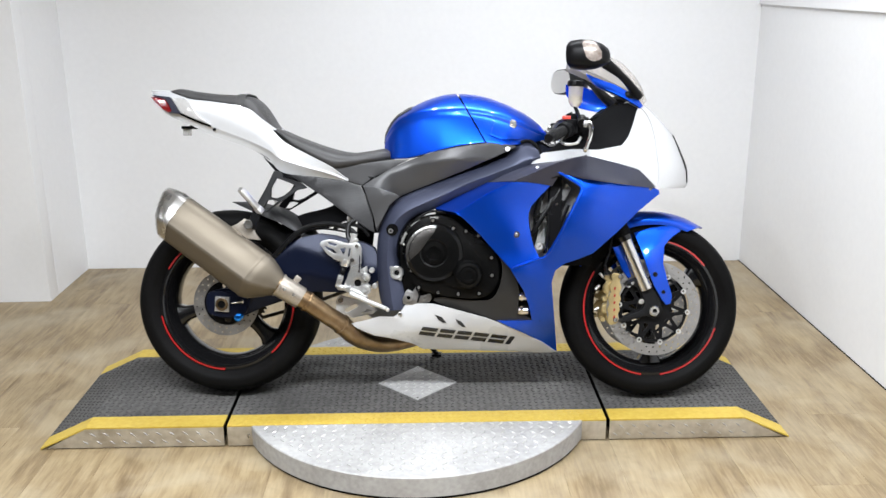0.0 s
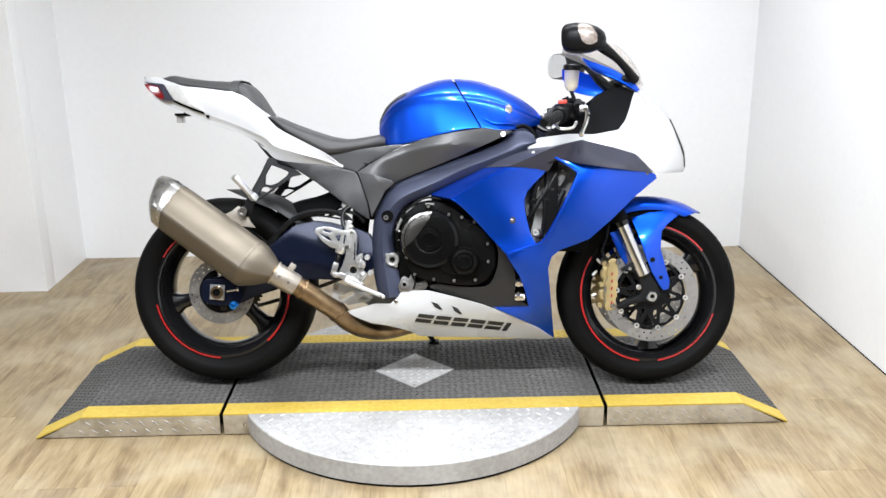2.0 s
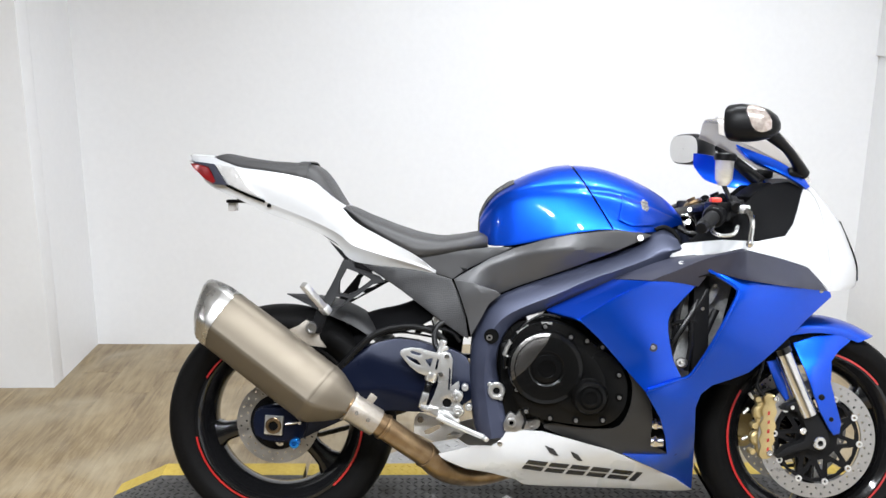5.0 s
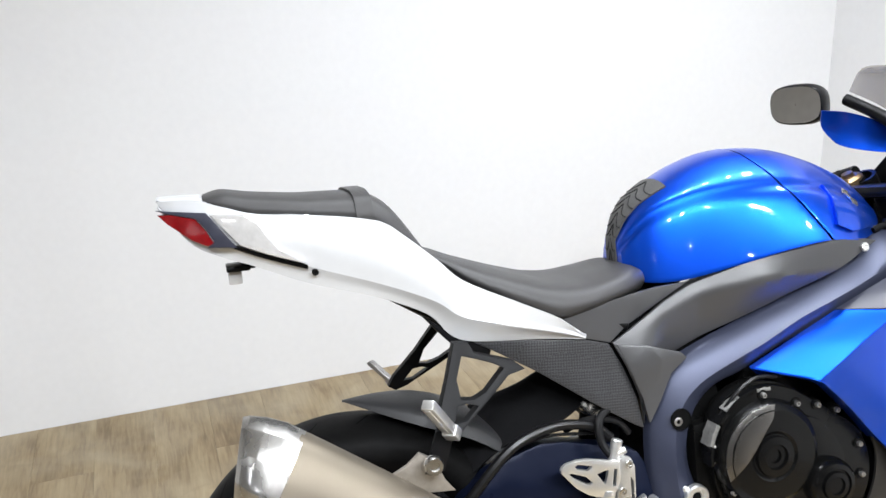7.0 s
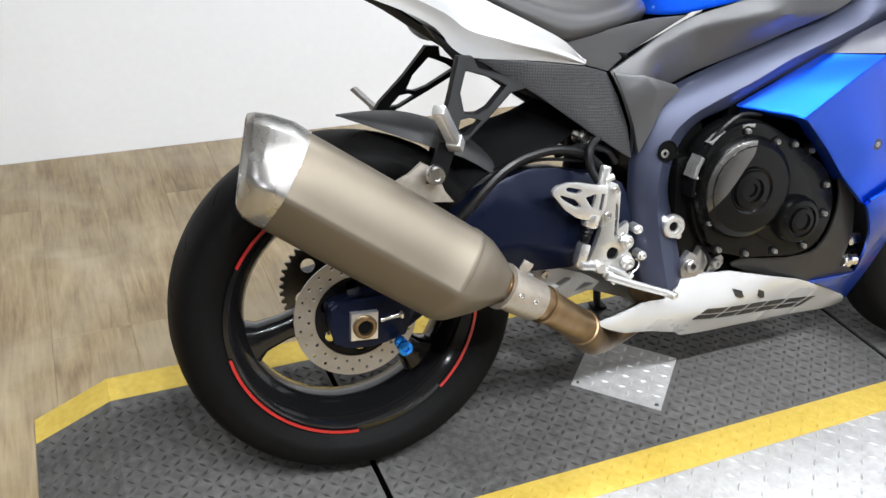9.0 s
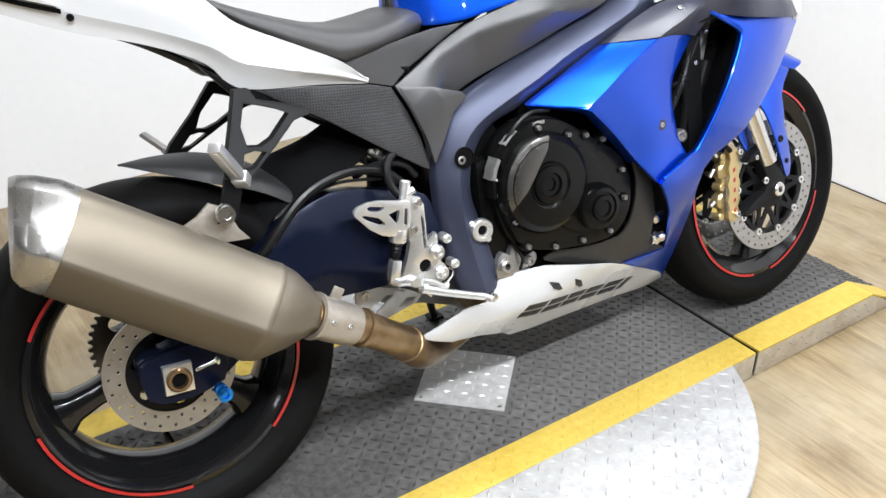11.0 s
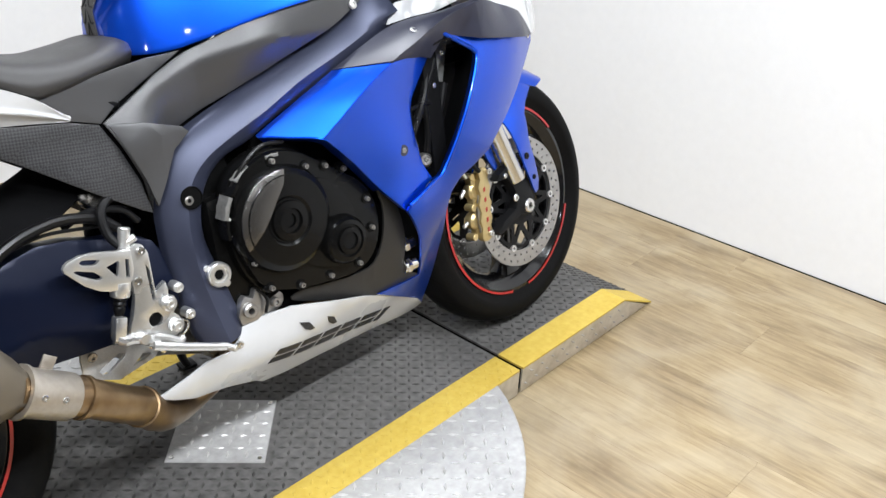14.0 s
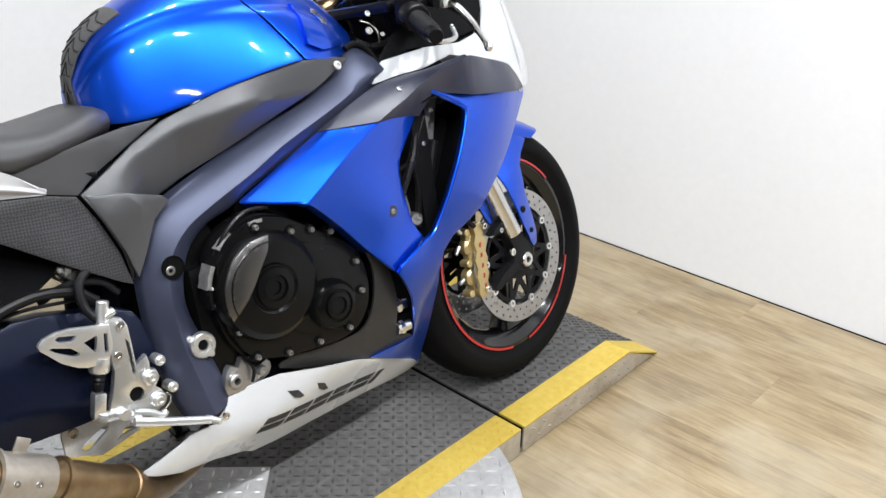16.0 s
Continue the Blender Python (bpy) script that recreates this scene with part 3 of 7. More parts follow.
for s in (-1, 1):
    ramp = part("ramp_deck", deck_strip(-HALF_W + STRIPE, HALF_W - STRIPE, s * (SEAM + 0.006), s * END, 0, 0.005), TREAD, platform, "black tread plate ramp", 20)
    x0, x1 = sorted((s * (SEAM + 0.02), s * (END - 0.012)))
    tread_marks("ramp_tread", diamond_rows(x0, x1, -HALF_W + STRIPE + 0.012, HALF_W - STRIPE - 0.012, 0.0215, None, 0, slope_z), (0.0102, 0.0036, 0.0020), TREAD_MARK, ramp, "raised black tread marks")
    for y0, y1 in ((-HALF_W, -HALF_W + STRIPE), (HALF_W - STRIPE, HALF_W)):
        part("ramp_stripe", deck_strip(y0, y1, s * (SEAM + 0.006), s * END, 0.0003, 0.005), YELLOW, platform, "yellow painted ramp edge", 20)
    for y0 in (-HALF_W + 0.001, HALF_W - 0.005):
        side = [(s * (SEAM + 0.006), 0.004), (s * (END - 0.02), 0.004), (s * TOP_END, TZ - 0.0055), (s * (SEAM + 0.006), TZ - 0.0055)]
        bm = plate(side, y0, 0.004, 0.0005)
        sp = part("ramp_side_plate", bm, PLATE_DULL, platform, "dull tread-plate ramp side")
        if y0 < 0:
            marks = []
            for r in range(2):
                for i in range(11):
                    mx = s * (SEAM + 0.025 + i * 0.042 + r * 0.018)
                    mz = 0.022 + 0.028 * r
                    if abs(mx) < TOP_END + (0.06 if r == 0 else -0.01):
                        marks.append((mx, mz))
            vs, fs = [], []
            for mx, mz in marks:
                k = len(vs)
                c, sn = math.cos(0.6), -math.sin(0.6)
                for px, pz, py in ((-0.012, 0, 0), (0, -0.003, 0), (0.012, 0, 0), (0, 0.003, 0), (-0.006, 0, 0.0015), (0.006, 0, 0.0015)):
                    vs.append((mx + c * px - sn * pz, y0 - py, mz + sn * px + c * pz))
                fs += [(k, k + 1, k + 5, k + 4), (k + 1, k + 2, k + 5), (k + 2, k + 3, k + 4, k + 5), (k + 3, k, k + 4)]
            me = bpy.data.meshes.new("side_tread")
            me.from_pydata(vs, [], fs)
            me.materials.append(PLATE)
            tr = new("side_tread", me)
            tr.parent = sp
            tagged(tr, "raised bright tread marks", kind="stuff")
    part("ramp_core", box(min(s * (SEAM + 0.02), s * (TOP_END - 0.02)), max(s * (SEAM + 0.02), s * (TOP_END - 0.02)), -HALF_W + 0.008, HALF_W - 0.008, 0.0, TZ - 0.007, 0), GAP, platform, "dark underside frame")

# loose-looking diamond cover in the deck
cover = bmesh.new()
DH = 0.138
ring = [(-DH, 0), (0, -DH), (DH, 0), (0, DH)]
lo = [cover.verts.new((x, y - 0.022, TZ + 0.0005)) for x, y in ring]
hi = [cover.verts.new((x * 0.985, y * 0.985 - 0.022, TZ + 0.0035)) for x, y in ring]
cover.faces.new(hi)
for i in range(4):
    cover.faces.new((lo[i], lo[(i + 1) % 4], hi[(i + 1) % 4], hi[i]))
cover_ob = part("cover_plate", cover, PLATE, platform, "square bare aluminium cover plate set cornerwise")
tread_marks("cover_tread", diamond_rows(-0.12, 0.12, -0.145, 0.095, 0.027, lambda x, y: abs(x) + abs(y + 0.022) < 0.116, TZ + 0.0035), (0.0120, 0.0038, 0.0020), TREAD_BRIGHT, cover_ob, "raised diamond tread")
for x, y in ring:
    part("screw", bolt((x * 0.88, y * 0.88 - 0.022, TZ + 0.0034), (0, 0, 1), 0.005, 0.0015), STEEL, cover_ob)


# ---- motorcycle: x forward from the rear axle, y to its left, z up from the tyres ----
bike = tagged(new("motorcycle"), "blue and white sport motorcycle leaning on its side stand", "motorcycle")
bike.matrix_world = pose(-0.670, 3.212, TZ + 0.0025, 0, 0, -3.3) @ pose(0, 0, 0, -13.2)
RX, RZ, FX, FZ = 0.0, 0.3115, 1.408, 0.299


def spin(profile, cx, cz, n=72, a0=0.0, a1=2 * math.pi, closed=True):
    """Turns a profile of (radius, y) about a wheel's axle."""
    rows = []
    for i in range(n + (0 if closed else 1)):
        a = a0 + (a1 - a0) * i / n
        rows.append([(cx + r * math.cos(a), y, cz + r * math.sin(a)) for r, y in profile])
    if closed:
        rows.append(rows[0])
    bm = grid(rows, closed=True)
    return bm


def tyre_bm(cx, cz, r, w, rim):
    h = w / 2
    prof = [(rim - 0.004, h * 0.62), (rim + 0.006, h * 0.78), (rim + 0.02, h * 0.9), (rim + (r - rim) * 0.42, h * 1.0), (r - (r - rim) * 0.28, h * 0.93), (r - (r - rim) * 0.10, h * 0.66), (r - 0.002, h * 0.30), (r, 0)]
    prof = [tuple(p) for p in spline(prof, 18)]
    full = prof + [(a, -b) for a, b in prof[-2::-1]]
    return spin(full + [(rim - 0.012, -h * 0.5), (rim - 0.012, h * 0.5)], cx, cz, 96)


def grooves_bm(cx, cz, r, w, count, hand):
    """Thin tread sipes laid over the tyre's shoulder."""
    bm = bmesh.new()
    h = w / 2
    for i in range(count):
        for side in (-1, 1):
            a = 2 * math.pi * (i + 0.5 * (side > 0)) / count
            rows = []
            for k in range(8):
                f = k / 7
                y = side * h * (0.12 + 0.72 * f)
                rr = r + 0.0008 - (r * 0.0 + (abs(y) / h) ** 2.6 * (w * 0.20))
                aa = a + hand * 0.20 * f ** 1.3
                da = 0.006 * (1 - 0.6 * abs(2 * f - 1))
                rows.append([(cx + rr * math.cos(aa - da), y, cz + rr * math.sin(aa - da)), (cx + rr * math.cos(aa + da), y, cz + rr * math.sin(aa + da))])
            grid(rows, bm=bm)
    return bm


def wheel(name, cx, cz, r, w, angles, hub_r, label, parent=bike):
    rim_r = 0.2225
    h = w * 0.40
    prof = [(rim_r + 0.004, h), (rim_r - 0.004, h + 0.001), (rim_r - 0.012, h - 0.006), (rim_r - 0.022, h * 0.72), (rim_r - 0.036, h * 0.42), (rim_r - 0.04, 0)]
    full = prof + [(a, -b) for a, b in prof[-2::-1]] + [(rim_r - 0.010, -h * 0.8), (rim_r - 0.018, 0), (rim_r - 0.010, h * 0.8)]
    bm = spin(full, cx, cz, 96)
    for a in angles:
        a = radians(a)
        d, s = Vector((math.cos(a), 0, math.sin(a))), Vector((-math.sin(a), 0, math.cos(a)))
        o = Vector((cx, 0, cz))
        rows = []
        for f, wd, th in ((0.0, 0.034, 0.030), (0.25, 0.024, 0.026), (0.55, 0.021, 0.024), (0.82, 0.026, 0.026), (1.0, 0.044, 0.030)):
            p = o + d * (hub_r * 0.8 + (rim_r - 0.034 - hub_r * 0.8) * f)
            rows.append([p + s * (wd * math.copysign(abs(math.cos(q)) ** 0.6, math.cos(q))) + Vector((0, th * math.copysign(abs(math.sin(q)) ** 0.6, math.sin(q)), 0)) for q in (2 * math.pi * k / 16 for k in range(16))])
        bm = merge(bm, grid(rows, closed=True, caps=True))
        p = o + d * (rim_r - 0.052) + Vector((0, -0.026, 0))
        bm = bolt(p, (0, -1, 0), 0.004, 0.003, bm)
    bm = lathe([(0, -0.05), (hub_r, -0.05), (hub_r, -0.03), (hub_r * 0.85, 0.0), (hub_r, 0.03), (hub_r, 0.05), (0, 0.05)], (cx, 0, cz), (0, 1, 0), 32, bm)
    ob = part(name, bm, GLOSS, parent, label)
    t = part("tyre", tyre_bm(cx, cz, r, w, rim_r), RUBBER, ob, "worn black sport tyre")
    part("tread_groove", grooves_bm(cx, cz, r, w, 22, 1), GAP, t, "dark moulded tread groove")
    return ob


def rim_stripe(cx, cz, h, a0, a1, parent, y_sign=-1):
    y = y_sign * (h + 0.0022)
    prof = [(0.2280, y), (0.2280, y + 0.001 * y_sign), (0.2226, y + 0.0014 * y_sign), (0.2226, y)]
    n = max(6, int(abs(a1 - a0) / 4))
    rows = []
    for i in range(n + 1):
        a = radians(a0 + (a1 - a0) * i / n)
        rows.append([(cx + r * math.cos(a), yy, cz + r * math.sin(a)) for r, yy in prof])
    part("rim_stripe", grid(rows, closed=True, caps=True), RED, parent, "red reflective rim tape")


def brake_disc(name, cx, cz, y, r_out, r_in, t, holes, parent, label, rows=2):
    cut = []
    for k in range(rows):
        rr = r_in + (r_out - r_in) * (k + 0.65) / (rows + 0.3)
        for i in range(holes):
            a = 2 * math.pi * (i + 0.5 * k) / holes
            cut.append(circle(cx + rr * math.cos(a), cz + rr * math.sin(a), 0.0032, 6))
    bm = plate(circle(cx, cz, r_out, 72), y, t, 0, [circle(cx, cz, r_in, 60)] + cut)
    return part(name, bm, DISC, parent, label, 30)


# wheels, tyres and discs
rear = wheel("rear_wheel", RX, RZ, 0.310, 0.182, (196, 316, 76), 0.05, "gloss black three-spoke rear wheel")
for a0, a1 in ((192, 268), (312, 362), (72, 150)):
    rim_stripe(RX, RZ, 0.186 * 0.40, a0, a1, rear)
front = wheel("front_wheel", FX, FZ, 0.299, 0.122, (272, 32, 152), 0.045, "gloss black three-spoke front wheel")
for a0, a1 in ((148, 262), (278, 342), (38, 76)):
    rim_stripe(FX, FZ, 0.122 * 0.40, a0, a1, front)
rd = brake_disc("rear_brake_disc", RX, RZ, -0.083, 0.110, 0.074, 0.005, 24, rear, "drilled steel rear brake disc")
part("disc_carrier", plate(circle(RX, RZ, 0.076, 40), -0.080, 0.006, 0.001, [circle(RX + 0.055 * math.cos(k), RZ + 0.055 * math.sin(k), 0.012, 10) for k in (0.6, 1.65, 2.7, 3.74, 4.8, 5.84)]), BLACK, rd, "black disc carrier")
for side in (-1, 1):
    y = -0.083 if side < 0 else 0.078
    fd = brake_disc("front_brake_disc", FX, FZ, y, 0.155, 0.118, 0.005, 36, front, "drilled steel front brake disc", 2)
    holes = [circle(FX, FZ, 0.026, 20)]
    for i in range(10):
        a = 2 * math.pi * i / 10 + 0.2
        holes.append([(FX + r * math.cos(a + q), FZ + r * math.sin(a + q)) for r, q in ((0.102, -0.22), (0.105, 0.0), (0.102, 0.22), (0.072, 0.07), (0.070, -0.07))])
        holes.append([(FX + r * math.cos(a + 0.314 + q), FZ + r * math.sin(a + 0.314 + q)) for r, q in ((0.056, -0.16), (0.056, 0.16), (0.083, 0.03), (0.083, -0.03))])
    part("disc_carrier", plate(circle(FX, FZ, 0.112, 60), y + 0.001, 0.005, 0, holes), BLACK, fd, "black webbed disc carrier")
    for i in range(10):
        a = 2 * math.pi * i / 10 + 0.2 + 0.314
        part("disc_bobbin", lathe([(0.0042, 0), (0.0085, 0), (0.0085, 0.006), (0.0042, 0.006)], (FX + 0.1135 * math.cos(a), y - 0.0025, FZ + 0.1135 * math.sin(a)), (0, 1, 0), 12), ALU, fd, "aluminium floating disc rivet" if i == 0 else "")

# swingarm, axle, chain
arm_top = [(-0.055, 0.335), (-0.045, 0.352), (0.0, 0.362), (0.06, 0.375), (0.105, 0.405), (0.143, 0.453), (0.221, 0.516), (0.321, 0.545), (0.417, 0.526), (0.50, 0.50), (0.525, 0.40), (0.43, 0.352), (0.30, 0.352), (0.17, 0.318), (0.075, 0.275), (0.02, 0.262), (-0.045, 0.278)]
ARM_HIGH = ((-0.06, 0.40), (0.10, 0.42), (0.16, 0.462), (0.247, 0.500), (0.325, 0.474), (0.407, 0.440), (0.53, 0.43))
ARM_LOW = ((-0.06, 0.25), (0.06, 0.28), (0.11, 0.345), (0.169, 0.398), (0.285, 0.418), (0.384, 0.396), (0.53, 0.39))


def f_arm(x, z):
    hi = float(np.interp(x, [p[0] for p in ARM_HIGH], [p[1] for p in ARM_HIGH]))
    lo = float(np.interp(x, [p[0] for p in ARM_LOW], [p[1] for p in ARM_LOW]))
    return -0.112 - 0.016 * min(1, max(0, (x - 0.06) / 0.12)) + 0.34 * max(0, z - hi) + 0.55 * max(0, lo - z)


arm = part("swingarm", panel(arm_top, f_arm, 0.036, 0.012, 0.004, smooth=2), NAVY_DARK, bike, "navy anodised aluminium swingarm")
part("swingarm_left", mirrored(plate([(-0.06, 0.34), (0.10, 0.37), (0.3, 0.43), (0.50, 0.48), (0.52, 0.40), (0.3, 0.345), (0.08, 0.275), (-0.06, 0.285)], -0.125, 0.03, 0.005)), NAVY_DARK, arm)
part("cross_tube", rod((0.33, -0.11, 0.45), (0.33, 0.11, 0.45), 0.05, seg=20), NAVY_DARK, arm)
part("axle_slot_plate", plate([(-0.052, 0.345), (-0.01, 0.355), (0.075, 0.352), (0.085, 0.33), (0.075, 0.282), (0.0, 0.27), (-0.05, 0.285)], -0.124, 0.012, 0.002, smooth=2), NAVY_DARK, arm, "dark blue axle slot plate")
part("axle_block", plate([(-0.025, 0.290), (0.022, 0.287), (0.025, 0.336), (-0.022, 0.339)], -0.136, 0.014, 0.002, [circle(0, 0.313, 0.0155, 20)]), ALU, arm, "bright machined axle adjuster block")
part("axle_nut", lathe([(0.011, 0), (0.021, 0), (0.021, 0.008), (0.018, 0.012), (0.0135, 0.012), (0.011, 0.002)], (0, -0.132, 0.313), (0, -1, 0), 24), PIPE, arm, "hollow bronze-toned axle end")
part("axle_hole", lathe([(0, 0), (0.0125, 0), (0.0125, 0.003), (0, 0.003)], (0, -0.1345, 0.313), (0, -1, 0), 24), GAP, arm, "dark hollow of the axle")
part("adjuster_bolt", merge(rod((0.03, -0.128, 0.316), (0.072, -0.128, 0.322), 0.0035), rod((0.064, -0.128, 0.321), (0.070, -0.128, 0.322), 0.0075, seg=6)), STEEL, arm, "chain adjuster screw")
part("stand_bobbin", lathe([(0, 0), (0.011, 0), (0.011, 0.010), (0.007, 0.014), (0.007, 0.022), (0.0125, 0.026), (0.0125, 0.032), (0.006, 0.034), (0.006, 0.030), (0, 0.030)], (0.061, -0.134, 0.274), (0, -1, 0), 24), ANOBLUE, arm, "bright blue anodised stand bobbin")
part("hose_rear", tube([(0.11, -0.10, 0.40), (0.18, -0.125, 0.478), (0.26, -0.13, 0.555), (0.34, -0.125, 0.578), (0.41, -0.12, 0.567), (0.445, -0.12, 0.54)], 0.0090, 40), HOSE, arm, "black brake hose")
part("hose_rear_thin", tube([(0.16, -0.115, 0.455), (0.24, -0.122, 0.535), (0.32, -0.12, 0.562), (0.42, -0.11, 0.55)], 0.003, 40), HOSE, arm, "thin black sensor cable")

sprocket_teeth = []
for i in range(42 * 4):
    a = 2 * math.pi * i / (42 * 4)
    r = 0.104 if i % 4 in (1, 2) else 0.0965
    sprocket_teeth.append((RX + r * math.cos(a), RZ + r * math.sin(a)))
sprocket = part("sprocket", plate(sprocket_teeth, 0.088, 0.007, 0, [circle(RX + 0.065 * math.cos(k), RZ + 0.065 * math.sin(k), 0.014, 12) for k in np.arange(0.3, 6.2, 1.047)]), CHAIN, bike, "dark toothed rear sprocket")
for run in (((0.0, 0.416), (0.52, 0.468)), ((0.0, 0.213), (0.52, 0.385))):
    (xa, za), (xb, zb) = run
    n = 33
    bm = None
    for i in range(n):
        f = (i + 0.5) / n
        x, z = xa + (xb - xa) * f, za + (zb - za) * f - (0.012 * math.sin(math.pi * f) if za < 0.3 else 0)
        m = Matrix.Translation((x, 0.091, z)) @ Matrix.Rotation(-math.atan2(zb - za, xb - xa), 4, "Y")
        wd = 0.012 if i % 2 else 0.017
        bm = box(-0.0105, 0.0105, -wd / 2, wd / 2, -0.0062, 0.0062, 0.002, m, bm)
    part("drive_chain", bm, CHAIN, bike, "oiled steel drive chain")

# rear hugger
def hugger_curve(y, dz):
    return [(x, y * k, z + dz * k) for x, z, k in ((0.300, 0.520, 1.0), (0.262, 0.560, 1.0), (0.205, 0.598, 1.0), (0.140, 0.622, 0.92), (0.075, 0.634, 0.55), (0.012, 0.640, 0.04))]


part("rear_hugger", sheet([hugger_curve(-0.092, -0.030), hugger_curve(-0.078, -0.006), hugger_curve(-0.03, 0.008), hugger_curve(0.03, 0.008), hugger_curve(0.078, -0.006), hugger_curve(0.092, -0.030)], 28, 3, 0.003, (0, 0, 1)), HUGGER, bike, "grained dark grey rear mudguard")
part("inner_fender", sheet([[(0.20, -0.085, 0.50), (0.27, -0.09, 0.545), (0.35, -0.09, 0.56), (0.43, -0.085, 0.60)], [(0.18, 0, 0.57), (0.25, 0, 0.60), (0.33, 0, 0.62), (0.42, 0, 0.66)], [(0.20, 0.085, 0.50), (0.27, 0.09, 0.545), (0.35, 0.09, 0.56), (0.43, 0.085, 0.60)]], 16, 5, 0.003, (0, 0, 1)), MATT, bike, "black inner mudguard")

# engine
part("crankcase", box(0.585, 0.93, -0.150, 0.16, 0.30, 0.545, 0.02), ENGINE, bike, "black cast engine block")
part("cylinder_block", box(0.70, 0.90, -0.13, 0.13, 0.50, 0.67, 0.02), ENGINE, bike, "black cylinder block")
part("gearbox_case", box(0.56, 0.66, -0.12, 0.12, 0.33, 0.60, 0.015), ENGINE, bike, "black gearbox casing")
cover_out = [(0.612, 0.50), (0.620, 0.555), (0.650, 0.588), (0.700, 0.603), (0.750, 0.592), (0.792, 0.566), (0.835, 0.535), (0.878, 0.502), (0.900, 0.455), (0.898, 0.398), (0.872, 0.358), (0.830, 0.342), (0.765, 0.346), (0.700, 0.356), (0.645, 0.380), (0.618, 0.430)]
part("cover_gasket_flange", plate([(0.76 + (x - 0.76) * 1.035, 0.475 + (z - 0.475) * 1.035) for x, z in cover_out], -0.172, 0.03, 0.003, smooth=4), ENGINE, bike, "black crankcase flange behind the clutch cover")
for i, (a0, a1, r0, r1, mt) in enumerate(((186, 168, 0.099, 0.107, ENGINE), (167, 146, 0.102, 0.111, CASTING), (145, 133, 0.100, 0.109, ENGINE), (132, 114, 0.104, 0.112, CASTING), (112, 99, 0.102, 0.111, ENGINE), (97, 83, 0.105, 0.112, CASTING))):
    arc_in = [(0.700 + r0 * math.cos(radians(q)), 0.490 + r0 * math.sin(radians(q))) for q in np.linspace(a0, a1, 5)]
    arc_out = [(0.700 + (r1 - 0.0015 * (k % 2)) * math.cos(radians(q)), 0.490 + (r1 - 0.0015 * (k % 2)) * math.sin(radians(q))) for k, q in enumerate(np.linspace(a1, a0, 5))]
    part("cast_rim", plate(arc_in + arc_out, -0.190 - 0.002 * (i % 3), 0.03, 0.002), mt, bike, "bare cast aluminium crankcase rim" if i == 0 else "")
cc = part("clutch_cover", plate(cover_out, -0.192, 0.03, 0.006, smooth=4), ENGINE, bike, "black painted clutch cover")
part("clutch_dome", lathe([(0.096, -0.01), (0.094, 0.008), (0.089, 0.018), (0.079, 0.0245), (0.044, 0.0275), (0.0385, 0.0245), (0.036, 0.0245), (0.0345, 0.0305), (0.022, 0.032), (0.0205, 0.027), (0.012, 0.027), (0.0112, 0.023), (0, 0.023)], (0.700, -0.188, 0.487), (0, -1, 0), 64), ENGINE, cc, "round raised clutch dome", 25)
# half-moon patch: the dome's bright reflection put in as a lighter colour
arc = [(0.700 + 0.0885 * math.cos(radians(a)), 0.487 + 0.0885 * math.sin(radians(a))) for a in range(84, 202, 9)]
half = arc + [(0.632, 0.470), (0.648, 0.484), (0.664, 0.503), (0.684, 0.531), (0.700, 0.552)]
part("dome_badge", panel(half, lambda x, z: -0.2155 + 0.0065 * max(0, (math.hypot(x - 0.700, z - 0.487) - 0.055) / 0.034) ** 2, 0.004, 0.01, 0.0008), SHEEN, cc, "polished half-moon on the clutch dome with its bright reflection painted in")
part("sensor_cover", lathe([(0.046, -0.005), (0.044, 0.012), (0.038, 0.020), (0.030, 0.022), (0.029, 0.018), (0.025, 0.018), (0.024, 0.023), (0.016, 0.024), (0.015, 0.020), (0, 0.020)], (0.808, -0.204, 0.418), (0, -1, 0), 40), ENGINE, cc, "round starter cover")
part("cover_web", plate([(0.755, 0.535), (0.80, 0.53), (0.845, 0.465), (0.838, 0.40), (0.80, 0.372), (0.745, 0.385), (0.72, 0.42), (0.745, 0.48)], -0.2, 0.012, 0.006, smooth=3), ENGINE, cc, "raised web between the covers")
for i, (x, z) in enumerate(((0.696, 0.590), (0.760, 0.565), (0.838, 0.541), (0.622, 0.470), (0.628, 0.430), (0.652, 0.376), (0.712, 0.360), (0.776, 0.356), (0.842, 0.358), (0.882, 0.416), (0.880, 0.472), (0.800, 0.556), (0.630, 0.525))):
    part("bolt_boss", lathe([(0, 0), (0.0105, 0), (0.0098, 0.012), (0.0085, 0.0145), (0, 0.0145)], (x, -0.180, z), (0, -1, 0), 16), ENGINE, cc)
    part("cover_bolt", bolt((x, -0.1935, z), (0, -1, 0), 0.0048, 0.008), DISC, cc, "silver flange bolt" if i == 0 else "")
lug_rng = random.Random(3)
for i in range(13):
    a = radians(184 - 8.2 * i)
    rr = 0.1035 + lug_rng.uniform(-0.004, 0.003)
    c = Vector((0.700 + rr * math.cos(a), -0.178, 0.490 + rr * math.sin(a)))
    tang = Vector((-math.sin(a), 0, math.cos(a))) * lug_rng.uniform(0.004, 0.008)
    r = lug_rng.uniform(0.0028, 0.0048)
    bm = rod(c - tang, c + tang, r, r * 0.8, 8) if i % 2 else lathe([(0, 0), (r, 0), (r, 0.008), (r * 0.6, 0.011), (0, 0.011)], c, (0.1, -1, 0.15), 10)
    part("cast_lug", bm, (DISC, ENGINE, ALU_MATT, ENGINE)[i % 4], bike, "cast lug on the clutch housing" if i == 0 else "")
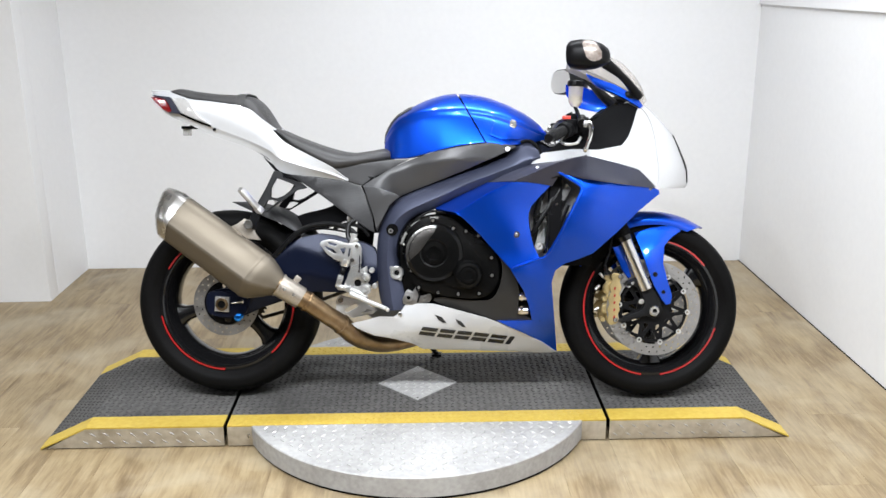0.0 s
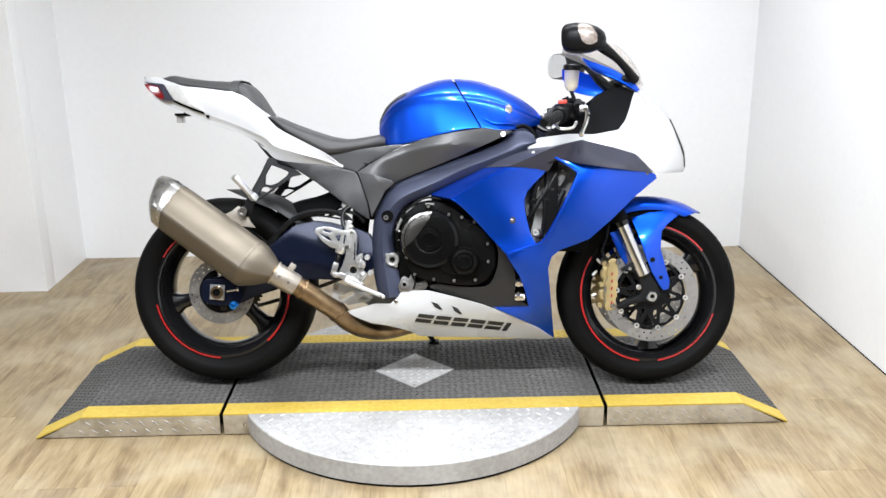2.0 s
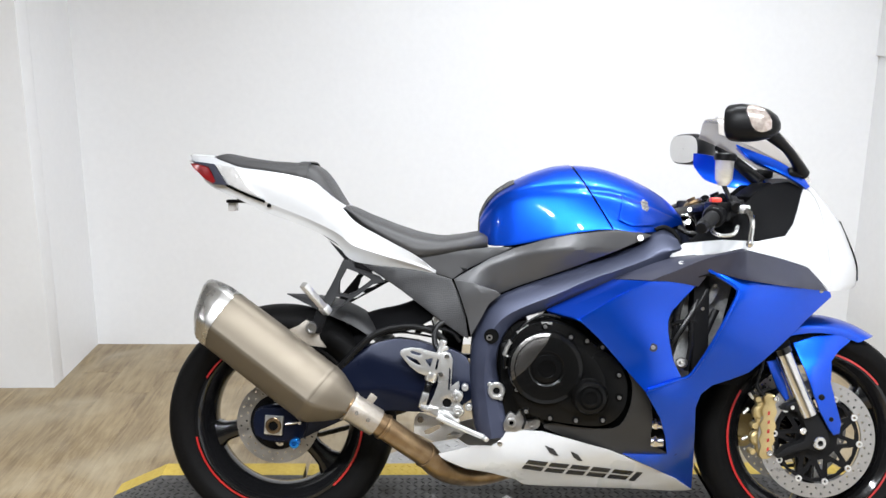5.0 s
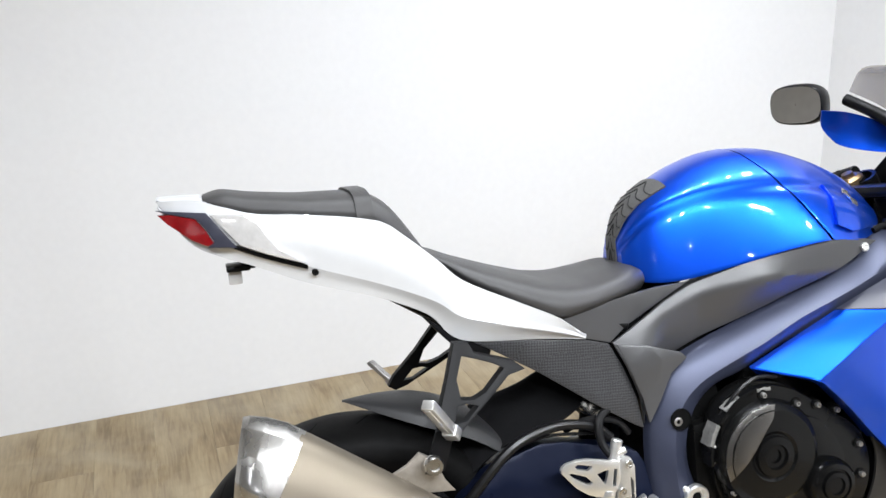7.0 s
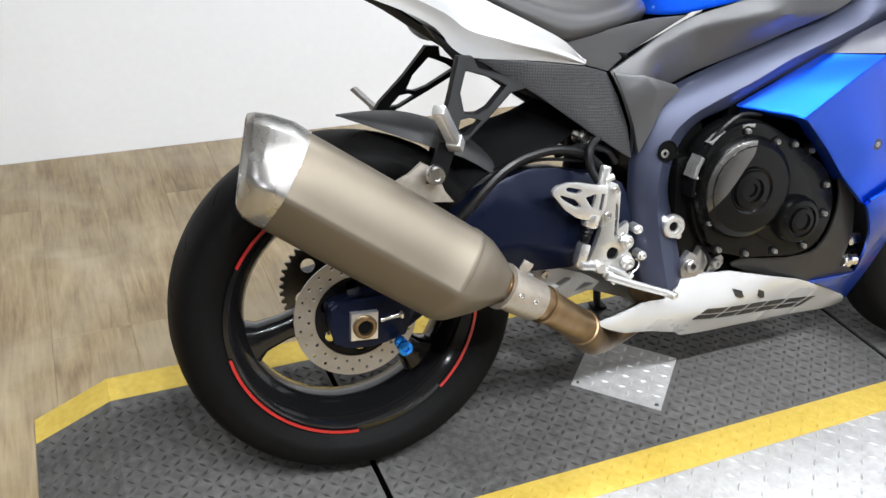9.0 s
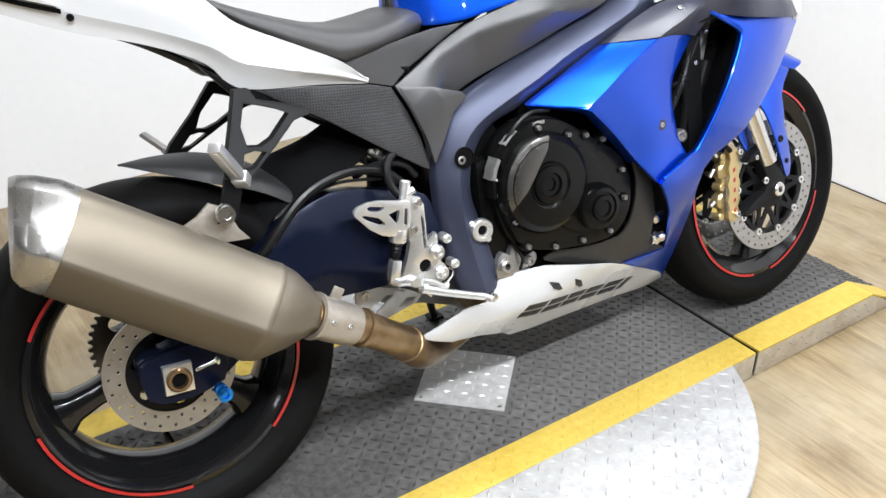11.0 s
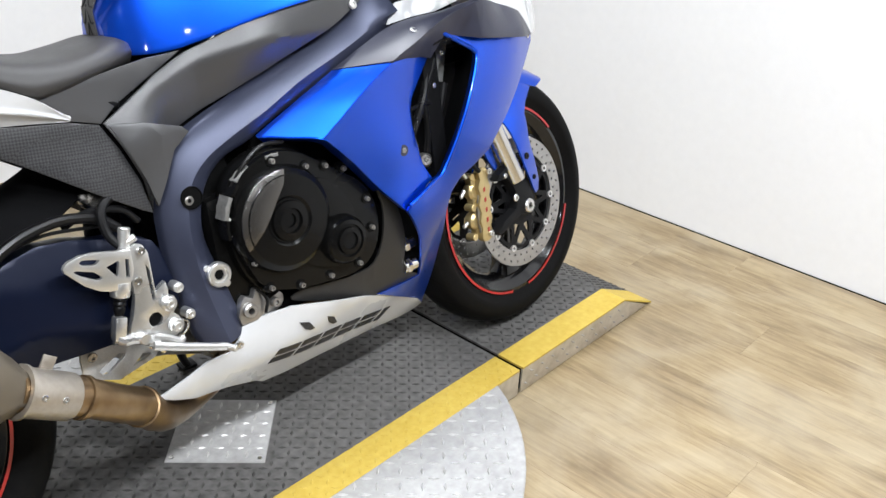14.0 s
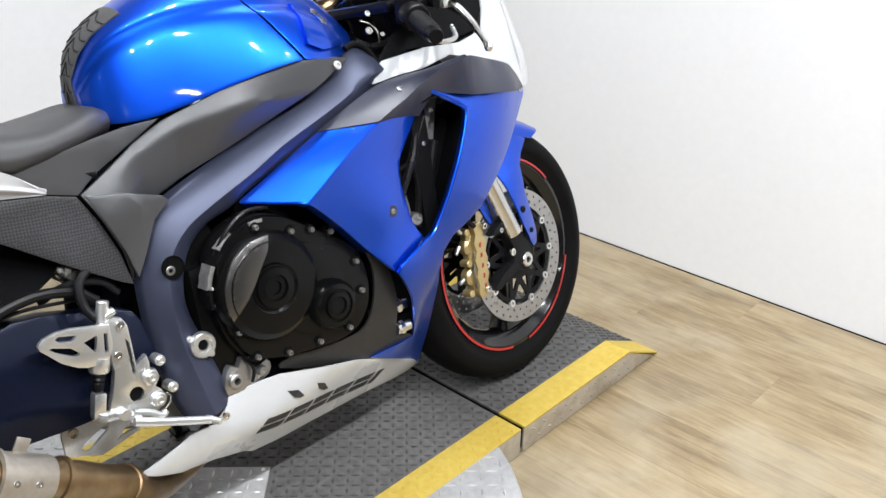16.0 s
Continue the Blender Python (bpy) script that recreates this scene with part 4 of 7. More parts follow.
part("breather_hose", tube([(0.622, -0.178, 0.560), (0.650, -0.186, 0.596), (0.690, -0.184, 0.617), (0.735, -0.178, 0.612)], 0.0035, 22), HOSE, bike, "thin black hose over the clutch housing")
lug_out = [(0.600, 0.318), (0.604, 0.352), (0.616, 0.366), (0.630, 0.358), (0.638, 0.372), (0.650, 0.366), (0.654, 0.344), (0.684, 0.352), (0.690, 0.334), (0.668, 0.318)]
lug = part("engine_mount_casting", plate(lug_out, -0.164, 0.03, 0.004, [circle(0.6175, 0.340, 0.0085, 12)], smooth=2), DISC, bike, "bare cast mounting bracket behind the belly fairing")
part("mount_bolt", bolt((0.668, -0.166, 0.338), (0, -1, 0), 0.009, 0.010), DISC, lug, "dull mounting bolt")
part("mount_spacer", lathe([(0.006, 0), (0.0125, 0), (0.0125, 0.008), (0.010, 0.010), (0.006, 0.010)], (0.6175, -0.164, 0.340), (0, -1, 0), 18), DISC, lug, "dull steel spacer")
part("sensor_wire", tube([(0.640, -0.166, 0.372), (0.652, -0.172, 0.350), (0.646, -0.170, 0.326)], 0.003, 14), HOSE, lug, "thin black wire")
part("cylinder_head", box(-0.10, 0.10, -0.14, 0.14, 0, 0.13, 0.012, Matrix.Translation((0.86, 0, 0.62)) @ Matrix.Rotation(radians(25), 4, "Y")), MATT, bike, "black cylinder head")
low_f = plane_fit([(0.70, 0.34, -0.178), (0.86, 0.34, -0.185), (0.93, 0.45, -0.196), (1.0, 0.28, -0.160), (0.9, 0.27, -0.158), (0.80, 0.295, -0.165), (0.95, 0.35, -0.182)])
part("engine_side_cover", panel([(0.700, 0.330), (0.722, 0.344), (0.765, 0.338), (0.835, 0.333), (0.885, 0.342), (0.910, 0.395), (0.912, 0.455), (0.885, 0.512), (0.93, 0.47), (0.955, 0.425), (0.968, 0.36), (0.968, 0.30), (1.012, 0.262), (0.90, 0.262), (0.80, 0.292)], low_f, 0.005, 0.04, 0.001, smooth=3), SIDE_SATIN, bike, "satin dark grey lower engine cover")
part("oil_cooler", box(0.95, 1.04, -0.15, 0.15, 0.26, 0.45, 0.01), MATT, bike, "dark cooler behind the fairing")
for z in (0.345, 0.300):
    part("cooler_fitting", merge(rod((0.965, -0.165, z), (0.998, -0.165, z), 0.013), rod((0.972, -0.165, z), (0.982, -0.165, z), 0.0155, seg=6)), STEEL, bike, "bright hose union")

# frame
f_frame = plane_fit([(1.044, 0.82, -0.160), (0.92, 0.77, -0.162), (0.80, 0.71, -0.158), (0.70, 0.655, -0.152), (0.56, 0.645, -0.132), (0.53, 0.55, -0.135), (0.58, 0.50, -0.150), (0.52, 0.42, -0.145), (0.59, 0.41, -0.156), (0.55, 0.30, -0.158), (0.61, 0.33, -0.165)])
RIDGE = [(1.033, 0.790), (0.985, 0.778), (0.945, 0.760), (0.88, 0.734), (0.80, 0.704), (0.73, 0.670), (0.66, 0.640), (0.605, 0.612), (0.570, 0.575), (0.552, 0.52), (0.548, 0.45), (0.556, 0.38), (0.570, 0.298)]


def along(line, n):
    """n points evenly spaced along a smooth line."""
    p = np.array(spline(line, len(line) * 8))
    d = np.concatenate([[0], np.cumsum(np.linalg.norm(np.diff(p, axis=0), axis=1))])
    u = np.linspace(0, d[-1], n)
    return np.stack([np.interp(u, d, p[:, k]) for k in range(p.shape[1])], 1)


def spar_bm(upper, ridge, lower, depth, n=64, t=0.04):
    rows = []
    for a, r, b in zip(along(upper, n), along(ridge, n), along(lower, n)):
        row = []
        for f, y in ((0, 0.034), (0.06, 0.022), (0.16, 0.016), (0.5, 0.007), (0.86, 0.0), (1.0, -0.002), (1.14, 0.0), (1.5, 0.007), (1.84, 0.014), (1.94, 0.020), (2.0, 0.034)):
            p = a + (r - a) * f if f <= 1 else r + (b - r) * (f - 1)
            row.append((p[0], depth(p[0], p[1]) - 0.006 + y, p[1]))
        rows.append(row)
    return thicken(grid(rows), t)


frame_out = [(1.021, 0.824), (0.994, 0.842), (0.966, 0.832), (0.930, 0.798), (0.860, 0.770), (0.783, 0.738), (0.700, 0.705), (0.640, 0.682), (0.583, 0.656), (0.553, 0.630), (0.532, 0.592), (0.516, 0.545), (0.510, 0.480), (0.512, 0.410), (0.520, 0.340), (0.535, 0.292), (0.604, 0.300), (0.610, 0.325), (0.602, 0.380), (0.590, 0.430), (0.580, 0.475), (0.584, 0.520), (0.604, 0.566), (0.640, 0.600), (0.690, 0.618), (0.730, 0.638), (0.800, 0.668), (0.880, 0.694), (0.955, 0.718), (0.995, 0.737), (1.020, 0.758), (1.031, 0.782)]
fr = part("frame", spar_bm(frame_out[:16], RIDGE, frame_out[:15:-1], f_frame, 64, 0.03), NAVY, bike, "navy blue aluminium twin-spar frame")
part("frame_left", mirrored(panel(frame_out, f_frame, 0.05, 0.06, 0.006)), NAVY, fr)
end_c = [(0.972, 0.836), (0.994, 0.842), (1.016, 0.830), (1.031, 0.806), (1.034, 0.782), (1.024, 0.760), (0.998, 0.738), (0.955, 0.718)]
part("frame_end_edge", tube([(x, f_frame(x, z) + 0.010, z) for x, z in end_c], 0.0055, 44), MATT, fr, "black rounded edge of the frame end")
part("head_tube", rod((1.10, 0, 0.70), (1.03, 0, 0.86), 0.035), NAVY, fr)
# no hollow is cut: a raised black disc paints the recess's shade
part("pivot_recess", lathe([(0, 0.0), (0.019, 0.0), (0.019, 0.0030), (0.0178, 0.0034), (0.0170, 0.001), (0, 0.001)], (0.564, f_frame(0.564, 0.557) - 0.0095, 0.557), (0, -1, 0), 28), GAP, fr, "black disc painting the shade of a bolt recess")
part("frame_bolt", bolt((0.559, f_frame(0.564, 0.557) - 0.008, 0.553), (0, -1, 0), 0.0078, 0.004), DISC, fr, "engine mounting bolt")
part("pivot_ring", lathe([(0.0085, -0.004), (0.0218, -0.004), (0.0218, 0.006), (0.0195, 0.009), (0.0145, 0.009), (0.0130, 0.005), (0.0095, 0.005), (0.0085, 0.003)], (0.579, f_frame(0.581, 0.419) - 0.003, 0.419), (0, -1, 0), 28, merge(rod((0.562, f_frame(0.562, 0.434) + 0.002, 0.434), (0.562, f_frame(0.562, 0.434) - 0.007, 0.434), 0.006), rod((0.590, f_frame(0.590, 0.400) + 0.002, 0.400), (0.590, f_frame(0.590, 0.400) - 0.007, 0.400), 0.006))), ALU, fr, "silver lock ring with a hexagon hole")
part("pivot_hole", lathe([(0, 0), (0.0090, 0), (0.0090, 0.0030), (0, 0.0030)], (0.579, f_frame(0.581, 0.419) - 0.003, 0.419), (0, -1, 0), 6), GAP, fr, "dark hexagon hollow")
part("carrier_tube", rod((0.50, -0.10, 0.72), (-0.05, -0.06, 0.92), 0.012), BLACK, fr, "black rear subframe tube")
part("carrier_tube_left", rod((0.50, 0.10, 0.72), (-0.05, 0.06, 0.92), 0.012), BLACK, fr)
part("battery_tray", box(0.36, 0.54, -0.09, 0.09, 0.64, 0.76, 0.02), MATT, fr, "black tray under the seat")
part("linkage", merge(box(0.44, 0.53, -0.07, 0.07, 0.54, 0.66, 0.015), rod((0.44, -0.02, 0.34), (0.47, -0.02, 0.60), 0.03)), MATT, fr, "dark shock absorber and reservoir")
part("reservoir_cap", lathe([(0, 0), (0.017, 0), (0.017, 0.02), (0.013, 0.026), (0, 0.026)], (0.425, -0.085, 0.585), (0.1, -1, 0.1), 20), STEEL, fr, "bright rounded cap under the panel")
part("seat_hose", tube([(0.37, -0.10, 0.555), (0.41, -0.115, 0.572), (0.46, -0.115, 0.562), (0.485, -0.11, 0.535)], 0.006, 20), HOSE, fr, "black hose")

part("frame_inner", plate([(0.56, 0.64), (0.62, 0.72), (0.72, 0.76), (0.86, 0.80), (0.97, 0.83), (1.01, 0.80), (0.93, 0.735), (0.80, 0.69), (0.70, 0.645), (0.60, 0.60)], -0.088, 0.02, 0.003), MATT, fr, "dark inner face behind the frame")

# tank
TANK = [(0.530, 0.790, 0.046, 0.850, 0.030, 0.858), (0.545, 0.785, 0.066, 0.880, 0.048, 0.896), (0.570, 0.783, 0.090, 0.906, 0.065, 0.925), (0.610, 0.786, 0.112, 0.926, 0.085, 0.951), (0.660, 0.797, 0.131, 0.940, 0.102, 0.976), (0.720, 0.813, 0.154, 0.947, 0.115, 0.995), (0.780, 0.827, 0.172, 0.948, 0.121, 1.001),
        (0.830, 0.835, 0.182, 0.944, 0.122, 0.997), (0.870, 0.836, 0.183, 0.938, 0.118, 0.988), (0.930, 0.826, 0.174, 0.922, 0.106, 0.966), (0.990, 0.832, 0.132, 0.896, 0.086, 0.936), (1.035, 0.842, 0.085, 0.872, 0.060, 0.904), (1.062, 0.848, 0.045, 0.858, 0.038, 0.872)]


def tank_row(x, grow=0.0):
    xs = [r[0] for r in TANK]
    zb, wb, zs, ws, zt = (float(np.interp(x, xs, [r[k] for r in TANK])) for k in range(1, 6))
    wb, ws, zt, zs = wb + grow, ws + grow, zt + grow, zs + grow * 0.7
    dw, dz, rise = wb - ws, zs - zb, zt - zs
    halfp = [(-wb, zb), (-ws - 0.86 * dw, zb + 0.22 * dz), (-ws - 0.64 * dw, zb + 0.50 * dz), (-ws - 0.36 * dw, zb + 0.77 * dz), (-ws - 0.06 * dw, zs - 0.012), (-ws * 0.94, zs + 0.06 * rise), (-ws * 0.72, zs + 0.46 * rise), (-ws * 0.38, zt - 0.13 * rise), (0, zt)]
    full = halfp + [(-a, b) for a, b in halfp[-2::-1]]
    return [(x, p[0], p[1]) for p in spline(full, 61)]


def tank_bm(x0, x1, n, grow=0.0):
    xs = [r[0] for r in TANK]
    k = np.linspace(0, 1, n)
    rows = [tank_row(x0 + (x1 - x0) * f, grow) for f in k]
    for _ in range(2):
        rows = [rows[0]] + [[tuple(np.array(a) * 0.25 + np.array(b) * 0.5 + np.array(c) * 0.25) for a, b, c in zip(rows[i - 1], rows[i], rows[i + 1])] for i in range(1, len(rows) - 1)] + [rows[-1]]
    bm = grid(rows)
    bm.faces.new([bm.verts.new(p) for p in rows[0]])
    bm.faces.new([bm.verts.new(p) for p in rows[-1]][::-1])
    bmesh.ops.remove_doubles(bm, verts=bm.verts, dist=1e-5)
    bmesh.ops.recalc_face_normals(bm, faces=bm.faces)
    return bm


def cut(bm, co, no):
    bmesh.ops.bisect_plane(bm, geom=bm.verts[:] + bm.edges[:] + bm.faces[:], plane_co=co, plane_no=no, clear_outer=True)
    bmesh.ops.holes_fill(bm, edges=[e for e in bm.edges if len(e.link_faces) == 1], sides=0)
    return bm


SEAM_P, SEAM_N = Vector((0.824, 0, 0.90)), Vector((0.868, 0, 0.496)).normalized()
tank = part("fuel_tank", soften(cut(tank_bm(0.530, 1.062, 48), SEAM_P - SEAM_N * 0.0025, SEAM_N), 0.003, 2, 50), BLUE, bike, "metallic blue fuel tank")
part("tank_front_cover", soften(cut(tank_bm(0.530, 1.062, 48, -0.002), SEAM_P + SEAM_N * 0.0025, -SEAM_N), 0.003, 2, 50), BLUE, tank, "metallic blue front tank cover")
part("tank_core", tank_bm(0.56, 1.05, 24, -0.010), GAP, tank, "dark seam in the tank")


def tank_y(x, z, proud=0.0):
    side = tank_row(x)[:31]
    return float(np.interp(z, [p[2] for p in side], [p[1] for p in side])) - proud


part("tank_cheek", panel([(0.893, 0.925), (0.905, 0.905), (0.955, 0.878), (0.985, 0.856), (0.97, 0.846), (0.905, 0.846), (0.875, 0.86)], lambda x, z: tank_y(x, z, 0.006), 0.012, 0.012, 0.003), BLUE, tank, "raised blue cheek on the tank front")
rows = []
first = tank_row(0.5305, 0.002)[24:37]
for z in (0.806, 0.822, 0.838):
    rows.append([(0.5272, p[1], z) for p in first])
for i in range(15):
    x = 0.5300 + 0.088 * (i / 14) ** 1.5
    full = tank_row(max(x, 0.5305), 0.002)
    rows.append([(x - 0.0020 * (1 - i / 14), p[1], p[2] + 0.001) for p in full[24:37]])
part("tank_pad", thicken(grid(rows), 0.003, (-1, 0, 1)), PADMAT, tank, "studded dark grey tank pad")
for k in range(8):
    a, b = rows[2 * k], rows[min(2 * k + 2, len(rows) - 1)]
    for cut_pts in ([a[0], a[3], b[6]], [a[12], a[9], b[6]]):
        part("pad_groove", tube([(x - 0.0004, y, z + 0.0006) for x, y, z in cut_pts], 0.0011, 10, 6), RUBBERGRIP, tank)
part("tank_emblem", panel([(0.938, 0.905), (0.948, 0.912), (0.960, 0.905), (0.959, 0.887), (0.949, 0.878), (0.938, 0.887)], lambda x, z: tank_y(x, z, 0.003), 0.004, 0.006, 0.0006), STEEL, tank, "small worn silver emblem shape")

# seats
def saddle(rows_in, n, drop=0.012):
    """Rows of x, edge height, half width, crown height."""
    xs = [r[0] for r in rows_in]
    out = []
    for i in range(n):
        x = xs[0] + (xs[-1] - xs[0]) * i / (n - 1)
        ze, w, zt = (float(np.interp(x, xs, [r[k] for r in rows_in])) for k in (1, 2, 3))
        hp = [(-w * 0.96, ze), (-w, ze + 0.35 * (zt - ze)), (-w * 0.86, ze + 0.78 * (zt - ze)), (-w * 0.5, zt - 0.03 * (zt - ze)), (0, zt)]
        full = [(-w * 0.8, ze - drop)] + hp + [(-a, b) for a, b in hp[-2::-1]] + [(w * 0.8, ze - drop)]
        out.append([(x, p[0], p[1]) for p in spline(full, 33)])
    for _ in range(2):
        out = [out[0]] + [[tuple(np.array(a) * 0.25 + np.array(b) * 0.5 + np.array(c) * 0.25) for a, b, c in zip(out[i - 1], out[i], out[i + 1])] for i in range(1, n - 1)] + [out[-1]]
    return grid(out, closed=True, caps=True)


seat = part("rider_seat", soften(saddle([(0.166, 0.876, 0.070, 0.884), (0.19, 0.864, 0.085, 0.880), (0.226, 0.832, 0.108, 0.862), (0.304, 0.790, 0.128, 0.833), (0.371, 0.757, 0.136, 0.812), (0.431, 0.766, 0.130, 0.803), (0.496, 0.776, 0.112, 0.812), (0.535, 0.781, 0.092, 0.822), (0.552, 0.785, 0.078, 0.812)], 34), 0.004, 2, 60), SEATMAT, bike, "black grained rider seat", 50)
hump = part("passenger_seat", soften(saddle([(-0.176, 1.000, 0.058, 1.010), (-0.150, 0.994, 0.070, 1.018), (-0.104, 0.978, 0.078, 1.008), (-0.028, 0.968, 0.090, 0.998), (0.060, 0.954, 0.098, 0.994), (0.088, 0.945, 0.100, 0.990), (0.114, 0.922, 0.100, 0.973), (0.140, 0.902, 0.092, 0.935), (0.158, 0.885, 0.080, 0.905), (0.172, 0.874, 0.068, 0.884)], 40), 0.004, 2, 60), SEATMAT, bike, "black passenger seat pad with a strap", 50)
strap_rows = []
for x in (0.055, 0.082):
    w, zt, ze = 0.101, 0.997, 0.948
    strap_rows.append([(x, p[0], p[1]) for p in spline([(-w, ze), (-w - 0.001, ze + 0.35 * (zt - ze)), (-w * 0.88, ze + 0.8 * (zt - ze)), (-w * 0.5, zt), (0, zt + 0.001), (w * 0.5, zt), (w * 0.88, ze + 0.8 * (zt - ze)), (w, ze + 0.35 * (zt - ze)), (w, ze)], 31)])
part("seat_strap", thicken(grid(strap_rows), 0.003, (0, 0, 1)), SEATMAT, hump, "black grab strap")

# tail
top_c = [(-0.246, -0.040, 1.010), (-0.18, -0.058, 1.006), (-0.108, -0.078, 0.980), (-0.028, -0.096, 0.970), (0.084, -0.106, 0.950), (0.130, -0.110, 0.918), (0.176, -0.114, 0.876), (0.215, -0.119, 0.838), (0.301, -0.130, 0.793), (0.369, -0.132, 0.756), (0.418, -0.114, 0.714)]
low_c = [(-0.243, -0.038, 1.000), (-0.200, -0.052, 0.940), (-0.155, -0.066, 0.915), (-0.112, -0.076, 0.898), (-0.028, -0.087, 0.861), (0.076, -0.098, 0.826), (0.154, -0.101, 0.788), (0.185, -0.105, 0.752), (0.222, -0.109, 0.735), (0.329, -0.114, 0.724), (0.418, -0.112, 0.711)]
mid_c = [tuple((np.array(a) + np.array(b)) / 2 + np.array((0, -0.014 * min(1, i / 3) * min(1, (len(top_c) - 1 - i) / 3), 0.006))) for i, (a, b) in enumerate(zip(top_c, low_c))]
fold_c = [tuple(np.array(a) * 0.4 + np.array(b) * 0.6 + np.array((0, -0.006 * min(1, i / 3), 0))) for i, (a, b) in enumerate(zip(mid_c[:6], low_c[:6]))] + [(0.163, -0.121, 0.812), (0.204, -0.130, 0.782), (0.270, -0.137, 0.762), (0.352, -0.134, 0.739), (0.419, -0.114, 0.7125)]
tail = part("tail_fairing", sheet([top_c, mid_c, fold_c], 44, 6, 0.003), WHITE, bike, "glossy white tail fairing")
part("tail_fairing_left", mirrored(sheet([top_c, mid_c, low_c], 30, 4, 0.003)), WHITE, tail)
part("tail_lower_face", sheet([fold_c, [tuple(np.array(a) * 0.5 + np.array(b) * 0.5 + np.array((0, 0.002, 0))) for a, b in zip(fold_c, low_c)], low_c], 44, 3, 0.003), WHITE, tail, "white lower face of the tail below its crease")
ledge = [(x, -y * 0.0, z + 0.002) for x, y, z in top_c[:7]]
part("tail_top", sheet([top_c[:7], [(x, y * 0.5, z + 0.004) for x, y, z in top_c[:7]], ledge, [(x, -y * 0.5, z + 0.004) for x, y, z in top_c[:7]], [(x, -y, z) for x, y, z in top_c[:7]]], 20, 3, 0.003, (0, 0, 1)), WHITE, tail, "white tail tip")
lf = plane_fit([(-0.240, 0.992, -0.042), (-0.215, 0.962, -0.056), (-0.166, 0.930, -0.076), (-0.16, 0.965, -0.078), (-0.18, 0.984, -0.067), (-0.10, 0.95, -0.098), (-0.03, 0.895, -0.107), (-0.137, 0.934, -0.087)])
for side in (0, 1):
    lamp_bm = panel([(-0.246, 0.989), (-0.232, 0.974), (-0.197, 0.946), (-0.176, 0.936), (-0.166, 0.940), (-0.176, 0.960), (-0.190, 0.979), (-0.225, 0.988)], lambda x, z: lf(x, z) - 0.004, 0.012, 0.02, 0.001)
    trim_bm = panel([(-0.248, 0.996), (-0.215, 0.992), (-0.173, 0.987), (-0.153, 0.959), (-0.133, 0.931), (-0.176, 0.934), (-0.165, 0.942), (-0.175, 0.961), (-0.189, 0.980), (-0.225, 0.989)], lambda x, z: lf(x, z) - 0.006, 0.012, 0.02, 0.001)
    signal_bm = panel([(-0.168, 0.985), (-0.118, 0.980), (-0.100, 0.966), (-0.084, 0.940), (-0.070, 0.922), (-0.032, 0.896), (-0.090, 0.917), (-0.128, 0.934), (-0.148, 0.959)], lambda x, z: lf(x, z) - 0.005, 0.010, 0.02, 0.002)
    for nm, b, mt, lb in (("tail_light", lamp_bm, REDLENS, "red tail light lens"), ("tail_light_trim", trim_bm, NAVY_PLASTIC, "dark tail light trim"), ("rear_signal", signal_bm, CLEAR, "clear rear turn signal lens")):
        part(nm, mirrored(b) if side else b, mt, tail, lb)
edge_c = [(-0.137, -0.087, 0.934), (-0.110, -0.093, 0.922), (-0.075, -0.099, 0.908), (-0.030, -0.107, 0.892)]
part("tail_seam", sheet([edge_c, [(x, y + 0.004, z - 0.006) for x, y, z in edge_c]], 20, 1, 0.002), GAP, tail, "dark seam along the tail")
under = [(-0.13, 0.0, 0.912), (-0.02, 0.0, 0.864), (0.08, 0.0, 0.818), (0.16, 0.0, 0.768), (0.24, 0.0, 0.716)]
part("undertail", sheet([[(x, -0.068, z + 0.008) for x, y, z in under], under, [(x, 0.068, z + 0.008) for x, y, z in under]], 18, 4, 0.004, (0, 0, -1)), MATT, tail, "black undertail tray")
part("undertail_side", plate([(0.14, 0.79), (0.175, 0.748), (0.205, 0.715), (0.25, 0.70), (0.26, 0.735), (0.215, 0.738), (0.185, 0.755)], -0.103, 0.012, 0.002), BLACK, tail, "black undertail bracket")
part("tail_screw", bolt((-0.019, -0.099, 0.880), (0, -1, -0.2), 0.0055, 0.004), BLACK, tail, "black tail screw")
bm = box(-0.128, -0.104, -0.008, 0.008, 0.884, 0.925, 0.003)
bm = box(-0.152, -0.114, -0.028, 0.028, 0.884, 0.893, 0.003, None, bm)
pb = part("plate_bracket", bm, BLACK, tail, "small black plate bracket")
part("plate_lamp", box(-0.150, -0.128, -0.016, 0.016, 0.862, 0.885, 0.003), CLEAR, pb, "tiny clear plate lamp")

# side covers
f_rear = plane_fit([(0.222, 0.736, -0.105), (0.33, 0.70, -0.116), (0.418, 0.712, -0.114), (0.463, 0.70, -0.112), (0.60, 0.78, -0.108), (0.40, 0.765, -0.118), (0.50, 0.55, -0.130), (0.44, 0.62, -0.128)])
part("seat_side_cover", panel([(0.372, 0.754), (0.395, 0.735), (0.420, 0.711), (0.463, 0.698), (0.495, 0.722), (0.555, 0.752), (0.618, 0.783), (0.555, 0.781), (0.50, 0.774), (0.44, 0.764)], f_rear, 0.004, 0.03, 0.002), GREY, bike, "dark grey cover below the seat")
part("carbon_side_cover", panel([(0.222, 0.734), (0.32, 0.724), (0.419, 0.709), (0.460, 0.697), (0.480, 0.655), (0.498, 0.60), (0.506, 0.545), (0.490, 0.553), (0.424, 0.598), (0.331, 0.666), (0.27, 0.705)], f_rear, 0.004, 0.03, 0.002), CARBON, bike, "carbon-patterned triangular side cover")
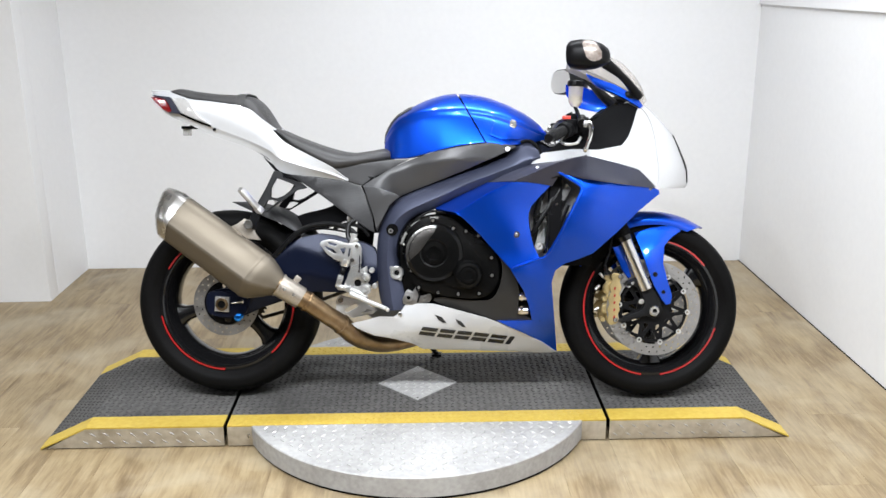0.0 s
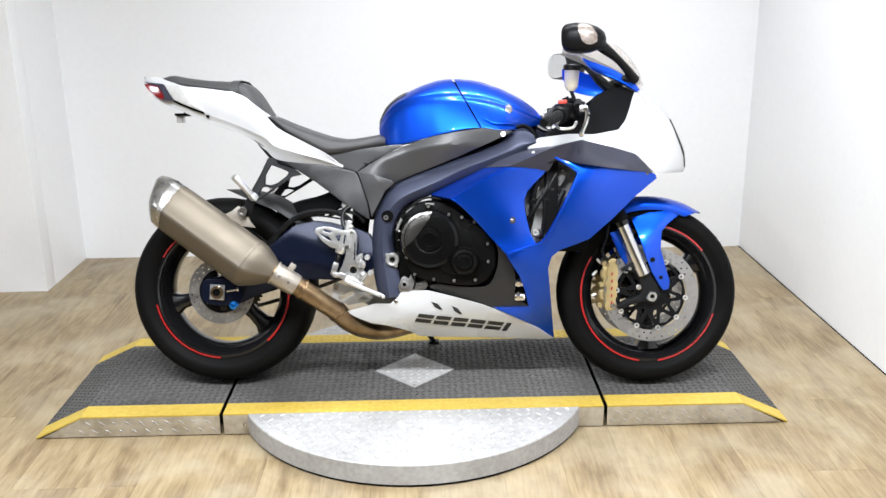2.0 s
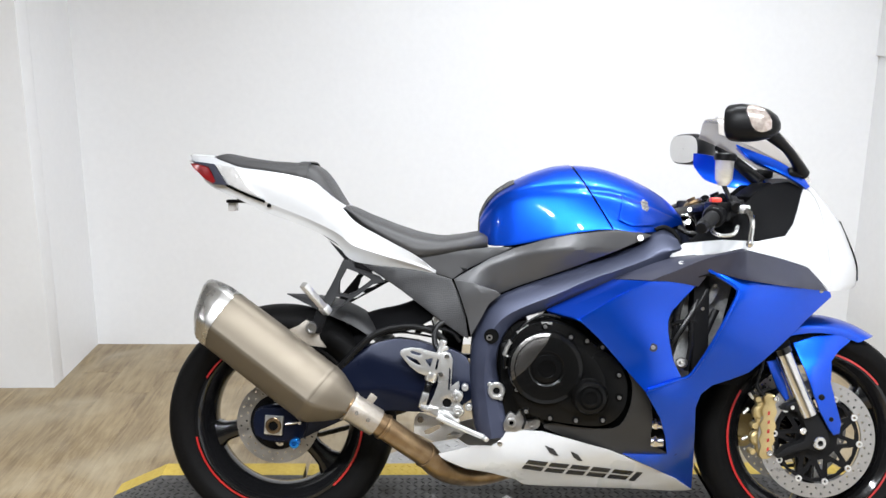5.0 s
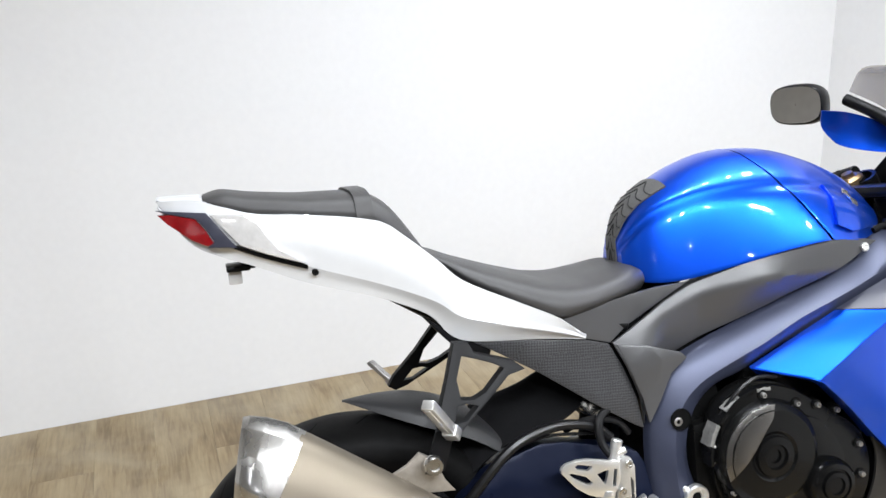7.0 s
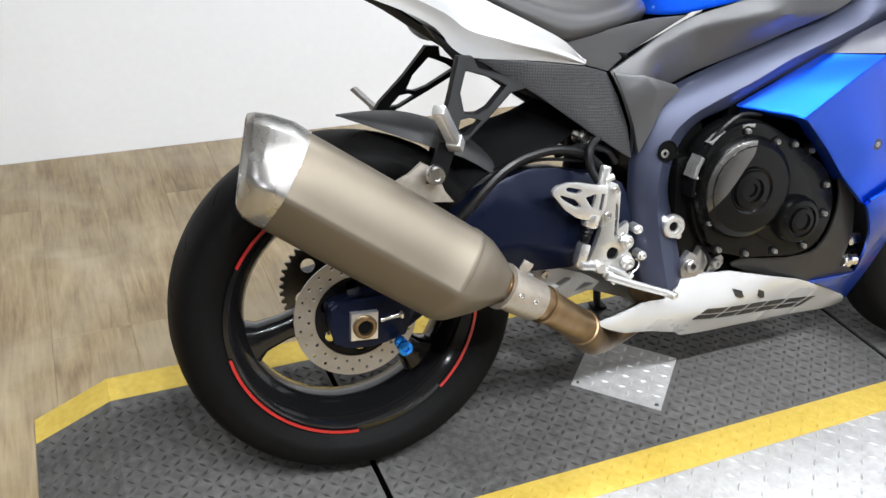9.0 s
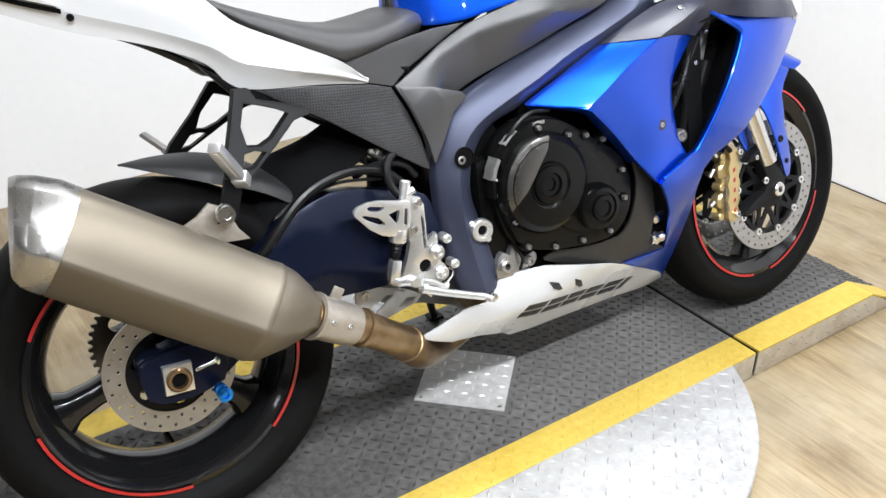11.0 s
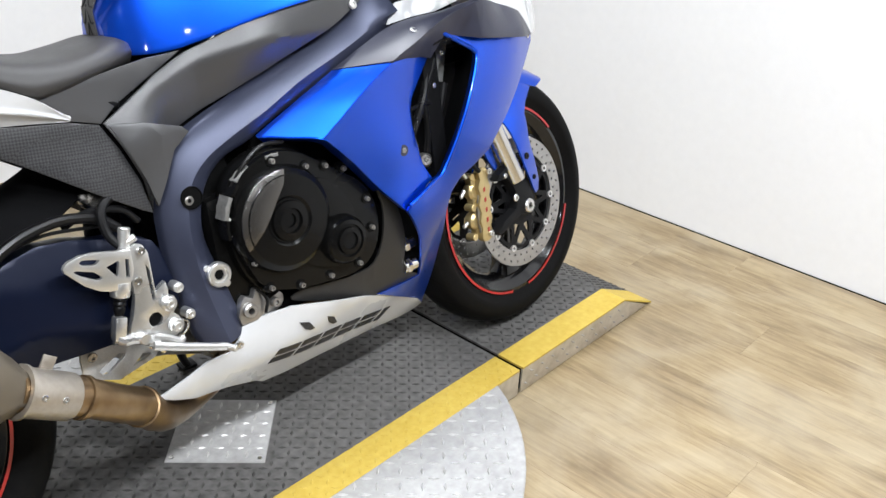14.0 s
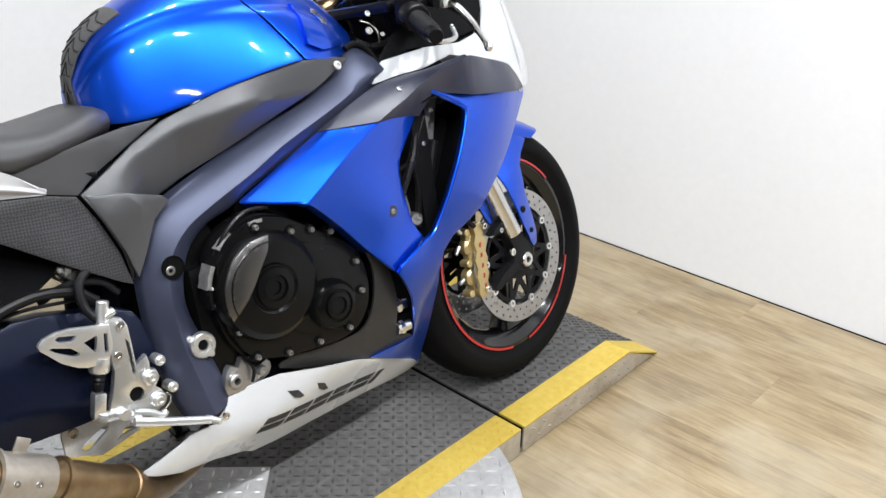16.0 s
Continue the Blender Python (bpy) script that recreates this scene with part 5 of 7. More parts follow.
f_side = plane_fit([(0.464, 0.699, -0.116), (0.53, 0.70, -0.136), (0.62, 0.781, -0.118), (0.72, 0.815, -0.150), (0.88, 0.832, -0.180), (0.94, 0.822, -0.168), (0.88, 0.79, -0.172), (0.78, 0.743, -0.164), (0.69, 0.708, -0.158), (0.59, 0.668, -0.146), (0.556, 0.642, -0.140), (0.507, 0.552, -0.134), (0.72, 0.77, -0.162), (0.535, 0.672, -0.146)])
CREASE = ((0.50, 0.700), (0.55, 0.735), (0.628, 0.764), (0.718, 0.780), (0.789, 0.782), (0.86, 0.780), (0.94, 0.795))


def f_cover(x, z):
    zc = float(np.interp(x, [p[0] for p in CREASE], [p[1] for p in CREASE]))
    k = min(1, max(0, (x - 0.50) / 0.06)) * min(1, max(0, (0.95 - x) / 0.05))
    d = zc - z
    return f_side(x, z) + k * (-0.004 + (0.55 * max(0, d) if d > 0 else 0.12 * -d))


part("frame_cover", panel([(0.466, 0.698), (0.515, 0.728), (0.561, 0.755), (0.618, 0.780), (0.670, 0.797), (0.723, 0.814), (0.803, 0.833), (0.882, 0.835), (0.937, 0.828), (0.960, 0.822), (0.881, 0.786), (0.784, 0.743), (0.687, 0.704), (0.640, 0.686), (0.589, 0.664), (0.556, 0.640), (0.534, 0.598), (0.512, 0.548), (0.502, 0.60), (0.482, 0.658)], f_cover, 0.005, 0.009, 0.003), GREY, bike, "grained dark grey frame cover")
part("frame_cover_facet", panel([(0.470, 0.696), (0.52, 0.690), (0.575, 0.672), (0.585, 0.662), (0.556, 0.638), (0.532, 0.592), (0.512, 0.556), (0.503, 0.60), (0.484, 0.656)], lambda x, z: f_side(x, z) - 0.003 - 0.10 * max(0, 0.05 - abs(x - 0.53)), 0.008, 0.022, 0.004), GREY, bike, "creased lower end of the frame cover")
part("cover_screw", bolt((0.929, -0.172, 0.814), (0.1, -1, 0.2), 0.008, 0.005), ALU, bike, "bright cover screw")
for b, nm, mt in ((panel([(0.222, 0.734), (0.42, 0.711), (0.463, 0.698), (0.618, 0.783), (0.88, 0.835), (0.96, 0.822), (0.556, 0.64), (0.506, 0.545)], f_side, 0.004, 0.06, 0.001), "side_cover_left", GREY),):
    part(nm, mirrored(b), mt, bike, "dark grey side cover on the far side")

# fairing
f_fair = plane_fit([(0.775, 0.615, -0.250), (0.855, 0.668, -0.260), (0.945, 0.718, -0.266), (0.84, 0.553, -0.240), (0.956, 0.548, -0.240), (0.893, 0.487, -0.228), (0.95, 0.43, -0.237), (1.03, 0.477, -0.228), (1.03, 0.70, -0.256), (1.156, 0.69, -0.246), (1.085, 0.74, -0.232), (1.41, 0.68, -0.157), (1.30, 0.70, -0.216), (1.20, 0.49, -0.206), (1.068, 0.41, -0.206), (1.005, 0.275, -0.164), (1.10, 0.150, -0.045), (0.92, 0.262, -0.158), (1.085, 0.30, -0.145), (1.02, 0.20, -0.110), (1.10, 0.55, -0.240)])
side_out = [(0.948, 0.446), (0.990, 0.460), (1.030, 0.474), (1.044, 0.478), (1.060, 0.497), (1.088, 0.548), (1.114, 0.602), (1.138, 0.652), (1.154, 0.690), (1.148, 0.702), (1.124, 0.718), (1.080, 0.743), (1.160, 0.727), (1.260, 0.712), (1.385, 0.694), (1.404, 0.686), (1.408, 0.674), (1.338, 0.620), (1.270, 0.555), (1.195, 0.488), (1.150, 0.470), (1.105, 0.455), (1.078, 0.432), (1.068, 0.395), (1.076, 0.330), (1.100, 0.145), (1.045, 0.190), (0.985, 0.222), (0.937, 0.246), (0.898, 0.266), (1.010, 0.268), (0.998, 0.320), (0.980, 0.370), (0.940, 0.436)]
fairing = part("side_fairing", panel(side_out, f_fair, 0.006, 0.025, 0.003), BLUE, bike, "metallic blue side fairing with an air duct")
part("side_fairing_left", mirrored(panel(side_out, f_fair, 0.005, 0.05, 0.001)), BLUE, fairing)
lap = [(0.772, 0.616), (0.815, 0.643), (0.855, 0.669), (0.900, 0.693), (0.945, 0.712), (0.985, 0.712), (1.030, 0.706), (1.062, 0.700), (1.030, 0.668), (1.002, 0.636), (0.993, 0.612), (0.994, 0.585), (1.000, 0.553), (1.010, 0.510), (1.029, 0.474), (0.990, 0.455), (0.942, 0.436), (0.895, 0.488), (0.840, 0.551), (0.805, 0.586)]
f_lap = plane_fit([(0.772, 0.616, -0.247), (0.855, 0.668, -0.249), (0.95, 0.71, -0.239), (1.062, 0.70, -0.205), (1.03, 0.706, -0.217), (0.996, 0.63, -0.217), (1.000, 0.56, -0.215), (1.016, 0.494, -0.212), (1.03, 0.475, -0.214), (0.94, 0.44, -0.2275), (0.893, 0.487, -0.223), (0.84, 0.553, -0.233), (0.95, 0.548, -0.229), (0.90, 0.60, -0.237), (0.945, 0.65, -0.232)])
part("fairing_wing", panel(lap, f_lap, 0.012, 0.012, 0.003), BLUE, fairing, "blue lapped fairing wing beside the duct")
up_a = [(0.702, -0.150, 0.628), (0.743, -0.1545, 0.6485), (0.784, -0.159, 0.669), (0.825, -0.1635, 0.689), (0.866, -0.168, 0.709)]
up_b = [(x, f_lap(x, z) + 0.001, z + 0.0005) for x, z in ((0.772, 0.616), (0.815, 0.643), (0.855, 0.669), (0.900, 0.693), (0.945, 0.7125))]
part("upper_facet", sheet([up_a, up_b], 26, 6, 0.005, (0, -0.6, 1)), BLUE, fairing, "upward facing blue fairing facet")
lower_lip = [(0.702, -0.152, 0.625), (0.737, -0.2, 0.6195), (0.772, -0.2455, 0.614), (0.805, -0.238, 0.586), (0.840, -0.231, 0.551), (0.895, -0.221, 0.488)]
part("fairing_return", sheet([lower_lip, [(x + 0.012, y + 0.04 * min(1, i), z - 0.012) for i, (x, y, z) in enumerate(lower_lip)]], 30, 2, 0.003, (0, 0, -1)), BLUE, fairing, "folded blue fairing edge")
duct_c = [(1.026, 0.472), (1.044, 0.477), (1.060, 0.497), (1.088, 0.548), (1.114, 0.602), (1.138, 0.652), (1.153, 0.688), (1.147, 0.702), (1.124, 0.718), (1.086, 0.742)]
duct_f = [(x, f_fair(x, z) + 0.002, z) for x, z in duct_c]
part("duct_lip", sheet([duct_f, [(x + 0.004, y + 0.016, z) for x, y, z in duct_f]], 44, 2, 0.003, (-1, 0, 0)), BLUE, fairing, "blue turned-in duct lip")
lip_f = [(x, f_fair(x, z) + 0.001, z) for x, z in ((0.946, 0.444), (0.972, 0.4535), (1.000, 0.4635))] + duct_f
part("duct_edge", tube(lip_f, 0.0045, 76, 10), BLUE, fairing, "rounded blue duct edge")
scr_y = f_lap(0.956, 0.548)
fs = part("fairing_screw", lathe([(0, -0.002), (0.0105, -0.002), (0.0105, 0.0012), (0, 0.0012)], (0.956, scr_y, 0.548), (0, -1, 0), 20), NAVY_PLASTIC, fairing, "fairing screw in a dark washer")
part("screw_head", bolt((0.956, scr_y - 0.001, 0.548), (0, -1, 0), 0.0052, 0.002), DISC, fs)
part("nose_screw", bolt((1.375, f_fair(1.375, 0.69), 0.690), (0, -1, 0), 0.005, 0.003), STEEL, fairing, "small fairing screw")
part("radiator", box(1.06, 1.10, -0.19, 0.19, 0.46, 0.74, 0.006, None), MATT, bike, "black radiator behind the fairing")
part("duct_liner", panel([(0.96, 0.74), (1.09, 0.760), (1.17, 0.72), (1.13, 0.54), (1.06, 0.44), (0.97, 0.46), (0.95, 0.62)], plane_fit([(0.96, 0.74, -0.150), (1.17, 0.72, -0.150), (1.06, 0.44, -0.165), (0.95, 0.62, -0.150), (1.05, 0.6, -0.135)]), 0.004, 0.04, 0.001), DUCTMETAL, bike, "dull grey casting behind the duct")
part("duct_wall", sheet([[(1.00, -0.214, 0.630), (0.996, -0.216, 0.600), (1.002, -0.212, 0.555), (1.014, -0.209, 0.505), (1.028, -0.210, 0.480)], [(0.985, -0.15, 0.640), (0.980, -0.15, 0.600), (0.985, -0.15, 0.555), (1.0, -0.155, 0.505), (1.02, -0.16, 0.470)]], 20, 3, 0.003, (1, 0, 0)), MATT, bike, "black inner duct wall")
far_c = [(x + 0.045, f_fair(x, z) + 0.012, z) for x, z in duct_c[:7]]
part("duct_far_wall", sheet([far_c, [(x + 0.02, y + 0.05, z + 0.01) for x, y, z in far_c], [(x + 0.03, -0.13, z + 0.02) for x, y, z in far_c]], 30, 4, 0.003, (-1, 0, 0)), BLACK, bike, "black inner face of the duct")
part("duct_backing", plate([(0.94, 0.44), (1.20, 0.44), (1.22, 0.77), (0.94, 0.77)], -0.118, 0.006, 0.001), MATT, bike, "black shroud behind the duct")
for pts, r in (([(1.00, -0.185, 0.535), (1.035, -0.19, 0.595), (1.065, -0.185, 0.645), (1.085, -0.175, 0.715)], 0.008), ([(1.048, -0.18, 0.485), (1.058, -0.185, 0.56), (1.060, -0.185, 0.62), (1.095, -0.185, 0.690)], 0.0065), ([(1.005, -0.165, 0.50), (1.020, -0.175, 0.57), (1.025, -0.17, 0.63), (1.05, -0.165, 0.705)], 0.010), ([(1.075, -0.17, 0.52), (1.095, -0.18, 0.585), (1.118, -0.18, 0.64)], 0.009), ([(1.01, -0.178, 0.600), (1.05, -0.188, 0.612), (1.085, -0.182, 0.605)], 0.005)):
    part("duct_hose", tube(pts, r, 20), HOSE, bike, "black coolant hose in the duct")
for cx, cz, a, ln in ((1.108, 0.676, -62, 0.024), (1.086, 0.630, -75, 0.016), (1.028, 0.640, -70, 0.012)):
    part("duct_bracket", box(-ln, ln, -0.008, 0.010, -0.012, 0.010, 0.004, Matrix.Translation((cx, -0.165, cz)) @ Matrix.Rotation(radians(a), 4, "Y")), DUCTMETAL, bike, "grey metal bracket in the duct")
for cx, cz in ((1.112, 0.700), (1.082, 0.642)):
    part("duct_clip", bolt((cx, -0.190, cz), (0, -1, 0), 0.005, 0.004), STEEL, bike, "small bright clip in the duct")
part("duct_bolt", lathe([(0, 0), (0.014, 0), (0.014, 0.012), (0.010, 0.018), (0.005, 0.018), (0, 0.012)], (1.036, -0.186, 0.505), (-0.4, -1, 0.2), 18), DISC, bike, "dull duct bolt")

f_up = plane_fit([(0.948, 0.714, -0.243), (1.00, 0.7375, -0.247), (1.06, 0.764, -0.246), (0.985, 0.711, -0.235), (1.03, 0.705, -0.223), (1.066, 0.698, -0.210), (1.085, 0.745, -0.234), (1.12, 0.755, -0.242), (1.155, 0.790, -0.260), (1.16, 0.728, -0.258), (1.30, 0.72, -0.232), (1.385, 0.695, -0.178), (1.34, 0.748, -0.190), (1.26, 0.77, -0.215)])
part("upper_trim", panel([(0.946, 0.7145), (1.000, 0.7375), (1.060, 0.764), (1.107, 0.780), (1.150, 0.791), (1.172, 0.793), (1.210, 0.784), (1.261, 0.771), (1.337, 0.748), (1.365, 0.722), (1.392, 0.690), (1.260, 0.707), (1.160, 0.722), (1.090, 0.739), (1.066, 0.698), (1.030, 0.7065), (0.985, 0.7125)], f_up, 0.006, 0.015, 0.003), NAVY_PLASTIC, bike, "dark navy upper fairing trim")
top_in = [(0.867, -0.168, 0.7105), (0.935, -0.174, 0.741), (1.004, -0.176, 0.7655), (1.060, -0.186, 0.7745), (1.107, -0.202, 0.7785), (1.172, -0.235, 0.7935)]
top_out = [(x, f_up(x, z) + 0.0005, z + 0.0005) for x, z in ((0.946, 0.7145), (0.972, 0.726), (1.010, 0.742), (1.060, 0.764), (1.107, 0.780), (1.160, 0.792))]
part("trim_top", sheet([top_in, [tuple((np.array(a) + np.array(b)) / 2 + np.array((0, -0.001, 0.003)) * min(1, i)) for i, (a, b) in enumerate(zip(top_in, top_out))], top_out], 30, 5, 0.004, (0, -0.4, 1)), NAVY_PLASTIC, bike, "dark navy upward trim face")
part("trim_screw", bolt((1.022, -0.222, 0.7555), (0, -0.5, 1), 0.008, 0.004), ALU, bike, "bright trim screw")
part("trim_fold", sheet([[(1.03, -0.21, 0.712), (1.10, -0.235, 0.728), (1.15, -0.24, 0.70)], [(1.0, -0.15, 0.735), (1.08, -0.16, 0.75), (1.14, -0.17, 0.74)]], 14, 3, 0.003, (0, 0, -1)), BLACK, bike, "black duct roof")

# nose
f_strip = plane_fit([(1.004, 0.768, -0.172), (1.042, 0.803, -0.160), (1.15, 0.806, -0.188), (1.15, 0.79, -0.197), (1.29, 0.825, -0.180), (1.30, 0.77, -0.200), (1.39, 0.71, -0.168), (1.40, 0.79, -0.148), (1.34, 0.93, -0.140), (1.36, 0.86, -0.148)])
nose = part("nose_fairing", panel([(1.004, 0.768), (1.020, 0.790), (1.042, 0.803), (1.131, 0.814), (1.210, 0.812), (1.285, 0.826), (1.308, 0.855), (1.322, 0.890), (1.334, 0.930), (1.344, 0.952), (1.385, 0.92), (1.405, 0.86), (1.412, 0.80), (1.41, 0.73), (1.395, 0.694), (1.365, 0.724), (1.337, 0.750), (1.261, 0.773), (1.172, 0.794), (1.107, 0.778), (1.06, 0.775)], f_strip, 0.005, 0.025, 0.002), WHITE, bike, "glossy white nose fairing")
part("nose_fairing_left", mirrored(panel([(1.004, 0.768), (1.042, 0.803), (1.21, 0.812), (1.285, 0.826), (1.344, 0.952), (1.405, 0.86), (1.41, 0.73), (1.395, 0.694), (1.261, 0.773), (1.172, 0.794)], f_strip, 0.004, 0.05, 0.001)), WHITE, nose)
NOSE = [(0.690, 1.392, 0.170, 1.520), (0.705, 1.40, 0.166, 1.527), (0.75, 1.405, 0.160, 1.524), (0.80, 1.40, 0.150, 1.506), (0.86, 1.392, 0.140, 1.478), (0.92, 1.372, 0.137, 1.425), (0.955, 1.342, 0.138, 1.388), (0.975, 1.325, 0.136, 1.362)]
rows = []
for z, xr, w, xf in NOSE:
    hp = [(xr, -w), (xr + (xf - xr) * 0.42, -w * 0.80), (xr + (xf - xr) * 0.80, -w * 0.42), (xf, 0)]
    full = hp + [(a, -b) for a, b in hp[-2::-1]]
    rows.append([(p[0], p[1], z) for p in spline(full, 33)])
cols = [spline([r[i] for r in rows], 29) for i in range(33)]
part("nose_shell", thicken(grid(cols), 0.004, (1, 0, 0.3)), WHITE, nose, "white nose shell")
hl = []
for z, xr, w, xf in NOSE[1:5]:
    hl.append([(xr + (xf - xr) * q + 0.0015, y * w, z + 0.002) for q, y in ((0.925, -0.26), (0.985, -0.12), (1.002, 0.0), (0.985, 0.12), (0.925, 0.26))])
part("headlight", sheet(hl, 18, 4, 0.004, (1, 0, 0)), GLOSS, nose, "dark glossy headlight lens")
for s in (-1, 1):
    hs = [[(xr + (xf - xr) * q + 0.0015, s * y * w, z + dz) for q, y, dz in ((0.885, 0.315, 0.0), (0.915, 0.27, 0.0), (0.945, 0.21, 0.0))] for z, xr, w, xf in NOSE[2:5]]
    part("headlight_side", sheet(hs, 12, 3, 0.004, (1, s * 0.6, 0)), GLOSS, nose, "dark side light slot")
blue_a = [(1.180, -0.100, 1.056), (1.219, -0.118, 1.038), (1.281, -0.130, 1.012), (1.335, -0.136, 0.976), (1.356, -0.136, 0.950)]
blue_b = [(1.182, -0.100, 1.050), (1.212, -0.128, 1.016), (1.280, -0.146, 0.984), (1.325, -0.148, 0.958), (1.346, -0.142, 0.944)]
part("screen_trim", sheet([blue_a, blue_b, [(x + 0.004, y + 0.018, z - 0.005) for x, y, z in blue_b]], 22, 4, 0.004), BLUE, nose, "blue screen surround")
in_a = [(1.146, 0.211, 1.043), (1.200, 0.190, 1.034), (1.270, 0.158, 1.004), (1.345, 0.132, 0.960)]
in_b = [(1.162, 0.214, 0.986), (1.186, 0.204, 0.964), (1.240, 0.174, 0.948), (1.335, 0.126, 0.934)]
part("screen_trim_inner", sheet([in_a, [tuple((np.array(a) + np.array(b)) / 2 + np.array((-0.006, 0.006, -0.004))) for a, b in zip(in_a, in_b)], in_b], 20, 4, 0.004, (-0.4, -1, 0)), BLUE, nose, "shaded blue inner cowl panel")
scr = [[(1.356, -0.134, 0.952), (1.335, -0.133, 0.978), (1.281, -0.128, 1.014), (1.205, -0.118, 1.054), (1.135, -0.106, 1.082)],
       [(1.376, -0.085, 0.970), (1.352, -0.088, 1.022), (1.300, -0.085, 1.078), (1.225, -0.080, 1.114), (1.140, -0.070, 1.126)],
       [(1.386, 0, 0.978), (1.362, 0, 1.034), (1.310, 0, 1.096), (1.240, 0, 1.126), (1.148, 0, 1.128)]]
scr = scr + [[(x, -y, z) for x, y, z in c] for c in scr[-2::-1]]
part("windscreen", sheet(scr, 22, 5, 0.003, (0.6, 0, 1)), SMOKE, nose, "lightly smoked windscreen")
part("cockpit_panel", panel([(1.05, 0.80), (1.13, 0.812), (1.21, 0.811), (1.287, 0.826), (1.312, 0.86), (1.328, 0.90), (1.340, 0.945), (1.310, 0.962), (1.262, 0.955), (1.22, 0.92), (1.16, 0.87), (1.10, 0.84)], plane_fit([(1.05, 0.80, -0.135), (1.28, 0.83, -0.160), (1.33, 0.94, -0.132), (1.20, 0.88, -0.12), (1.1, 0.82, -0.135)]), 0.005, 0.04, 0.001), MATT, nose, "matt black inner fairing panel")
part("cockpit_panel_left", mirrored(panel([(1.05, 0.80), (1.21, 0.811), (1.287, 0.826), (1.340, 0.945), (1.262, 0.955), (1.16, 0.87)], -0.135, 0.005, 9, 0.001)), MATT, nose)
part("air_intake_bridge", box(1.24, 1.33, -0.12, 0.12, 0.80, 0.885, 0.02), MATT, nose, "dark structure behind the dash")
part("cockpit_floor", sheet([[(1.02, -0.15, 0.79), (1.12, -0.155, 0.80), (1.22, -0.158, 0.805), (1.30, -0.15, 0.83)], [(1.02, 0, 0.80), (1.12, 0, 0.80), (1.22, 0, 0.80), (1.30, 0, 0.82)], [(1.02, 0.15, 0.79), (1.12, 0.155, 0.80), (1.22, 0.158, 0.805), (1.30, 0.15, 0.83)]], 12, 4, 0.004, (0, 0, 1)), MATT, nose, "black ducting under the handlebars")
part("dash", box(-0.035, 0.035, -0.080, 0.080, -0.012, 0.022, 0.010, Matrix.Translation((1.262, 0, 0.925)) @ Matrix.Rotation(radians(-35), 4, "Y")), MATT, nose, "black instrument cluster")

for p, r in (((1.067, -0.104, 0.886), 0.006), ((1.064, -0.104, 0.855), 0.0075), ((1.090, -0.110, 0.845), 0.005)):
    part("cockpit_bolt", bolt(p, (-0.5, -1, 0.2), r, 0.006), STEEL, nose, "small bright bolt under the handlebars")
part("cockpit_wire", tube([(1.050, -0.100, 0.875), (1.066, -0.108, 0.868), (1.080, -0.108, 0.852), (1.084, -0.106, 0.830)], 0.0022, 16), STEEL, nose, "thin bright cable")
part("cockpit_loom", tube([(1.04, -0.09, 0.84), (1.07, -0.10, 0.825), (1.11, -0.105, 0.83), (1.15, -0.10, 0.85)], 0.007, 20), HOSE, nose, "black wiring loom")

# belly
f_bel = plane_fit([(0.427, 0.252, -0.158), (0.465, 0.230, -0.148), (0.52, 0.207, -0.128), (0.572, 0.196, -0.118), (0.50, 0.265, -0.160), (0.59, 0.286, -0.160), (0.604, 0.317, -0.156), (0.694, 0.323, -0.182), (0.72, 0.273, -0.177), (0.784, 0.2586, -0.1635), (0.653, 0.2155, -0.137), (0.6615, 0.247, -0.164), (0.657, 0.160, -0.087), (0.78, 0.156, -0.079), (0.862, 0.277, -0.168), (0.86, 0.153, -0.071), (0.95, 0.205, -0.112), (0.955, 0.150, -0.063), (0.937, 0.244, -0.145), (1.054, 0.186, -0.096), (1.102, 0.146, -0.042)])
belly_out = [(0.427, 0.252), (0.470, 0.263), (0.525, 0.278), (0.570, 0.277), (0.590, 0.292), (0.606, 0.316), (0.650, 0.321), (0.694, 0.323), (0.740, 0.313), (0.782, 0.301), (0.862, 0.277), (0.898, 0.262), (0.937, 0.244), (0.985, 0.221), (1.045, 0.189), (1.102, 0.146), (1.08, 0.144), (0.955, 0.150), (0.860, 0.153), (0.780, 0.156), (0.710, 0.158), (0.657, 0.161), (0.632, 0.178), (0.572, 0.197), (0.505, 0.210), (0.460, 0.232)]
belly = part("belly_pan", panel(belly_out, f_bel, 0.005, 0.025, 0.003), WHITE, bike, "glossy white belly fairing with black marks")
part("belly_pan_left", mirrored(panel(belly_out, f_bel, 0.004, 0.05, 0.001)), WHITE, belly)
keel = [(1.08, -0.043, 0.146), (0.955, -0.060, 0.152), (0.80, -0.075, 0.157), (0.662, -0.084, 0.163)]
part("belly_keel", sheet([keel, [(x, 0, z - 0.002) for x, y, z in keel], [(x, -y, z) for x, y, z in keel]], 14, 3, 0.003, (0, 0, -1)), WHITE, belly, "white underside of the belly fairing")
part("belly_screw", bolt((0.590, f_bel(0.590, 0.285) - 0.0005, 0.285), (0, -1, 0), 0.007, 0.003), STEEL, belly, "steel belly screw")
for pts in ([(0.702, 0.287), (0.724, 0.279), (0.738, 0.260), (0.728, 0.260), (0.714, 0.268)], [(0.767, 0.273), (0.786, 0.263), (0.800, 0.243), (0.790, 0.243), (0.775, 0.255)]):
    part("belly_slot", panel(pts, lambda x, z: f_bel(x, z) - 0.0015, 0.003, 0.02, 0.0003), MARK, belly, "black vent slot")
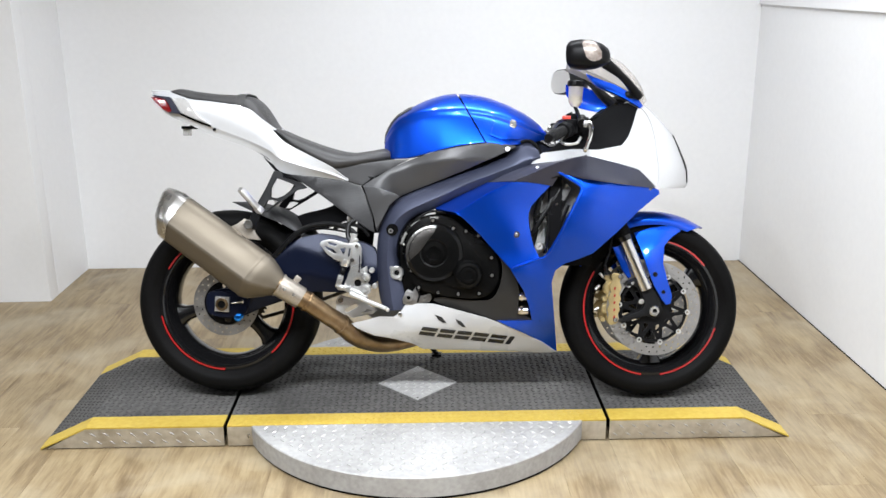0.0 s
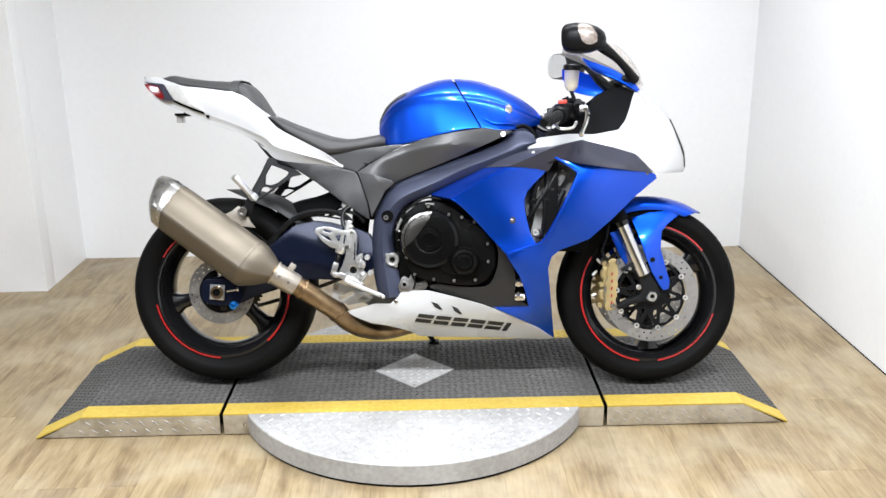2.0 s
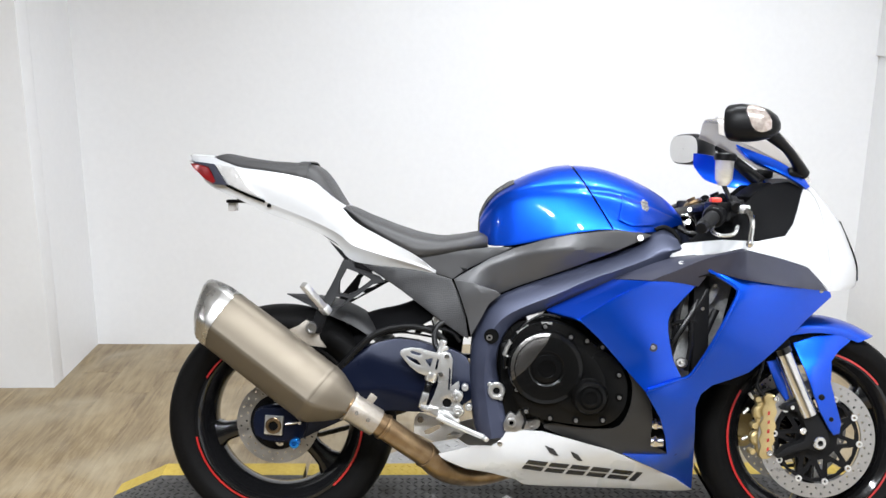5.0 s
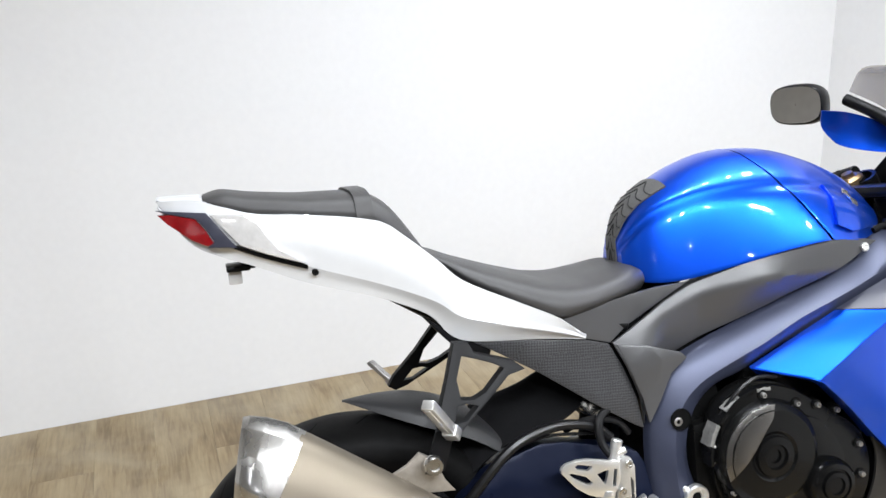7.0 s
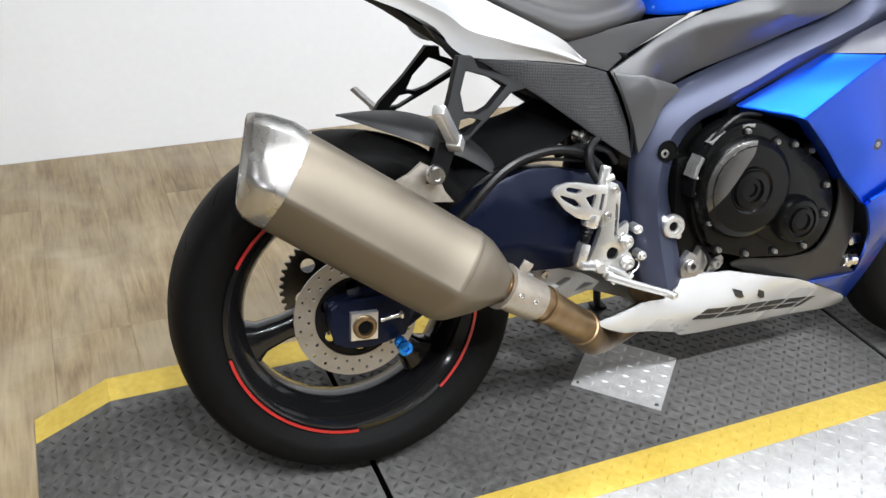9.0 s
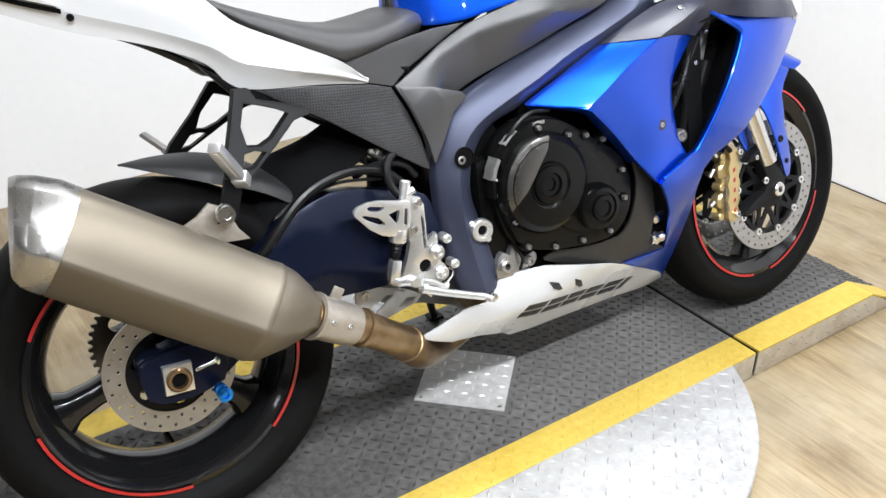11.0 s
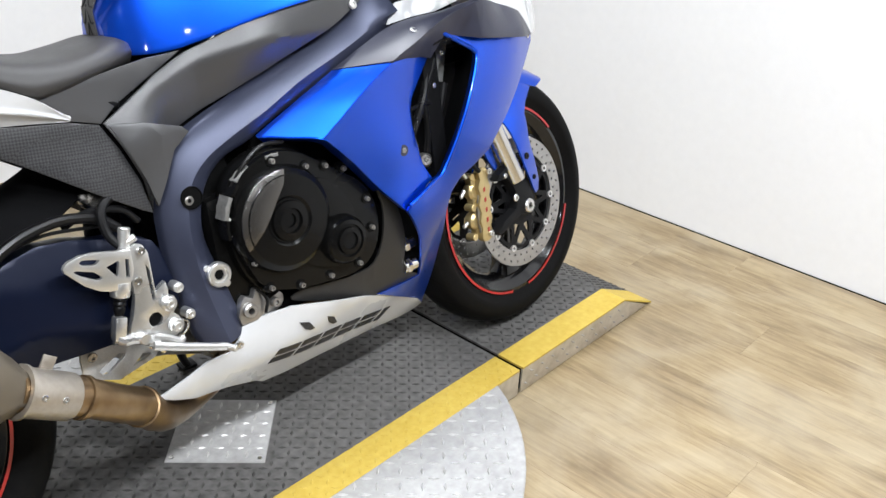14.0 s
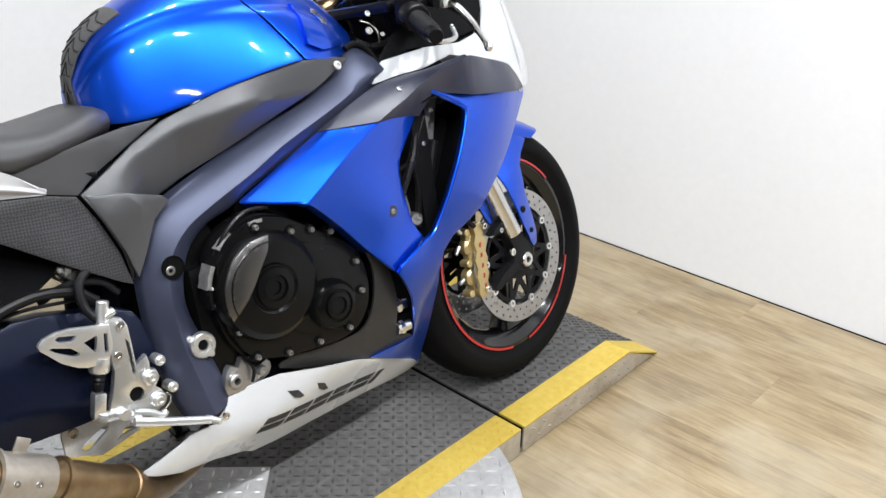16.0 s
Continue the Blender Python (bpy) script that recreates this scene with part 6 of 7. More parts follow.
# six slanted black marks of the maker's lettering, as plain bars
x0 = 0.655
for i, wd in enumerate((0.050, 0.047, 0.046, 0.047, 0.050, 0.016)):
    zc = 0.2310 - 0.131 * (x0 - 0.655)
    h, sl = 0.0150, 0.008
    pts = [(x0 - sl, zc - h), (x0 + wd - sl, zc - h - wd * 0.131), (x0 + wd + sl, zc + h - wd * 0.131), (x0 + sl, zc + h)]
    mid = (pts[0][0] + pts[2][0]) / 2
    bars = [pts] if i == 5 else [[(a[0] + (b[0] - a[0]) * f0, a[1] + (b[1] - a[1]) * f0) for a, b, f0 in ((pts[0], pts[3], u0), (pts[1], pts[2], u0), (pts[1], pts[2], u1), (pts[0], pts[3], u1))] for u0, u1 in ((0.0, 0.43), (0.57, 1.0))]
    for q in bars:
        part("lettering_bar", panel(q, lambda x, z: f_bel(x, z) - 0.001, 0.002, 0.02, 0.0002), MARK, belly)
    x0 += wd + 0.008

# exhaust
AX = Vector((0.818, -0.125, -0.570)).normalized()
UPV = Vector((0.572, 0, 0.820)).normalized()
OUTV = AX.cross(UPV)
OUTV = OUTV if OUTV.y < 0 else -OUTV
MUF0 = Vector((-0.120, -0.180, 0.594))
RINGP = [(0.080, 0.012), (0.066, 0.046), (0.030, 0.066), (-0.004, 0.0735), (-0.014, 0.0745), (-0.024, 0.0700), (-0.052, 0.046), (-0.074, 0.022), (-0.080, 0.0), (-0.070, -0.036), (-0.03, -0.058), (0.03, -0.056), (0.068, -0.036)]


def muffler_ring(s, k, kv=None, tilt=0.0, off=(0, 0)):
    kv = k if kv is None else kv
    o = MUF0 + AX * s + UPV * off[0] + OUTV * off[1]
    return [o + UPV * (p[0] * k) + OUTV * (p[1] * kv) + AX * (tilt * p[0]) for p in spline(RINGP, 44, True)]


muf = part("silencer", grid([muffler_ring(s, k, kv) for s, k, kv in ((0.0, 0.985, 0.985), (0.004, 1, 1), (0.05, 1.01, 1.0), (0.15, 1.02, 1.01), (0.25, 1.02, 1.01), (0.305, 1.01, 0.99), (0.308, 1.025, 1.005), (0.316, 1.025, 1.005), (0.319, 1.005, 0.985))], closed=True, caps=True), TITAN, bike, "brushed titanium silencer", 40)
part("silencer_cone", grid([muffler_ring(s, k, kv, 0, (u, o)) for s, k, kv, u, o in ((0.319, 1.005, 0.985, 0, 0), (0.330, 0.98, 0.96, 0.001, 0), (0.340, 0.93, 0.91, 0.003, 0), (0.372, 0.68, 0.72, 0.010, -0.004), (0.396, 0.44, 0.47, 0.016, -0.008), (0.41, 0.40, 0.44, 0.017, -0.010))], closed=True, caps=True), TITAN, muf, "tapered titanium cone", 40)
CAPP = RINGP


def cap_ring(s, k, kv, tilt, u=0.0, v=0.0):
    return [MUF0 + AX * (s + tilt * p[0]) + UPV * (p[0] * k + u) + OUTV * (p[1] * kv + v) for p in CAPP]


cap = grid([cap_ring(*q) for q in ((0.012, 1.03, 1.03, -0.06), (-0.010, 1.03, 1.03, -0.15), (-0.034, 0.975, 0.94, -0.24, -0.003, -0.002), (-0.051, 0.88, 0.78, -0.31, -0.005, -0.004), (-0.058, 0.79, 0.63, -0.33, -0.006, -0.006), (-0.050, 0.73, 0.53, -0.31, -0.006, -0.006), (-0.005, 0.62, 0.40, -0.2, -0.006))], closed=True)
bmesh.ops.triangulate(cap, faces=[f for f in cap.faces if f.calc_area() > 4e-4])
part("silencer_end_cap", soften(cap, 0.0008, 1, 12), CAPMETAL, muf, "polished rounded aluminium end cap", 28)
# the outlet's inner shade is a black surface closing the end cap
part("outlet_shadow", grid([cap_ring(-0.024, 0.70, 0.48, -0.34, -0.006), cap_ring(-0.023, 0.02, 0.02, -0.3, -0.006)], closed=True), GAP, muf, "black plug painting the shade inside the outlet")
part("cap_rivet", bolt(MUF0 + AX * -0.006 + OUTV * 0.0712 + UPV * -0.014, tuple(OUTV), 0.006, 0.002), STEEL, muf)
c0, c1 = Vector((0.214, -0.227, 0.386)), Vector((0.282, -0.213, 0.342))
sh = part("pipe_collar", lathe([(0.031, 0), (0.0395, 0), (0.0395, 0.005), (0.036, 0.006), (0.0355, (c1 - c0).length - 0.002), (0.0345, (c1 - c0).length), (0.030, (c1 - c0).length)], c0, c1 - c0, 32), COLLAR, muf, "pale titanium pipe collar")
part("collar_tab", box(-0.010, 0.010, -0.002, 0.002, 0.0, 0.022, 0.0015, Matrix.Translation((0.262, -0.205, 0.392)) @ Matrix.Rotation(radians(35), 4, "Y")), COLLAR, sh, "small pale clamp tab")
for f in (0.35, 0.75):
    part("collar_bolt", bolt(c0.lerp(c1, f) + Vector((0, -0.035, 0.004)), (0.1, -1, 0.1), 0.005, 0.003), STEEL, sh)
pipe_pts = [(0.210, -0.227, 0.388), (0.296, -0.210, 0.334), (0.355, -0.186, 0.288), (0.401, -0.155, 0.250), (0.432, -0.125, 0.214), (0.472, -0.085, 0.184), (0.54, -0.032, 0.166), (0.64, 0.0, 0.185)]
ex = part("exhaust_pipe", tube(pipe_pts, (0.030, 0.030, 0.030, 0.031, 0.031, 0.029, 0.027, 0.027), 56, 20), PIPE, bike, "heat-stained brown exhaust pipe")
for p, d in (((0.300, -0.2085, 0.331), (0.80, 0.24, -0.56)), ((0.401, -0.155, 0.250), (0.62, 0.56, -0.54))):
    part("pipe_clamp", lathe([(0.0305, -0.005), (0.0335, -0.004), (0.034, 0.003), (0.0305, 0.005)], p, d, 28), PIPE, ex, "raised pipe ring")
part("header_box", box(0.62, 0.86, -0.075, 0.075, 0.190, 0.30, 0.03), PIPE, ex, "brown exhaust collector under the engine")
part("silencer_bracket", plate([(0.078, 0.578), (0.098, 0.594), (0.122, 0.580), (0.135, 0.545), (0.15, 0.525), (0.10, 0.53), (0.06, 0.56), (0.052, 0.566)], -0.193, 0.008, 0.001), COLLAR, muf, "titanium silencer tab")

# passenger footrests
for side in (0, 1):
    hanger = plate([(0.182, 0.744), (0.206, 0.742), (0.214, 0.724), (0.240, 0.716), (0.252, 0.712), (0.276, 0.704), (0.292, 0.690), (0.262, 0.684), (0.225, 0.656), (0.172, 0.618), (0.152, 0.610), (0.134, 0.620), (0.136, 0.640), (0.160, 0.690)], -0.140, 0.018, 0.003,
                   [[(0.192, 0.722), (0.214, 0.715), (0.240, 0.705), (0.256, 0.696), (0.219, 0.666), (0.198, 0.658), (0.178, 0.661), (0.177, 0.690)], [(0.170, 0.651), (0.186, 0.653), (0.203, 0.648), (0.180, 0.630), (0.160, 0.628)]])
    for v in hanger.verts:
        v.co.y -= 0.45 * max(0, 0.735 - v.co.z)
        if side:
            v.co.x += 0.034 - 0.38 * max(0, 0.735 - v.co.z)
            v.co.z -= 0.018
    hb = part("footrest_hanger", mirrored(hanger) if side else hanger, SATIN, bike, "black forged passenger footrest hanger")
    sgn = 1 if side else -1
    d = Vector((0.104, sgn * 0.262, 0.690)) - Vector((0.150, sgn * 0.205, 0.622))
    o = Vector((0.136 if side else 0.150, sgn * 0.205, 0.604 if side else 0.622))
    turn = d.to_track_quat("Z", "Y").to_matrix().to_4x4()
    peg = box(-0.010, 0.010, -0.008, 0.008, 0.0, d.length, 0.003, Matrix.Translation(o) @ turn)
    peg = box(-0.012, 0.012, -0.010, 0.010, -0.010, 0.012, 0.003, Matrix.Translation(o) @ turn, peg)
    peg = box(-0.004, 0.004, -0.0095, 0.0095, d.length * 0.22, d.length * 0.95, 0.001, Matrix.Translation(o) @ turn, peg)
    if side:
        bmesh.ops.scale(peg, vec=(0.7, 0.7, 0.5), space=Matrix.Translation(-o), verts=peg.verts)
    part("footrest_peg", peg, DISC if side else ALU, hb, "folded bright passenger peg")
    if not side:
        part("hanger_strap", plate([(0.128, 0.625), (0.158, 0.622), (0.135, 0.560), (0.104, 0.560)], -0.196, 0.008, 0.002), BLACK, hb, "black silencer strap")
        part("strap_bolt", lathe([(0, 0), (0.016, 0), (0.016, 0.006), (0.013, 0.011), (0.008, 0.011), (0.007, 0.007), (0, 0.007)], (0.116, -0.203, 0.576), (0, -1, 0), 20), STEEL, hb, "large bright strap bolt")

# rider footrest, pedal and heel guard
guard = plate([(0.334, 0.513), (0.337, 0.518), (0.343, 0.522), (0.362, 0.5255), (0.383, 0.524), (0.439, 0.510), (0.438, 0.481), (0.432, 0.464), (0.424, 0.456), (0.410, 0.4545), (0.393, 0.457), (0.379, 0.463), (0.359, 0.478), (0.342, 0.499), (0.335, 0.507)], -0.168, 0.007, 0.0015,
              [[(0.359, 0.5155), (0.364, 0.518), (0.389, 0.511), (0.387, 0.508), (0.381, 0.505), (0.363, 0.510)], [(0.348, 0.504), (0.352, 0.505), (0.377, 0.495), (0.387, 0.484), (0.386, 0.481), (0.378, 0.482), (0.357, 0.495)], [(0.397, 0.496), (0.416, 0.500), (0.417, 0.497), (0.411, 0.478), (0.409, 0.477)], [(0.428, 0.499), (0.433, 0.4975), (0.428, 0.470), (0.423, 0.471)]])
rs = part("rearset", guard, ALU, bike, "bright aluminium heel guard and footrest plate")
part("rearset_bracket", plate([(0.438, 0.512), (0.449, 0.517), (0.461, 0.511), (0.467, 0.497), (0.466, 0.460), (0.4645, 0.428), (0.474, 0.436), (0.484, 0.441), (0.486, 0.428), (0.484, 0.418), (0.493, 0.413), (0.495, 0.404), (0.492, 0.394), (0.486, 0.386), (0.494, 0.378), (0.497, 0.366), (0.494, 0.355), (0.483, 0.347), (0.466, 0.353), (0.448, 0.361), (0.430, 0.360), (0.413, 0.368), (0.410, 0.382), (0.421, 0.405), (0.430, 0.432), (0.432, 0.462)], -0.164, 0.012, 0.002, [circle(0.4545, 0.386, 0.0115, 14), [(0.4585, 0.478), (0.4625, 0.470), (0.4610, 0.420), (0.4570, 0.417)]]), ALU, rs, "machined rearset bracket")
part("footrest_hollow", lathe([(0, 0), (0.0125, 0), (0.0125, 0.002), (0, 0.002)], (0.4545, -0.156, 0.386), (0, -1, 0), 16), GAP, rs, "dark hollow of the footrest boss")
for x, z in ((0.453, 0.505), (0.4385, 0.460)):
    part("rearset_bolt", bolt((x, -0.1705, z), (0, -1, 0), 0.0065, 0.004), STEEL, rs, "small guard bolt")
for x, z in ((0.479, 0.406), (0.4825, 0.366)):
    part("mount_bolt", bolt((x, -0.174, z), (0, -1, 0), 0.0075, 0.006, lathe([(0, 0), (0.013, 0), (0.0125, 0.007), (0.010, 0.009), (0, 0.009)], (x, -0.166, z), (0, -1, 0), 22)), ALU, rs, "large flanged mounting bolt")
for x, z in ((0.4995, 0.427), (0.5095, 0.377)):
    part("stub_bolt", bolt((x, -0.174, z), (0, -1, 0), 0.0065, 0.004, rod((x, -0.150, z), (x, -0.174, z), 0.0088)), ALU, rs, "protruding bolt head")
part("cylinder_body", lathe([(0, 0), (0.0150, 0), (0.0155, 0.004), (0.0155, 0.020), (0.0140, 0.023), (0, 0.023)], (0.417, -0.156, 0.462), (-0.30, 0, -1), 22), ALU, rs, "bright brake cylinder end")
part("cylinder_boot", lathe([(0, 0), (0.0100, 0), (0.0115, 0.004), (0.0090, 0.008), (0.0105, 0.012), (0.0080, 0.016), (0.0095, 0.020), (0.0070, 0.030), (0, 0.030)], (0.4105, -0.156, 0.441), (-0.30, 0, -1), 18), BLACK, rs, "black rubber cylinder boot")
part("push_rod_clevis", box(-0.0095, 0.0095, -0.010, 0.010, -0.020, 0.020, 0.004, Matrix.Translation((0.396, -0.158, 0.392)) @ Matrix.Rotation(radians(16), 4, "Y")), ALU, rs, "bright brake clevis")
part("clevis_arm", merge(tube([(0.388, -0.158, 0.380), (0.398, -0.162, 0.372), (0.412, -0.165, 0.370), (0.430, -0.170, 0.362), (0.446, -0.178, 0.352)], (0.010, 0.010, 0.009, 0.008, 0.007), 24), lathe([(0, 0), (0.010, 0), (0.010, 0.016), (0.008, 0.018), (0, 0.018)], (0.426, -0.160, 0.366), (0, -1, 0), 18)), ALU, rs, "bright pedal crank")
part("pedal_link", tube([(0.438, -0.176, 0.365), (0.460, -0.178, 0.355), (0.478, -0.178, 0.343), (0.487, -0.176, 0.346)], (0.006, 0.0065, 0.0065, 0.006), 18), ALU, rs, "bright upper pedal link")
part("return_spring", tube([(0.430, -0.176, 0.352), (0.440, -0.185, 0.346), (0.448, -0.185, 0.338)], 0.0035, 12), STEEL, rs, "small steel return spring")
part("spring_hook", tube([(0.484, -0.182, 0.352), (0.494, -0.184, 0.360), (0.498, -0.182, 0.370), (0.492, -0.180, 0.376)], 0.0016, 18), STEEL, rs, "thin steel spring hook")
part("brake_pedal", merge(tube([(0.432, -0.186, 0.3545), (0.470, -0.192, 0.339), (0.516, -0.196, 0.321), (0.548, -0.199, 0.309)], (0.0072, 0.0072, 0.0068, 0.0068), 24), rod((0.542, -0.190, 0.311), (0.556, -0.214, 0.306), 0.0062)), ALU, rs, "bright brake pedal lever")
part("union_bolt", merge(rod((0.434, -0.152, 0.508), (0.444, -0.152, 0.543), 0.0095), rod((0.440, -0.156, 0.520), (0.455, -0.160, 0.526), 0.006)), ALU, rs, "hose union on the brake cylinder")
part("brake_hose", tube([(0.434, -0.15, 0.512), (0.420, -0.14, 0.540), (0.425, -0.13, 0.575), (0.455, -0.12, 0.59), (0.485, -0.11, 0.58)], 0.0075, 28), HOSE, rs, "black brake hose")
part("footrest_plate", plate([(0.365, 0.312), (0.368, 0.323), (0.379, 0.331), (0.413, 0.321), (0.460, 0.306), (0.503, 0.281), (0.488, 0.268), (0.420, 0.254), (0.364, 0.277)], -0.036, 0.007, 0.0015, [[(0.391, 0.281), (0.394, 0.285), (0.430, 0.3005), (0.440, 0.296), (0.437, 0.291), (0.403, 0.272), (0.394, 0.273)], [(0.449, 0.269), (0.469, 0.284), (0.488, 0.278)]]), ALU_MATT, rs, "grey slotted inner plate")
part("plate_bolt", bolt((0.382, -0.042, 0.315), (0, -1, 0), 0.0085, 0.005), STEEL, rs)

# front end
fork = part("fork", rod((1.20, 0, 0.67), (1.12, 0, 0.90), 0.024), BLACK, bike, "black inverted front fork")
FD = Vector((-0.4067, 0, 0.9135))
CAL_SHIFT = Matrix.Translation((-0.018, 0.032, -0.004))
for s in (-1, 1):
    y = s * 0.100
    foot = Vector((FX, y, FZ))
    part("fork_slider", rod(foot + FD * 0.07, foot + FD * 0.30, 0.0215, seg=24), STEEL, fork, "polished chrome fork slider")
    part("fork_tube", rod(foot + FD * 0.262, foot + FD * 0.68, 0.0275, seg=24), MATT, fork, "black upper fork tube")
    part("dust_seal", rod(foot + FD * 0.245, foot + FD * 0.268, 0.0255, seg=24), GLOSS, fork, "black dust seal")
    clamp = plate([(1.336, 0.398), (1.378, 0.412), (1.396, 0.376), (1.424, 0.330), (1.434, 0.298), (1.426, 0.276), (1.405, 0.268), (1.378, 0.276), (1.335, 0.264), (1.300, 0.250), (1.290, 0.260), (1.318, 0.280), (1.362, 0.296), (1.374, 0.318), (1.362, 0.348), (1.345, 0.372), (1.308, 0.376), (1.316, 0.390)], -0.106, 0.030, 0.006)
    part("fork_bottom", mirrored(clamp) if s > 0 else clamp, SATIN, fork, "dark grey cast fork bottom with caliper arms")
    part("axle_cap", lathe([(0.006, 0), (0.017, 0), (0.017, 0.007), (0.0145, 0.010), (0.0075, 0.010), (0.006, 0.002)], (FX - 0.004, s * 0.105, FZ - 0.006), (0, s, 0), 20), STEEL, fork, "bright hollow axle end")
    for bx, bz, br in ((1.3607, 0.3235, 0.009), (1.332, 0.384, 0.006)):
        part("pinch_bolt", bolt((bx, s * 0.106, bz), (0, s, 0), br, 0.005), STEEL, fork, "steel pinch bolt")
    cal = plate([(1.284, 0.410), (1.296, 0.420), (1.312, 0.416), (1.320, 0.405), (1.313, 0.392), (1.319, 0.372), (1.312, 0.352), (1.317, 0.334), (1.310, 0.316), (1.314, 0.298), (1.306, 0.282), (1.310, 0.266), (1.300, 0.252), (1.280, 0.250), (1.272, 0.262), (1.277, 0.282), (1.272, 0.300), (1.279, 0.318), (1.274, 0.338), (1.283, 0.356), (1.279, 0.376), (1.287, 0.394)], -0.120, 0.016, 0.0045, smooth=2)
    cal = box(1.270, 1.306, -0.106, -0.086, 0.262, 0.402, 0.006, None, cal)
    for zc in (0.368, 0.300):
        cal = lathe([(0, 0), (0.015, 0), (0.0205, 0.005), (0.0215, 0.010), (0.0215, 0.020), (0.018, 0.025), (0, 0.025)], (1.276 + (zc - 0.298) * 0.10, -0.108, zc), (0, 1, 0), 24, cal)
    for zc in (0.334, 0.404, 0.266):
        cal = rod((1.262 + (zc - 0.30) * 0.1, -0.112, zc), (1.262 + (zc - 0.30) * 0.1, -0.086, zc), 0.0085, seg=14, bm=cal)
    cal.transform(CAL_SHIFT)
    cob = part("brake_caliper", mirrored(cal) if s > 0 else cal, GOLD, fork, "gold radial brake caliper")
    for k in range(5):
        zc = 0.375 - k * 0.0235
        mk = plate([(1.2865 + zc * 0.02, zc - 0.002), (1.2920 + zc * 0.02, zc), (1.2912 + zc * 0.02, zc - 0.009), (1.2858 + zc * 0.02, zc - 0.011)], -0.1215, 0.001, 0)
        mk.transform(CAL_SHIFT)
        part("caliper_mark", mirrored(mk) if s > 0 else mk, RED, cob, "red maker's mark bar" if k == 0 else "")
    for bx, bz in ((1.314, 0.404), (1.298, 0.262)):
        part("caliper_bolt", bolt((bx - 0.018, s * 0.088, bz), (0, s, 0), 0.008, 0.008), STEEL, cob)
    for p0, p1 in (((1.250, s * 0.10, 0.375), (1.235, s * 0.10, 0.36)), ((1.262, s * 0.10, 0.40), (1.25, s * 0.10, 0.415)), ((1.248, s * 0.10, 0.300), (1.232, s * 0.10, 0.292))):
        part("caliper_pin", rod(Vector(p0) + Vector((-0.018, -s * 0.030, 0)), Vector(p1) + Vector((-0.018, -s * 0.030, 0)), 0.0045), ALU, cob, "bright caliper pin")
    part("front_hose", tube([(1.262, s * 0.095, 0.412), (1.245, s * 0.09, 0.44), (1.262, s * 0.085, 0.50), (1.27, s * 0.08, 0.60), (1.22, s * 0.07, 0.74)], 0.0055, 30), HOSE, fork, "black front brake hose")
part("lower_clamp", box(1.14, 1.24, -0.14, 0.14, 0.665, 0.70, 0.012), BLACK, fork)
part("top_clamp", box(1.08, 1.17, -0.135, 0.135, 0.885, 0.91, 0.012), BLACK, fork, "black top clamp")
for s in (-1, 1):
    part("fork_cap", lathe([(0, 0), (0.027, 0), (0.027, 0.02), (0.02, 0.026), (0.012, 0.026), (0.012, 0.034), (0, 0.034)], (1.135, s * 0.10, 0.905), FD, 20), PIPE if s > 0 else BLACK, fork, "dull bronze fork cap" if s > 0 else "black fork cap")


def fender_curve(y, r, a0=58, a1=152, lift=0.0):
    return [(FX + r * math.cos(radians(a)), y, FZ + r * math.sin(radians(a)) + lift) for a in np.linspace(a0, a1, 9)]


fender = part("front_fender", sheet([fender_curve(-0.074, 0.276, 66, 150), fender_curve(-0.071, 0.298, 62, 151), fender_curve(-0.040, 0.316, 58, 152), fender_curve(0, 0.322, 55, 152), fender_curve(0.040, 0.316, 58, 152), fender_curve(0.071, 0.298, 62, 151), fender_curve(0.074, 0.276, 66, 150)], 32, 3, 0.003, (0, 0, 1)), BLUE, bike, "metallic blue front mudguard")
fen_f = plane_fit([(1.36, 0.54, -0.080), (1.48, 0.56, -0.076), (1.385, 0.44, -0.120), (1.435, 0.44, -0.108), (1.455, 0.32, -0.100), (1.42, 0.36, -0.114), (1.40, 0.50, -0.106)])
for s in (0, 1):
    b = panel([(1.345, 0.548), (1.40, 0.566), (1.47, 0.572), (1.50, 0.556), (1.462, 0.530), (1.438, 0.505), (1.432, 0.450), (1.447, 0.395), (1.465, 0.342), (1.461, 0.316), (1.444, 0.312), (1.428, 0.330), (1.400, 0.375), (1.378, 0.430), (1.362, 0.490), (1.352, 0.520)], fen_f, 0.005, 0.02, 0.002)
    part("fender_arm", mirrored(b) if s else b, BLUE, fender, "blue mudguard side shroud")
    b = panel([(1.27, 0.50), (1.295, 0.505), (1.318, 0.45), (1.332, 0.405), (1.322, 0.398), (1.30, 0.43)], lambda x, z: -0.090, 0.005, 0.05, 0.001)
    part("fender_rear_arm", mirrored(b) if s else b, BLUE, fender, "blue rear mudguard arm")
for bx, bz, br in ((1.403, 0.413, 0.008), (1.4327, 0.355, 0.006)):
    part("fender_screw", bolt((bx, fen_f(bx, bz) - 0.0005, bz), (0, -1, 0), br, 0.003), BLACK, fender, "mudguard screw")

